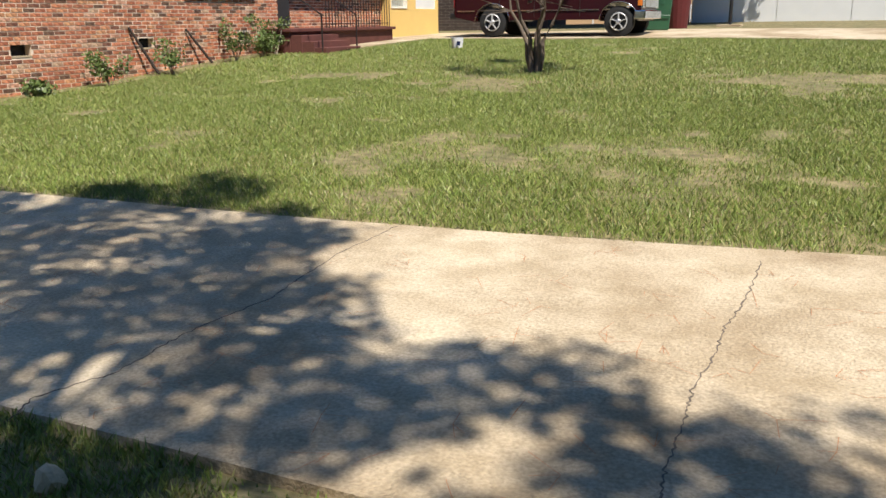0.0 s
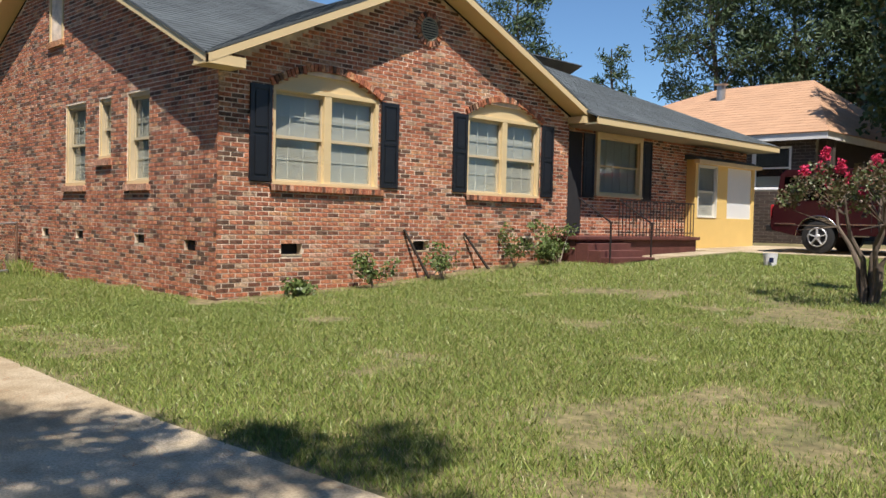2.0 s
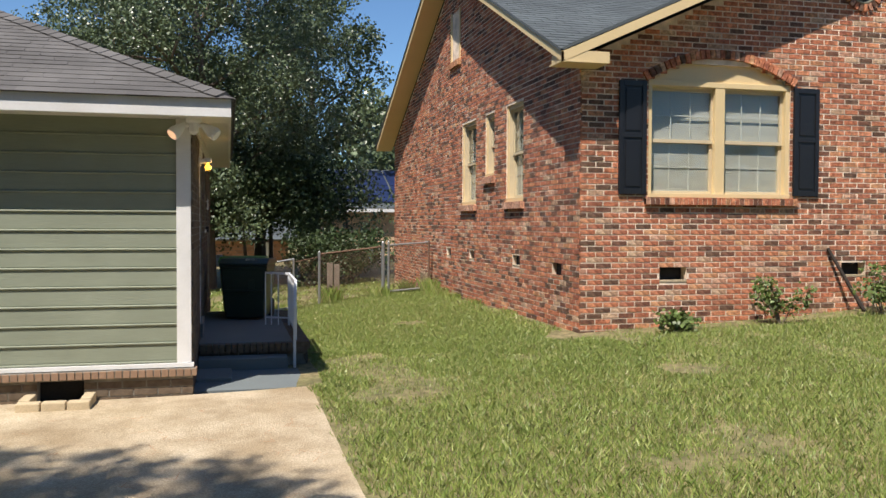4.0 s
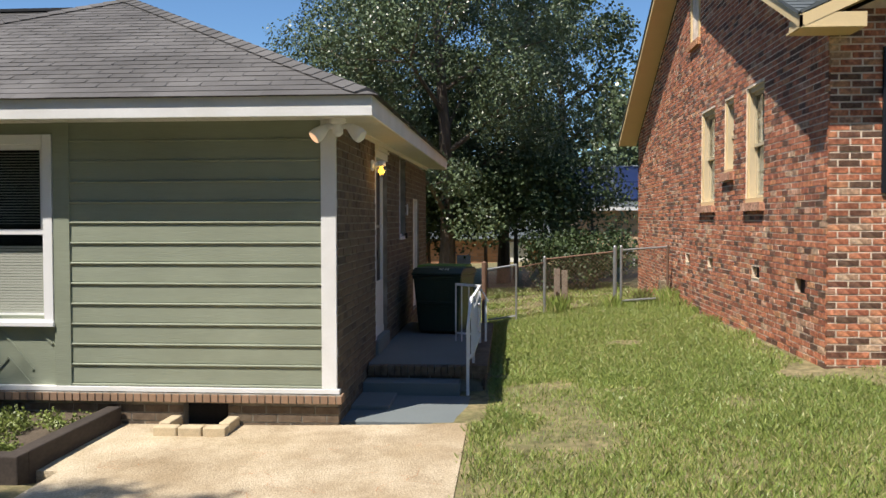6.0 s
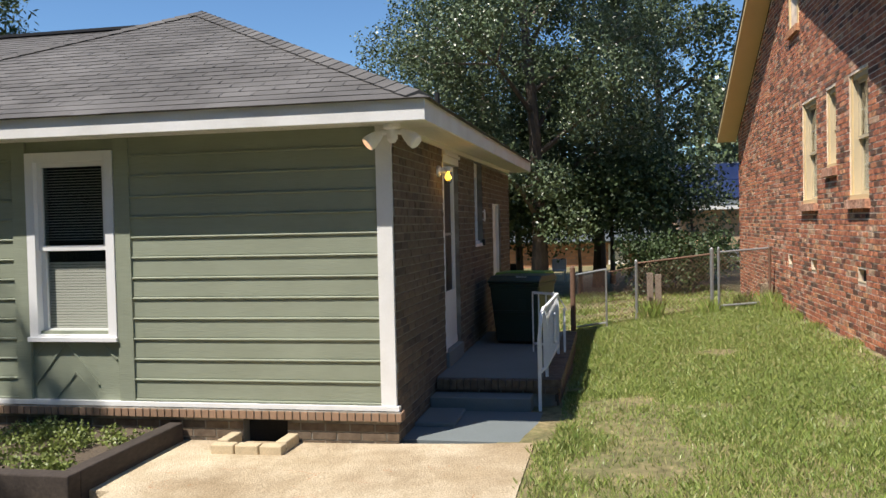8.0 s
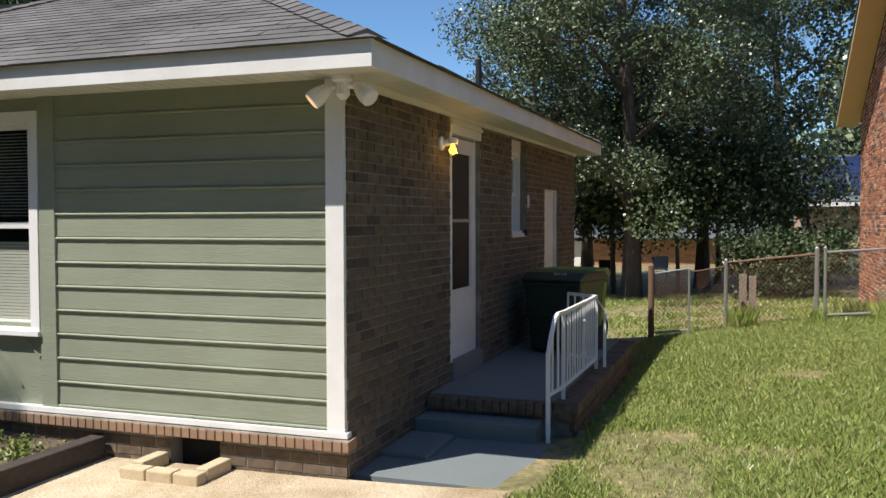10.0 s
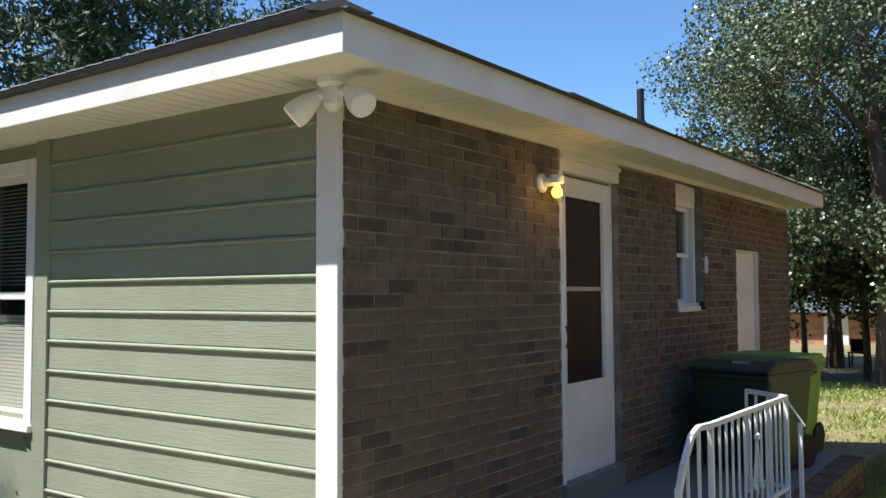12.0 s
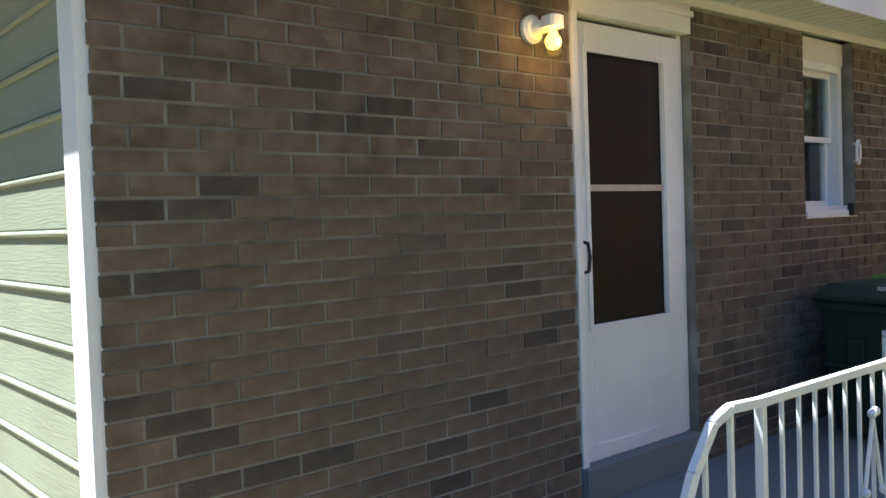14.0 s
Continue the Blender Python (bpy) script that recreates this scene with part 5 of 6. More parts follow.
for (x, y), h, r, mt in zip(FP, (1.2, 1.1, 1.15), (0.05, 0.03, 0.035), ("rust", "galv", "galv")):
    post(x, y, h, r, mt, fence)
post(-19.75, 7.52, 1.15, 0.025, "galv", fence)
post(-19.85, 8.42, 1.1, 0.025, "rust", fence)
rail(FP[1], FP[2], 1.06, 0.02, "rust", fence)
mesh_panel(FP[1], FP[2], 0.03, 1.06, fence)
rail((-19.75, 7.52), (-19.85, 8.42), 1.08, 0.02, "galv", fence)
rail((-19.75, 7.52), (-19.85, 8.42), 0.1, 0.02, "galv", fence)
mesh_panel((-19.75, 7.52), (-19.85, 8.42), 0.1, 1.08, fence)
gate = thing("gate", "chain link gate hanging on a rusty post", "")
gate.parent = fence
for a, b, h in (((-19.68, 4.95), (-19.4, 5.5), 1.06), ((-19.68, 4.95), (-19.4, 5.5), 0.08)):
    rail(a, b, h, 0.018, "galv", gate)
post(-19.4, 5.5, 1.05, 0.018, "galv", gate)
mesh_panel((-19.68, 4.95), (-19.4, 5.5), 0.08, 1.06, gate)
rail((-19.4, 5.55), FP[1], 1.0, 0.012, "rust", fence)
mesh_panel((-19.55, 5.6), FP[1], 0.02, 1.0, fence)
# old timber posts by the fence
for x, y, h in ((-20.1, 6.25, 0.85), (-20.15, 6.4, 0.8)):
    t = thing("stake", "weathered wooden stake in the long grass by the fence", "stake", (0, 0, 0))
    g = gz(x, y)
    boxes("stake_body", M["palebark"], t, (x, x + 0.05, y, y + 0.12, g - 0.1, g + h), bevel=0.006)
# post against the brick side wall
g = gz(-19.9, 8.4)
cb = thing("meter_pipe", "rusty pipe with a concrete foot against the brick wall", "pipe")
boxes("foot", M["concrete"], cb, (-20.2, -20.0, 8.3, 8.5, g - 0.05, g + 0.42), bevel=0.01)

# ---- plants ----
def quads_mesh(name, V, material, parent=None, kind="", label="", category=""):
    """One mesh of many separate leaf quads. V: (n, 4, 3)."""
    n = len(V)
    me = bpy.data.meshes.new(name)
    me.vertices.add(n * 4), me.loops.add(n * 4), me.polygons.add(n)
    me.vertices.foreach_set("co", np.asarray(V, np.float32).ravel())
    me.loops.foreach_set("vertex_index", np.arange(n * 4, dtype=np.int32))
    me.polygons.foreach_set("loop_start", np.arange(0, n * 4, 4, dtype=np.int32))
    me.update(calc_edges=True)
    me.materials.append(material)
    ob = new(name, me)
    ob.parent = parent
    return tagged(ob, label, category, "", kind)


def leaf_cloud(rng, centres, radii, per, size, droop=0.3, slim=0.45, shell=0.45):
    """Leaf quads scattered in uneven lumps. Returns (n, 4, 3)."""
    out = []
    for c, r in zip(centres, radii):
        n = max(8, int(per * r * r))
        d = rng.normal(size=(n, 3))
        d /= np.linalg.norm(d, axis=1)[:, None]
        rad = r * (shell + (1 - shell) * rng.random(n) ** 0.5) * (1 + 0.25 * np.sin(d[:, 0] * 5 + c[0]) * np.cos(d[:, 2] * 4 + c[1]))
        p = np.asarray(c) + d * rad[:, None] * np.array([1, 1, 0.75])
        a = rng.normal(size=(n, 3))
        a[:, 2] -= droop
        a /= np.linalg.norm(a, axis=1)[:, None]
        b = np.cross(a, rng.normal(size=(n, 3)))
        b /= np.linalg.norm(b, axis=1)[:, None] + 1e-9
        s = size * (0.6 + 0.8 * rng.random(n))[:, None]
        out.append(np.stack([p, p + a * s * 0.5 + b * s * slim, p + a * s, p + a * s * 0.5 - b * s * slim], 1))
    return np.concatenate(out)


def limbs(rng, base, height, spread, n, r0, lean=0.1, start=0.3):
    """Trunk and limbs: a mesh and the ends of the limbs."""
    bm = bmesh.new()
    top = Vector(base) + Vector((lean * height * 0.3, -lean * height * 0.1, height))
    pts, rr = [], []
    for k in range(9):
        f = k / 8
        pts.append(Vector(base).lerp(top, f) + Vector((0.04 * height * math.sin(f * 5) * f, 0.03 * height * math.cos(f * 4) * f, 0)))
        rr.append(r0 * (1.25 if k == 0 else 1) * (1 - 0.85 * f))
    tube(bm, pts, rr, 9)
    ends = []
    for i in range(n):
        f = start + (0.95 - start) * (i + 0.5) / n
        p = pts[int(f * 8)].lerp(pts[min(int(f * 8) + 1, 8)], f * 8 - int(f * 8))
        a = i * 2.4 + rng.uniform(-0.4, 0.4)
        reach = spread * (1.0 - 0.45 * abs(f - 0.5) * 2) * rng.uniform(0.75, 1.05)
        q = p + Vector((math.cos(a) * reach * 0.5, math.sin(a) * reach * 0.5, reach * 0.35))
        e = p + Vector((math.cos(a) * reach, math.sin(a) * reach, reach * rng.uniform(0.3, 0.6)))
        r = r0 * 0.42 * (1 - f * 0.6)
        tube(bm, [p, q, e], [r, r * 0.6, r * 0.2], 6)
        ends += [q, e]
        for s in (-1, 1):
            e2 = q + Vector((math.cos(a + s * 0.8) * reach * 0.45, math.sin(a + s * 0.8) * reach * 0.45, reach * rng.uniform(0.0, 0.35)))
            tube(bm, [q, e2], [r * 0.5, r * 0.15], 5)
            ends.append(e2)
    ends.append(top)
    return bm, ends


def tree(name, label, x, y, height, spread, n, r0, leaf, per, size, bark="bark", lump=0.3, seed=1, droop=0.3, slim=0.4, start=0.3, category="tree", z=None, lumps=1, group=""):
    rng = np.random.default_rng(seed)
    t = thing(name, label, category, group=group)
    g = gz(x, y) if z is None else z
    bm, ends = limbs(rng, (x, y, g - 0.1), height, spread, n, r0, start=start)
    part("trunk", bm, M[bark], t)
    cs, rs = [], []
    for e in ends:
        for _ in range(lumps):
            cs.append(np.array(e) + rng.normal(size=3) * spread * 0.13)
            rs.append(spread * lump * rng.uniform(0.6, 1.2))
    V = leaf_cloud(rng, cs, rs, per, size, droop, slim)
    quads_mesh("crown", V, M[leaf], t)
    return t


# big broad-leaved trees behind the side yard
tree("broadleaf_tree", "tall dark green broad-leaved tree behind the fence", -27.5, 3.6, 12.5, 4.0, 17, 0.24, "leaf", 900, 0.076, lump=0.21, seed=3, start=0.16, lumps=2)
tree("broadleaf_tree", "tall dark green broad-leaved tree behind the fence", -30.5, 5.2, 10.0, 2.5, 13, 0.2, "leaf", 950, 0.08, lump=0.25, seed=4, start=0.18, lumps=2)
tree("broadleaf_tree", "tall dark green broad-leaved tree behind the fence", -32.5, 1.6, 10.5, 3.4, 13, 0.2, "leaf", 900, 0.082, lump=0.25, seed=5, start=0.24, lumps=2)
tree("broadleaf_tree", "broad-leaved tree with a pale forked trunk near the house corner", -27.0, 1.4, 7.5, 2.2, 12, 0.13, "leaf", 900, 0.07, bark="palebark", lump=0.28, seed=6, start=0.22, lumps=2)
tree("broadleaf_tree", "far broad-leaved tree above the hedge line", -50, 14, 7, 4, 12, 0.3, "leaf", 90, 0.3, lump=0.33, seed=8, start=0.1, lumps=2)
tree("broadleaf_tree", "far broad-leaved tree above the hedge line", -52, 22, 6.5, 4, 12, 0.3, "leaf", 90, 0.3, lump=0.33, seed=9, start=0.1, lumps=2)
tree("shrub", "small dense shrub tree beside the solar roof house", -29.0, 7.9, 3.4, 1.3, 10, 0.07, "leaf", 300, 0.1, lump=0.35, seed=10, start=0.1, category="shrub", lumps=2)
# undergrowth in the darkened leaf, so its shade is in the colour
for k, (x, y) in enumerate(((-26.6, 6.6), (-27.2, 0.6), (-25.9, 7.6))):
    tree("shrub", "undergrowth shrub beneath the tall trees, leaves coloured as in shade", x, y, 1.3, 1.0, 8, 0.05, "shadeleaf", 420, 0.085, lump=0.4, seed=60 + k, start=0.1, category="shrub", lumps=2, group="undergrowth behind the fence")
tree("broadleaf_tree", "tall dark green broad-leaved tree behind the fence", -34.5, 7.4, 12.5, 2.6, 13, 0.2, "leaf", 300, 0.14, lump=0.3, seed=15, start=0.3, lumps=2)
# understorey trees, also with shade put into the leaf colour
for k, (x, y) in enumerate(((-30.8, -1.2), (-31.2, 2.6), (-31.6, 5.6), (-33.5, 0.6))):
    tree("shrub", "small-leaved understorey tree beneath tall trees, leaves coloured as in shade", x, y, 5.5, 2.0, 12, 0.09, "shadeleaf", 300, 0.11, lump=0.34, seed=120 + k, start=0.3, category="shrub", lumps=2)
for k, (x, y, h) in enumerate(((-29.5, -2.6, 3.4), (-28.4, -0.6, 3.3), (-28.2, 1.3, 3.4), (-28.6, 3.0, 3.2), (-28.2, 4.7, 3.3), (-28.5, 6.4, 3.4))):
    tree("shrub", "small-leaved understorey tree beneath tall trees, leaves coloured as in shade", x, y, h, 1.6, 10, 0.07, "shadeleaf", 330, 0.1, lump=0.42, seed=160 + k, start=0.45, category="shrub", lumps=2)
# pines
PINES = ((-32.8, 39.7, 13.5, 2.3), (-31.5, 47, 11.5, 1.3), (-22.0, 41.5, 14, 3.0), (-18.6, 43, 14.5, 3.4), (-16.4, 44.5, 15, 3.6), (-14.0, 45, 13.5, 3.6), (-9, 48, 13, 4), (-30.5, -16.8, 12.5, 2.6), (-26, -18.5, 14.0, 3.4), (-22.5, -20.5, 14.5, 3.6), (-19.5, -24, 14, 3.4))
for k, (x, y, h, s) in enumerate(PINES):
    tree("pine_tree", "tall pine with dense dark needles behind the houses", x, y, h, s, 17, 0.25, "needle", 150, 0.3, lump=0.25, seed=20 + k, slim=0.13, droop=-0.2, start=0.3, lumps=3, z=1.0 if y > 0 else 0, group="pines behind the houses")
# magnolia beside the far driveway
tree("magnolia_tree", "large dense dark magnolia with glossy leaves beside the far driveway", -6.1, 32.0, 10.5, 4.6, 26, 0.32, "darkleaf", 420, 0.19, lump=0.25, seed=40, start=0.24, lumps=2, droop=0.5)
tree("magnolia_tree", "large dense dark magnolia with glossy leaves beside the far driveway", -5.7, 32.6, 11, 4.8, 24, 0.3, "darkleaf", 420, 0.19, lump=0.25, seed=41, start=0.24, lumps=2, droop=0.5)
# unseen pines; needle clumps are placed sunward of the ground they must shade
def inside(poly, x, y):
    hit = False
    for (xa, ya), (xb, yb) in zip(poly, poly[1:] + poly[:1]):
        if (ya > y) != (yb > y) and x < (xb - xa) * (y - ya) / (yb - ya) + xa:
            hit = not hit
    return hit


# ground outline of the shade that the clumps cast
SHADE_OUTLINE = [(-8.4, -1.0), (-8.3, 3.5), (-7.6, 4.5), (-7.3, 5.0), (-6.9, 4.4), (-6.4, 5.0), (-5.7, 5.45), (-5.3, 6.0), (-4.8, 6.1), (-4.2, 5.6), (-3.4, 5.1), (-3.2, 4.6), (-2.9, 3.8), (-2.4, 4.0), (-2.2, 3.4), (-1.7, 3.1), (-1.45, 3.65), (-0.95, 3.45), (-0.5, 3.0), (0.1, 3.1), (0.5, 2.6), (0.6, -1.0)]
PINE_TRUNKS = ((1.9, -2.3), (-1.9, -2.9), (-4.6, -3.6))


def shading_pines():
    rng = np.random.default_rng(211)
    toward_sun_x, toward_sun_y = math.sin(SUN_AZ) / math.tan(SUN_EL), math.cos(SUN_AZ) / math.tan(SUN_EL)
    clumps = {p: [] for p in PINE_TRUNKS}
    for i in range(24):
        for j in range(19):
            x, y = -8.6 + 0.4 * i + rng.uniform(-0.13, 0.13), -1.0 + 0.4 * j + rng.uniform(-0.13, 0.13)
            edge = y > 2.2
            if not inside(SHADE_OUTLINE, x, y) or rng.random() < (0.2 if edge else 0.42 if x < -2 else 0.56):
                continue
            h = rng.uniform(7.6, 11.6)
            c = (x + h * toward_sun_x, y + h * toward_sun_y, h)
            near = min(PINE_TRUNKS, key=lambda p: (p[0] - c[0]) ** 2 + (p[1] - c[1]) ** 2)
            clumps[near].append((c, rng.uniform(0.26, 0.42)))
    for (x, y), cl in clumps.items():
        t = thing("pine_tree", "unseen tall pine by the driveway, added to cast shade", "tree", group="pines beside the driveway")
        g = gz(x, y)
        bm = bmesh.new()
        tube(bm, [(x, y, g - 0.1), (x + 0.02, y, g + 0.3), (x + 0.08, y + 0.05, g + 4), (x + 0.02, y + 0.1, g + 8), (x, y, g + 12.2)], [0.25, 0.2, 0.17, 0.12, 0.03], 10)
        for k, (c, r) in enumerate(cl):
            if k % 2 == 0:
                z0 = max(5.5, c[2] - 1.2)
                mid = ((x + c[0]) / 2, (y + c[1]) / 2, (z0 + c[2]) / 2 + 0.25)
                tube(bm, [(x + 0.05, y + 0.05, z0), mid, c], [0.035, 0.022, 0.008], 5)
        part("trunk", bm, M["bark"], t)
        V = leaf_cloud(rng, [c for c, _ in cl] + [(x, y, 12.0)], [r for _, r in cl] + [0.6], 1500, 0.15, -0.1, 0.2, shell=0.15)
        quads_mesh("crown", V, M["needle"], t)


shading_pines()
# further unseen pines, added to shade the ground and cut its bounce
for k, (x, y, h, s) in enumerate(((5.5, -3.0, 11.0, 3.0), (3.0, -6.2, 12.0, 3.2), (6.0, -7.5, 12.0, 3.2))):
    tree("pine_tree", "unseen tall pine by the driveway, added to cast shade", x, y, h, s, 15, 0.2, "needle", 220, 0.2, lump=0.26, seed=53 + k, slim=0.2, start=0.58, lumps=1, group="pines beside the driveway")


def myrtle(x, y):
    rng = np.random.default_rng(77)
    t = thing("crape_myrtle", "small crape myrtle with forked trunks and crimson flowers on the lawn", "shrub")
    g = gz(x, y)
    bm = bmesh.new()
    ends = []
    for a, lx_, top in ((0.2, 0.35, 1.35), (1.5, 0.3, 1.5), (2.8, 0.45, 1.3), (3.9, 0.35, 1.5), (5.2, 0.4, 1.35), (0.9, 0.15, 1.6)):
        p = [Vector((x + 0.05 * math.cos(a), y + 0.05 * math.sin(a), g - 0.05))]
        for k in range(1, 6):
            f = k / 5
            p.append(Vector((x + lx_ * 1.35 * f ** 1.1 * math.cos(a) + 0.05 * math.sin(k * 2.1 + a), y + lx_ * f ** 1.3 * math.sin(a), g + top * f)))
        tube(bm, p, [0.055, 0.045, 0.037, 0.03, 0.022, 0.014], 8)
        for s in range(6):
            b = a + rng.uniform(-1.4, 1.4)
            e = p[-1 - (s % 2)] + Vector((math.cos(b) * rng.uniform(0.3, 0.85), math.sin(b) * rng.uniform(0.3, 0.85), rng.uniform(-0.12, 0.4)))
            tube(bm, [p[-1 - (s % 2)], e], [0.012, 0.004], 5)
            ends.append(e)
    part("trunk", bm, M["bark"], t)
    cs = [np.array([e.x, e.y, max(e.z, g + 1.42 + 0.25 * rng.random())]) + rng.normal(size=3) * 0.08 for e in ends for _ in range(2)]
    quads_mesh("leaves", leaf_cloud(rng, cs, rng.uniform(0.11, 0.21, len(cs)), 2700, 0.045, 0.1), M["myrtleleaf"], t)
    top = sorted(ends, key=lambda e: -e.z)[:16]
    for e in top:
        c = np.array(e) + np.array([0, 0, rng.uniform(0.0, 0.2)]) + rng.normal(size=3) * 0.08
        quads_mesh("flower_head", leaf_cloud(rng, [c, c + [0, 0, 0.08]], [0.07, 0.05], 26000, 0.03, 0, 0.5), M["flower"], t, label="crimson flower head")
    return t


myrtle(-4.9, 14.4)


def bush(x, y, h, w, seed, label):
    rng = np.random.default_rng(seed)
    t = thing("rose_bush", label, "shrub", group="bushes along the brick wall")
    g = gz(x, y)
    bm = bmesh.new()
    cs = []
    for k in range(9):
        a = rng.uniform(0, math.tau)
        e = Vector((x + math.cos(a) * w * rng.uniform(0.4, 1), y + math.sin(a) * w * rng.uniform(0.4, 1), g + h * rng.uniform(0.5, 1.05)))
        m_ = Vector((x, y, g)).lerp(e, 0.5) + Vector((0, 0, 0.05))
        tube(bm, [(x, y, g - 0.03), m_, e], [0.009, 0.006, 0.003], 5)
        cs += [np.array(e), np.array(m_)]
    part("stem", bm, M["palebark"], t)
    quads_mesh("leaves", leaf_cloud(rng, cs, rng.uniform(0.08, 0.17, len(cs)), 4200 if w > 0.55 else 2000, 0.05, 0.1), M["bushleaf"], t)
    return t


for k, (y, h, w) in enumerate(((11.07, 0.55, 0.36), (12.5, 0.62, 0.42), (14.5, 0.75, 0.5), (15.75, 0.75, 0.6), (9.6, 0.2, 0.22), (15.2, 0.4, 0.3))):
    bush(BX + 0.55 + 0.1 * (k % 2), y, h, w, 80 + k, "sparse leggy green bush growing at the foot of the brick wall")
for y0, y1, z in ((12.15, 12.3, 1.45), (13.65, 13.85, 1.4)):
    st = thing("stick", "dark weathered stick leaning against the brick wall", "stick")
    bm = bmesh.new()
    tube(bm, [(BX + 0.25, y1 + 0.3, gz(BX, y1) - 0.02), (BX + 0.03, y0, z)], [0.03, 0.022], 7)
    part("stick_body", bm, M["blocktimber"], st)

# ---- groundcover in the planter ----
rng = np.random.default_rng(5)
cs = np.stack([rng.uniform(-10.1, -8.75, 420), rng.uniform(-3.2, 1.8, 420), rng.uniform(0.16, 0.27, 420)], 1)
gc_ = quads_mesh("groundcover", leaf_cloud(rng, cs, rng.uniform(0.07, 0.12, 420), 8000, 0.024, 0, 0.5, shell=0.2), M["coverleaf"], None, "stuff", "light green low groundcover filling the timber planter", "groundcover")


# ---- lawn: many thin blades ----
def lawn(name, n, x0, x1, y0, y1, hgt, seed, wide=0.006, avoid=None, keep=None):
    rng = np.random.default_rng(seed)
    x, y = rng.uniform(x0, x1, n), rng.uniform(y0, y1, n)
    ok = np.ones(n, bool)
    edge = 5.0 + 0.012 * np.maximum(0.0, x + 7.5) ** 2
    ok &= ~((x > -10.4) & (y > 2.12) & (y < edge + 0.0 + 0.03 * np.sin(x * 7)))
    ok &= ~((x > -8.6 - 1.7) & (x < -8.5) & (y < 2.2))
    ok &= ~((x > -18.4) & (x < -10.2) & (y < 3.95))
    ok &= ~((x > -14.55) & (x < -10.2) & (y < 5.15))
    ok &= ~((x < -11.8) & (y > 8.45))
    ok &= ~((x < -10.15) & (x > -10.95) & (y > 16.55)) & ~((x < -10.95) & (y > 16.0))
    ok &= ~((x < -11.4) & (y > 21.3))
    ok &= y < 21.2
    patch = np.zeros(n)
    for step, amount, off in ((2.3, 1.5, 3), (0.9, 1.5, 11), (0.37, 1.2, 29)):
        G = np.random.default_rng(off).normal(size=(140, 140))
        u_, v_ = (x + 31) / step % 138, (y + 13) / step % 138
        a_, b_ = u_.astype(int), v_.astype(int)
        fu, fv = u_ - a_, v_ - b_
        fu, fv = fu * fu * (3 - 2 * fu), fv * fv * (3 - 2 * fv)
        patch += amount * (G[b_, a_] * (1 - fu) * (1 - fv) + G[b_, a_ + 1] * fu * (1 - fv) + G[b_ + 1, a_] * (1 - fu) * fv + G[b_ + 1, a_ + 1] * fu * fv)
    patch += 0.9 * np.clip((9.0 - y) / 3, -0.8, 1) - 0.2
    foot = 0.95 * np.exp(-((x + 11.6) / 0.45) ** 2) * (y > 8.0) + 0.8 * np.exp(-((y - 8.35) / 0.25) ** 2) * (x < -11.5) + 0.8 * np.exp(-((y - edge) / 0.1) ** 2) * (x > -10.4)
    ok &= rng.random(n) > foot
    ok &= rng.random(n) < np.clip(1.25 - 0.4 * np.clip(patch, 0, 4), 0.12, 1)
    x, y, patch = x[ok], y[ok], patch[ok]
    n = len(x)
    # heights from a coarse grid of the ground
    gx, gy = np.arange(-30, 9.01, 0.5), np.arange(-12, 34.01, 0.5)
    Z = np.array([[gz(a, b) for a in gx] for b in gy])
    i, j = np.clip(((x + 30) / 0.5).astype(int), 0, len(gx) - 2), np.clip(((y + 12) / 0.5).astype(int), 0, len(gy) - 2)
    fx_, fy_ = (x + 30) / 0.5 - i, (y + 12) / 0.5 - j
    z = Z[j, i] * (1 - fx_) * (1 - fy_) + Z[j, i + 1] * fx_ * (1 - fy_) + Z[j + 1, i] * (1 - fx_) * fy_ + Z[j + 1, i + 1] * fx_ * fy_
    a = rng.uniform(0, math.tau, n)
    h = hgt * rng.uniform(0.45, 1.25, n) * (1 - 0.12 * np.clip(patch, 0, 3))
    w = wide * rng.uniform(0.7, 1.4, n)
    lean = rng.uniform(0.1, 0.9, n) * h
    la = rng.uniform(0, math.tau, n)
    p = np.stack([x, y, z - 0.008], 1)
    s = np.stack([np.cos(a) * w, np.sin(a) * w, np.zeros(n)], 1)
    t = np.stack([np.cos(la) * lean, np.sin(la) * lean, h], 1)
    V = np.stack([p - s, p + s, p + t * np.array([0.45, 0.45, 0.6]) + s * 0.7, p + t], 1)
    return quads_mesh(name, V, M["blade"], None, "stuff", "short patchy green lawn grass with dry blades", "grass")


lawn("grass", 470000, -12.5, 0.5, 4.9, 12.5, 0.058, 101, 0.0034)
lawn("grass", 250000, -20.5, -9.5, 4.9, 8.6, 0.06, 102, 0.0045)
lawn("grass", 400000, -12.0, 8.0, 12.0, 22.0, 0.06, 103, 0.0048)
lawn("grass", 60000, 0.5, 8.0, 5.0, 12.5, 0.055, 104, 0.007)
lawn("grass", 60000, -4.2, 2.0, 0.6, 2.2, 0.05, 105, 0.004)
lawn("grass", 60000, -28, -19.5, -3, 8.6, 0.08, 106, 0.012)
tuft_rng = np.random.default_rng(9)
TF = []
for x, y, h in ((-19.6, 6.3, 0.36), (-19.5, 7.3, 0.26), (-19.4, 8.35, 0.34), (-18.6, 8.4, 0.2), (-20.3, 8.0, 0.3), (-17.6, 8.42, 0.14), (-16.2, 8.4, 0.12), (-14.4, 8.42, 0.1)):
    n = 240
    p = np.stack([x + tuft_rng.normal(0, 0.16, n), y + tuft_rng.normal(0, 0.1, n), np.full(n, gz(x, y))], 1)
    la, hh = tuft_rng.uniform(0, math.tau, n), h * tuft_rng.uniform(0.4, 1.1, n)
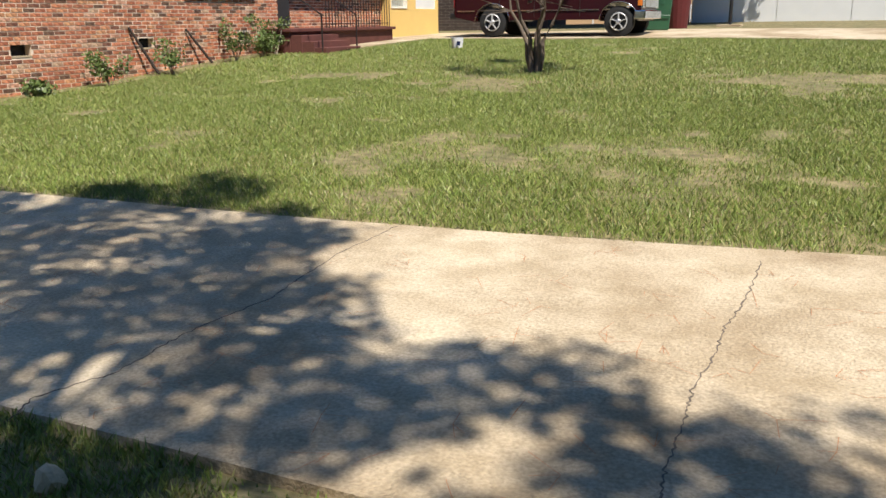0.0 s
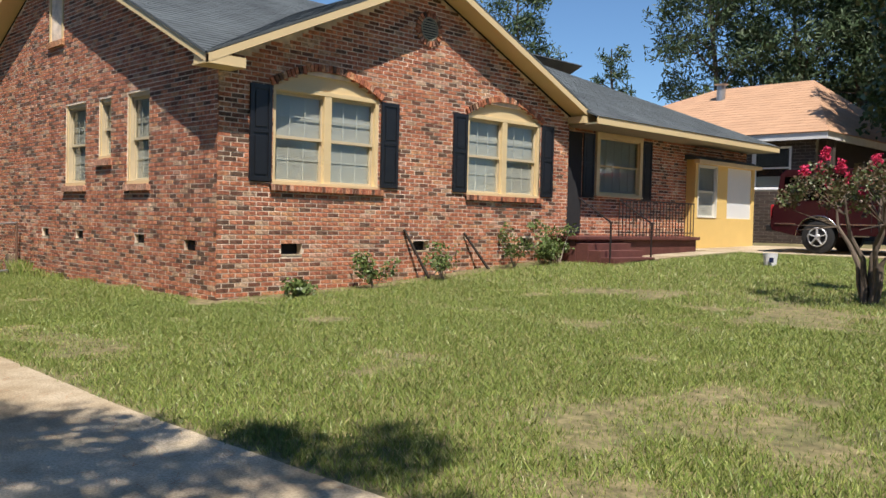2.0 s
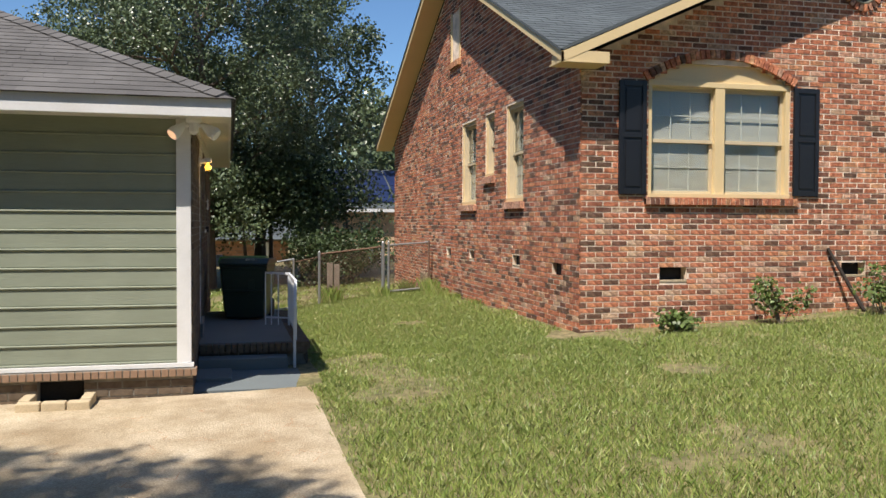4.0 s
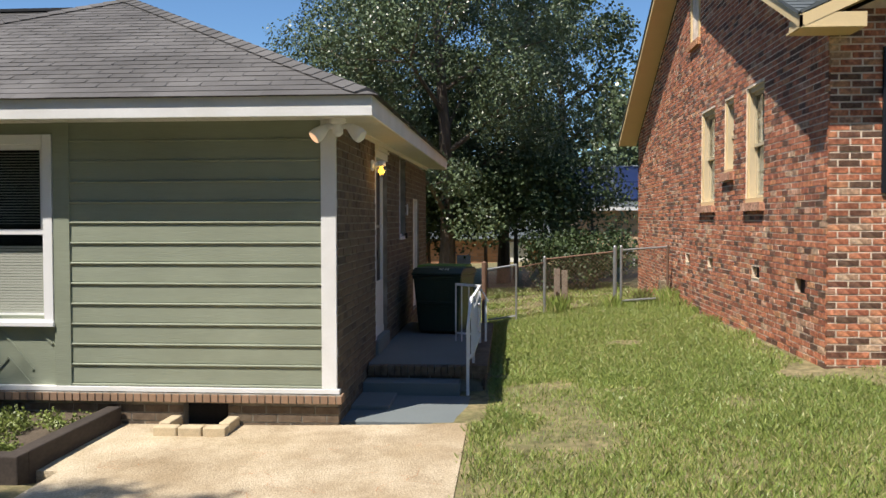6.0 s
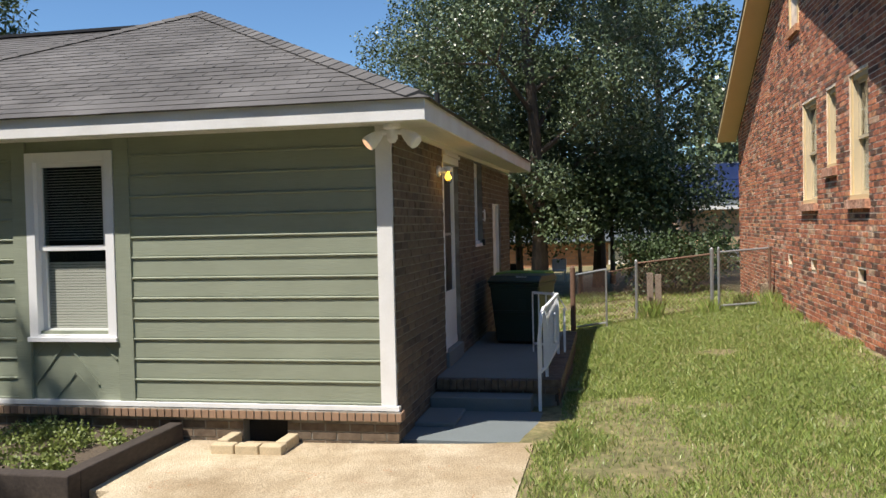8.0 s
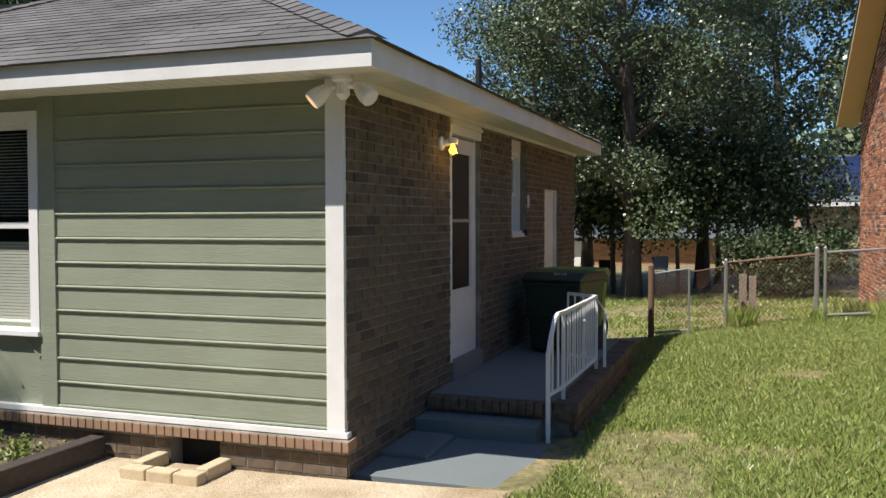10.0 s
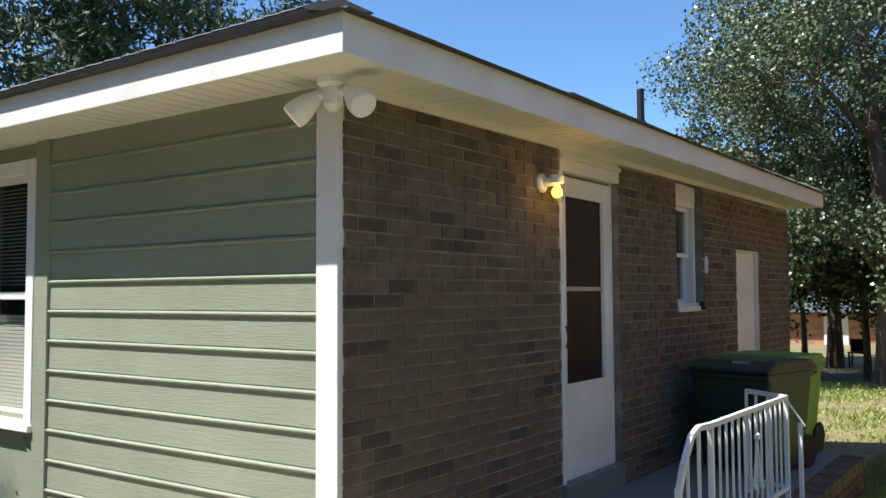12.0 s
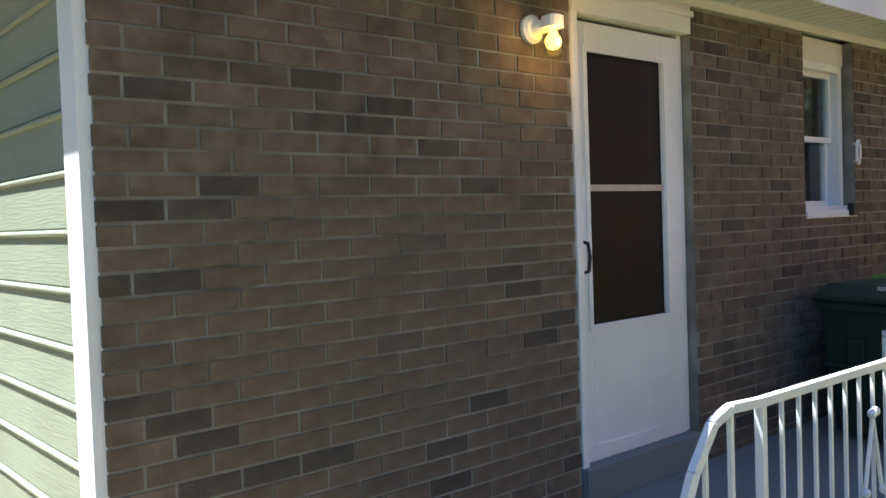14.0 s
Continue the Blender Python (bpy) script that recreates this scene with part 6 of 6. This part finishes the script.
    t = np.stack([np.cos(la) * hh * 0.4, np.sin(la) * hh * 0.4, hh], 1)
    s = np.stack([np.sin(la), -np.cos(la), np.zeros(n)], 1) * 0.0028
    TF.append(np.stack([p - s, p + s, p + t * np.array([0.4, 0.4, 0.6]) + s * 0.7, p + t], 1))
quads_mesh("tall_grass", np.concatenate(TF), M["blade"], None, "stuff", "taller tufts of uncut grass along fence and walls", "grass")

# ---- driveway litter: pine needles and cracks ----
nr = np.random.default_rng(12)
V = []
for k in range(330):
    x, y = nr.uniform(-9.5, 2.5), nr.uniform(2.2, 5.3)
    if not in_drive(x, y, -0.05):
        continue
    for q in range(nr.integers(1, 4)):
        a, L_ = nr.uniform(0, math.tau), nr.uniform(0.06, 0.19)
        d, s = np.array([math.cos(a), math.sin(a), 0]), np.array([-math.sin(a), math.cos(a), 0]) * 0.0011
        z = gz(x, y) + 0.016
        p, e = np.array([x, y, z]), np.array([x, y, z]) + d * L_
        V.append([p - s, p + s, e + s, e - s])
quads_mesh("pine_needles", np.array(V), M["needles"], None, "stuff", "scattered fallen orange pine needles on the concrete", "litter")


def crack(pts, w, seed):
    r = random.Random(seed)
    bm = bmesh.new()
    P = []
    for (xa, ya), (xb, yb) in zip(pts, pts[1:]):
        for k in range(14):
            f = k / 14
            P.append((xa + (xb - xa) * f + r.uniform(-0.01, 0.01), ya + (yb - ya) * f + r.uniform(-0.008, 0.008)))
    for (xa, ya), (xb, yb) in zip(P, P[1:]):
        ww = w * r.uniform(0.4, 1.5)
        beam(bm, (xa, ya, gz(xa, ya) + 0.013), (xb, yb, gz(xb, yb) + 0.013), ww, 0.003)
    c = part("crack", bm, M["crack"], None, kind="structure")
    return c


crack([(-0.36, 5.34), (-0.37, 4.63), (-0.42, 4.18), (-0.42, 3.81), (-0.45, 3.39), (-0.43, 3.11), (-0.43, 2.71), (-0.41, 2.46)], 0.006, 1)
crack([(-2.79, 5.22), (-2.83, 4.51), (-2.78, 3.94), (-2.74, 3.67), (-2.82, 3.06), (-2.79, 2.57), (-2.91, 2.26), (-2.82, 2.04)], 0.005, 2)

# ---- far driveway, truck and things round it ----
def slab_on_ground(name, x0, x1, y0, y1, material, label, lift=0.03, kind="structure"):
    bm = bmesh.new()
    nx, ny = max(2, int((x1 - x0) / 0.6)), max(2, int((y1 - y0) / 0.6))
    g = [[bm.verts.new((x0 + (x1 - x0) * i / nx, y0 + (y1 - y0) * j / ny, gz(x0 + (x1 - x0) * i / nx, y0 + (y1 - y0) * j / ny) + lift)) for i in range(nx + 1)] for j in range(ny + 1)]
    for j in range(ny):
        for i in range(nx):
            bm.faces.new((g[j][i], g[j][i + 1], g[j + 1][i + 1], g[j + 1][i]))
    ext = bmesh.ops.extrude_face_region(bm, geom=bm.faces[:])
    for v in ext["geom"]:
        if isinstance(v, bmesh.types.BMVert):
            v.co.z -= 0.12
    return part(name, bm, material, None, label, kind=kind)


slab_on_ground("far_driveway", -24, 8, 21.3, 25.6, M["concrete"], "pale concrete driveway beyond the lawn")
slab_on_ground("garden_path", -10.9, -10.2, 16.6, 21.6, M["concrete"], "narrow pale concrete path to the porch steps", 0.04)


def truck(x0, y0, z0):
    """Crew vehicle seen from its side; x runs from its tail to its nose."""
    t = thing("suv", "dark maroon full-size utility vehicle parked on the far driveway", "vehicle")
    wb, r = 3.34, 0.37
    W = 1.95
    side = [(-1.05, 0.5), (-1.1, 0.62), (-1.08, 1.02), (-0.98, 1.12), (-0.9, 1.8), (-0.75, 1.9), (1.9, 1.9), (2.1, 1.84), (2.62, 1.22), (3.66, 1.15), (3.86, 1.02), (3.9, 0.55), (3.83, 0.5)]

    def arch(cx):
        return [(cx + 0.47 * math.cos(a), 0.38 + 0.45 * math.sin(a)) for a in [math.pi * k / 10 for k in range(11)]]
    out = side[:] + arch(wb) + [(wb - 0.48, 0.42), (0.48, 0.42)] + arch(0)
    bm = bmesh.new()
    prism(bm, [(x0 + a, z0 + b) for a, b in out], y0 + 0.03, y0 + W - 0.03, "y")
    part("body", bm, M["carpaint"], t, bevel=0.03)
    for cx in (0, wb):
        for yy in (y0, y0 + W):
            s = 1 if yy == y0 else -1
            w = thing("wheel", "", "")
            w.parent = t
            bm = bmesh.new()
            tube(bm, [(x0 + cx, yy + s * 0.045, z0 + r), (x0 + cx, yy + s * 0.065, z0 + r), (x0 + cx, yy + s * 0.22, z0 + r), (x0 + cx, yy + s * 0.25, z0 + r)], [r - 0.08, r, r, r - 0.03], 28)
            part("tyre", bm, M["rubber"], w)
            bm = bmesh.new()
            tube(bm, [(x0 + cx, yy + s * 0.02, z0 + r), (x0 + cx, yy + s * 0.04, z0 + r)], [0.05, 0.07], 20)
            tube(bm, [(x0 + cx, yy + s * 0.09, z0 + r), (x0 + cx, yy + s * 0.1, z0 + r)], [0.25, 0.25], 24)
            ring_ = [(x0 + cx + 0.205 * math.cos(k * math.tau / 24), yy + s * 0.03, z0 + r + 0.205 * math.sin(k * math.tau / 24)) for k in range(25)]
            tube(bm, ring_, 0.016, 6, cap=False)
            for k in range(5):
                a = k * math.tau / 5 + 0.3
                beam(bm, (x0 + cx, yy + s * 0.03, z0 + r), (x0 + cx + 0.195 * math.cos(a), yy + s * 0.03, z0 + r + 0.195 * math.sin(a)), 0.02, 0.12, up=(0, 1, 0))
            part("rim", bm, M["alloy"], w, "bright five-spoke wheel rim")
            if yy == y0:
                bm = bmesh.new()
                P = [(x0 + cx + 0.49 * math.cos(a), yy + 0.02, z0 + 0.38 + 0.47 * math.sin(a)) for a in [math.pi * k / 12 for k in range(13)]]
                tube(bm, P, 0.009, 6)
                part("arch_trim", bm, M["chrome"], t)
    bm = bmesh.new()
    for a, b in ((-1.0, -0.5), (0.5, wb - 0.5)):
        beam(bm, (x0 + a, y0 + 0.02, z0 + 0.66), (x0 + b, y0 + 0.02, z0 + 0.66), 0.02, 0.028)
    part("side_trim", bm, M["chrome"], t)
    for a, b, c, d in ((-0.8, 0.15, -0.78, 0.15), (0.25, 1.1, 0.25, 1.1), (1.2, 2.3, 1.2, 1.88)):
        bm = bmesh.new()
        prism(bm, [(x0 + a, z0 + 1.2), (x0 + b, z0 + 1.2), (x0 + d, z0 + 1.74), (x0 + c, z0 + 1.74)], y0 + 0.02, y0 + 0.035, "y")
        part("side_window", bm, M["darkglass"], t)
    bm = bmesh.new()
    for a in (1.15, 2.35, 0.2):
        beam(bm, (x0 + a, y0 + 0.026, z0 + 0.5), (x0 + a, y0 + 0.026, z0 + 1.15), 0.008, 0.01)
    part("door_seam", bm, M["black"], t)
    bm = bmesh.new()
    prism(bm, [(x0 + 2.16, z0 + 1.79), (x0 + 2.6, z0 + 1.27), (x0 + 2.63, z0 + 1.27), (x0 + 2.19, z0 + 1.81)], y0 + 0.15, y0 + W - 0.15, "y")
    part("windscreen", bm, M["darkglass"], t)
    boxes("bumper", M["chrome"], t, (x0 + 3.72, x0 + 4.0, y0 - 0.0, y0 + W, z0 + 0.42, z0 + 0.64), bevel=0.03, label="chrome front bumper")
    boxes("bumper", M["black"], t, (x0 - 1.22, x0 - 1.05, y0 + 0.05, y0 + W - 0.05, z0 + 0.48, z0 + 0.62), bevel=0.02)
    boxes("grille", M["chrome"], t, (x0 + 3.87, x0 + 3.93, y0 + 0.3, y0 + W - 0.3, z0 + 0.7, z0 + 1.0), bevel=0.01)
    for s in (0.02, W - 0.3):
        boxes("headlight", M["chrome"], t, (x0 + 3.77, x0 + 3.92, y0 + s + 0.02, y0 + s + 0.28, z0 + 0.68, z0 + 0.98), bevel=0.01)
        boxes("indicator_light", M["amber"], t, (x0 + 3.8, x0 + 3.91, y0 + s - 0.01 if s < 1 else y0 + W - 0.06, y0 + s + 0.06 if s < 1 else y0 + W - 0.01, z0 + 0.74, z0 + 0.98), bevel=0.01)
    boxes("tail_light", M["signred"], t, (x0 - 1.1, x0 - 1.04, y0 + 0.03, y0 + 0.12, z0 + 0.75, z0 + 1.1), bevel=0.01)
    boxes("mirror", M["black"], t, (x0 + 2.05, x0 + 2.2, y0 - 0.18, y0 + 0.02, z0 + 1.2, z0 + 1.38), bevel=0.02)
    return t


tg = gz(-7, 21.9) + 0.03
truck(-8.6, 21.7, tg)
wheelie_bin((-5.0, 25.0, gz(-5.0, 25.0)), 20, M["bingreen2"], M["bingreen2"], "green wheeled bin on the far driveway beside the vehicle", 0.75, 0.8, 1.12)
red = thing("tub", "dark red plastic tub behind the far driveway", "tub")
bm = bmesh.new()
tube(bm, [(-4.75, 27.0, gz(-4.75, 27.0)), (-4.75, 27.0, gz(-4.75, 27.0) + 0.95), (-4.75, 27.0, gz(-4.75, 27.0) + 0.98)], [0.28, 0.36, 0.4], 16)
part("tub_body", bm, mat("dark_red_plastic", (0.12, 0.02, 0.02), 0.5), red)
bucket = thing("bucket", "small white plastic bucket lying on the lawn", "bucket")
bg = gz(-8.0, 18.1)
bm = bmesh.new()
tube(bm, [(-8.0, 18.1, bg), (-8.0, 18.1, bg + 0.24), (-8.0, 18.1, bg + 0.25)], [0.11, 0.14, 0.145], 18)
part("pail", bm, M["plastic"], bucket)
boxes("sticker", M["solar"], bucket, (-7.95, -7.87, 17.955, 17.965, bg + 0.08, bg + 0.17))

# porch ironwork
iron = thing("porch_railing", "dark iron porch railing with thin balusters", "railing")
px_ = -11.1
pts = [[(px_, 17.6), (px_, 20.7)]]
for a, b in pts:
    bar("top_rail", [(*a, 2.15), (*b, 2.15)], 0.014, "blackiron", iron, True)
    bar("bottom_rail", [(*a, 1.46), (*b, 1.46)], 0.01, "blackiron", iron, True)
    n = max(2, int((b[1] - a[1]) / 0.13))
    for k in range(n + 1):
        y = a[1] + (b[1] - a[1]) * k / n
        bar("baluster", [(px_, y, 1.37), (px_, y, 2.15)], 0.008, "blackiron", iron, True)
for y in (16.15, 17.6):
    bar("stair_rail", [(px_, y, 2.15), (px_ + 0.8, y, 1.66)], 0.014, "blackiron", iron, True)
    bar("post", [(px_ + 0.8, y, gz(px_ + 0.8, y) - 0.05), (px_ + 0.8, y, 1.68)], 0.014, "blackiron", iron, True)

# ---- dark brick house with a tan roof, beyond the far driveway ----
H3 = thing("house", "single-storey dark brown brick house with a tan shingle hip roof", "house")
hx0, hx1, hy0, hy1, hz, ht = -22.5, -11.6, 28.8, 38.2, 1.0, 4.45
brick_wall("side_wall", M["darkbrick2"], M["mortar"], H3, (hx0, hy0), (hx1, hy0), hz, ht, (0, -1), [(8.85, 10.15, 2.85, 4.25)], seed=61, course=0.1, length=0.3)
boxes("other_wall", M["darkbrick2"], H3, (hx1 - 0.2, hx1, hy0 + 0.2, hy1, hz, ht))
boxes("other_wall", M["darkbrick2"], H3, (hx0, hx0 + 0.2, hy0 + 0.2, hy1, hz, ht))
w = sash_window(H3, "y", hy0 + 0.05, hx0 + 8.85, hx0 + 10.15, 2.85, 4.25, M["vinylw"], 0.06, blind=0.3, out=-1)
tagged(w, "white framed window in a dark brick wall")
boxes("porch_post", M["darkbrick2"], H3, (hx1 + 0.2, hx1 + 0.4, hy0 + 0.3, hy0 + 0.5, hz, ht))
boxes("porch_post", M["darkbrick2"], H3, (hx1 + 1.6, hx1 + 1.8, hy0 + 1.3, hy0 + 1.5, hz, ht))
boxes("eave_fascia", M["white"], H3, (hx0 - 0.4, hx1 + 0.5, hy0 - 0.42, hy0 - 0.4, ht - 0.1, ht + 0.12), (hx1 + 0.48, hx1 + 0.5, hy0 - 0.4, hy1 + 0.4, ht - 0.1, ht + 0.12))
boxes("eave_soffit", M["soffit"], H3, (hx0 - 0.4, hx1 + 0.48, hy0 - 0.4, hy1 + 0.4, ht, ht + 0.02))
e0, e1, f0, f1 = hx0 - 0.45, hx1 + 0.55, hy0 - 0.45, hy1 + 0.45
ra, rb, ry, rz = -17.4, -13.7, 33.5, 7.0
zz = ht + 0.13
roof_plane(H3, (e0, f0, zz), (e1, f0, zz), (ra, ry, rz), (rb, ry, rz), M["shingle3"], course=0.28, tab=0.5, seed=71)
roof_plane(H3, (e1, f0, zz), (e1, f1, zz), (rb, ry, rz), (rb, ry, rz), M["shingle3"], course=0.28, tab=0.5, seed=72)
roof_plane(H3, (e0, f1, zz), (e0, f0, zz), (ra, ry, rz), (ra, ry, rz), M["shingle3"], course=0.4, tab=0.8, seed=73)
roof_plane(H3, (e1, f1, zz), (e0, f1, zz), (rb, ry, rz), (ra, ry, rz), M["shingle3"], course=0.4, tab=0.8, seed=74)
bm = bmesh.new()
tube(bm, [(-16.6, 32.2, 6.1), (-16.6, 32.2, 6.9), (-16.6, 32.2, 6.95)], [0.16, 0.16, 0.28], 12)
part("roof_vent", bm, M["galv"], H3)

# ---- white storage container with a sign, basketball goal ----
pod = thing("storage_container", "white panelled storage container with a red and white sign", "container")
cz = gz(-2, 32)
boxes("wall_panel", M["panelwhite"], pod, (-5.4, -2.5, 33.4, 33.45, cz, cz + 3.0), bevel=0.004)
boxes("wall_panel", M["panelwhite"], pod, (-2.48, -0.1, 33.4, 33.45, cz, cz + 3.0), bevel=0.004)
boxes("wall_panel", M["panelwhite"], pod, (-0.08, 2.3, 33.4, 33.45, cz, cz + 3.0), bevel=0.004)
boxes("core", M["panelwhite"], pod, (-5.38, 2.3, 33.45, 36.0, cz, cz + 2.98))
boxes("sign_board", M["plastic"], pod, (-3.85, 0.6, 33.36, 33.39, cz + 1.15, cz + 2.55))
boxes("sign_band", M["signred"], pod, (-3.75, 0.5, 33.35, 33.36, cz + 1.95, cz + 2.5))
boxes("sign_band", M["black"], pod, (-3.5, 0.5, 33.35, 33.36, cz + 1.72, cz + 1.9))
writing("sign_words", "Moving & Storage", (-3.6, 33.352, cz + 1.27), (90, 0, 0), 0.4, M["signred"], pod, "red printed words")
hoop = thing("basketball_goal", "basketball goal with a clear backboard on a dark pole", "basketball goal")
hx_, hy_ = -3.4, 28.2
hg = gz(hx_, hy_)
bm = bmesh.new()
tube(bm, [(hx_, hy_, hg - 0.1), (hx_, hy_, hg + 3.2), (hx_ + 0.4, hy_, hg + 3.5)], 0.055, 10)
part("pole", bm, M["black"], hoop)
boxes("base", M["concrete"], hoop, (hx_ - 0.35, hx_ + 0.35, hy_ - 0.35, hy_ + 0.35, hg - 0.05, hg + 0.06), bevel=0.01)
boxes("backboard", M["glass"], hoop, (hx_ + 0.3, hx_ + 1.3, hy_ - 0.1, hy_ - 0.08, hg + 2.95, hg + 3.8))
boxes("backboard_frame", M["white"], hoop, (hx_ + 0.3, hx_ + 1.3, hy_ - 0.12, hy_ - 0.07, hg + 2.92, hg + 2.97), (hx_ + 0.3, hx_ + 1.3, hy_ - 0.12, hy_ - 0.07, hg + 3.78, hg + 3.83), (hx_ + 0.28, hx_ + 0.33, hy_ - 0.12, hy_ - 0.07, hg + 2.97, hg + 3.78),
      (hx_ + 1.27, hx_ + 1.32, hy_ - 0.12, hy_ - 0.07, hg + 2.97, hg + 3.78), (hx_ + 0.6, hx_ + 1.0, hy_ - 0.125, hy_ - 0.115, hg + 3.35, hg + 3.38), (hx_ + 0.6, hx_ + 0.63, hy_ - 0.125, hy_ - 0.115, hg + 3.05, hg + 3.35), (hx_ + 0.97, hx_ + 1.0, hy_ - 0.125, hy_ - 0.115, hg + 3.05, hg + 3.35))
bm = bmesh.new()
cx_, cy_, cz_ = hx_ + 0.8, hy_ - 0.36, hg + 3.0
ring = [(cx_ + 0.23 * math.cos(k * math.tau / 16), cy_ + 0.23 * math.sin(k * math.tau / 16), cz_) for k in range(17)]
tube(bm, ring, 0.012, 6, cap=False)
part("hoop_ring", bm, M["amber"], hoop)
bm = bmesh.new()
for k in range(12):
    a = k * math.tau / 12
    for s in (-1, 1):
        b = a + s * 0.5
        tube(bm, [(cx_ + 0.23 * math.cos(a), cy_ + 0.23 * math.sin(a), cz_), (cx_ + 0.13 * math.cos(b), cy_ + 0.13 * math.sin(b), cz_ - 0.42)], 0.006, 4)
part("net", bm, M["plastic"], hoop)

# buff building behind the magnolia
bf = thing("house", "buff rendered building with a white window behind the magnolia", "house")
boxes("wall", M["buff"], bf, (-15.5, -6.0, 42, 50, 0.8, 4.6))
w = sash_window(bf, "y", 41.99, -10.6, -9.4, 2.6, 4.1, M["vinylw"], 0.08, blind=0.9, out=-1)
bar("ramp_rail", [(-11.0, 40.5, 2.1), (-6.5, 40.5, 1.9)], 0.03, "ironpaint", bf, True)
bar("ramp_rail", [(-11.0, 40.5, 1.6), (-6.5, 40.5, 1.4)], 0.03, "ironpaint", bf, True)
for k in range(5):
    bar("rail_post", [(-11 + 1.1 * k, 40.5, 1.0), (-11 + 1.1 * k, 40.5, 2.1)], 0.03, "ironpaint", bf, True)
roof_plane(bf, (-16, 41.5, 4.6), (-5.5, 41.5, 4.6), (-14, 46, 6.2), (-7.5, 46, 6.2), M["shingle3"], course=0.4, tab=0.8, seed=81)

# ---- house with solar panels beyond the back yard ----
sh = thing("house", "low cream house with solar panels on its roof", "house")
sx = -42.0
boxes("wall", M["buff"], sh, (sx - 6, sx, 8.5, 24, -0.6, 2.35))
w = sash_window(sh, "x", sx + 0.01, 12.0, 14.0, 0.9, 2.1, M["vinylw"], 0.08, blind=0.8)
boxes("fascia", M["white"], sh, (sx + 0.5, sx + 0.55, 8.0, 24.5, 2.3, 2.5))
roof_plane(sh, (sx + 0.55, 8.0, 2.5), (sx + 0.55, 24.5, 2.5), (sx - 4.5, 8.0, 4.6), (sx - 4.5, 24.5, 4.6), M["shingle2"], course=0.4, tab=0.8, seed=82)
sl = (4.6 - 2.5) / 5.05
for k in range(9):
    for r_ in range(2):
        bm = bmesh.new()
        y = 8.6 + k * 1.7
        a, b = sx + 0.1 - r_ * 2.1, sx - 1.9 - r_ * 2.1
        za, zb = 2.5 + (sx + 0.55 - a) * sl + 0.08, 2.5 + (sx + 0.55 - b) * sl + 0.08
        prism(bm, [(a, za), (b, zb), (b, zb + 0.04), (a, za + 0.04)], y, y + 1.6, "y")
        part("solar_panel", bm, M["solar"], sh, "dark blue solar panel")
# red brick house far behind the fence
rh = thing("house", "low orange brick house with white doors behind the fence", "house")
brick_wall("wall", M["orangebrick"], M["mortar"], rh, (-44, -12), (-44, 7), -0.6, 0.95, (1, 0), [], seed=91, course=0.15, length=0.45)
roof_plane(rh, (-43.5, -12.5, 1.0), (-43.5, 7.5, 1.0), (-49, -12.5, 2.1), (-49, 7.5, 2.1), M["shingle2"], course=0.5, tab=1.0, seed=92)
for y in (-4.5, -1.0, 5.4):
    boxes("white_door", M["soffit"], rh, (-44, -43.9, y, y + 0.9, -0.5, 0.85), bevel=0.01)

# cooler, chairs and a ledge of clutter in the back yard
for x, y, w_, h_, m_, nm, lb in ((-34, 3.5, 0.9, 0.8, "plastic", "chair", "white plastic garden chair in the far back yard"), (-33, 1.9, 0.8, 0.75, "black", "grill", "dark barbecue grill in the far back yard"), (-36, 9.6, 1.0, 0.7, "plastic", "chair", "white plastic garden chair in the far back yard")):
    c = thing(nm, lb, nm)
    g = gz(x, y)
    boxes("seat", M[m_], c, (x, x + 0.5, y, y + 0.5, g + 0.38, g + 0.42), bevel=0.01)
    boxes("backrest", M[m_], c, (x, x + 0.04, y, y + 0.5, g + 0.42, g + h_), bevel=0.01)
    for i in (0.02, 0.44):
        for j in (0.02, 0.44):
            boxes("leg", M[m_], c, (x + i, x + i + 0.04, y + j, y + j + 0.04, g - 0.02, g + 0.38))

# ---- far woods all round, and unseen nearer lumps that block sky light ----
fr_ = np.random.default_rng(33)
cs, rs = [], []
for k in range(330):
    a = fr_.uniform(0, math.tau)
    d = fr_.uniform(62, 85)
    cs.append((-10 + d * math.cos(a), 10 + d * math.sin(a), fr_.uniform(1.0, 6.5)))
    rs.append(fr_.uniform(2.2, 4.5))
# unseen lumps to the east and south, added to cut low sky light
for k in range(230):
    cs.append((fr_.uniform(17, 30), fr_.uniform(-45, 20), fr_.uniform(1, 15)))
    rs.append(fr_.uniform(2.0, 4.0))
for k in range(170):
    cs.append((fr_.uniform(10, 17), fr_.uniform(-22, 6), fr_.uniform(2, 14)))
    rs.append(fr_.uniform(1.8, 3.0))
for k in range(90):
    cs.append((fr_.uniform(-8, 18), fr_.uniform(-38, -28), fr_.uniform(1, 12)))
    rs.append(fr_.uniform(2.0, 4.0))
quads_mesh("far_woods", leaf_cloud(fr_, cs, rs, 26, 0.75, 0.1), M["leaf"], None, "stuff", "distant dark green woods, plus unseen nearer lumps that block sky light", "woods")
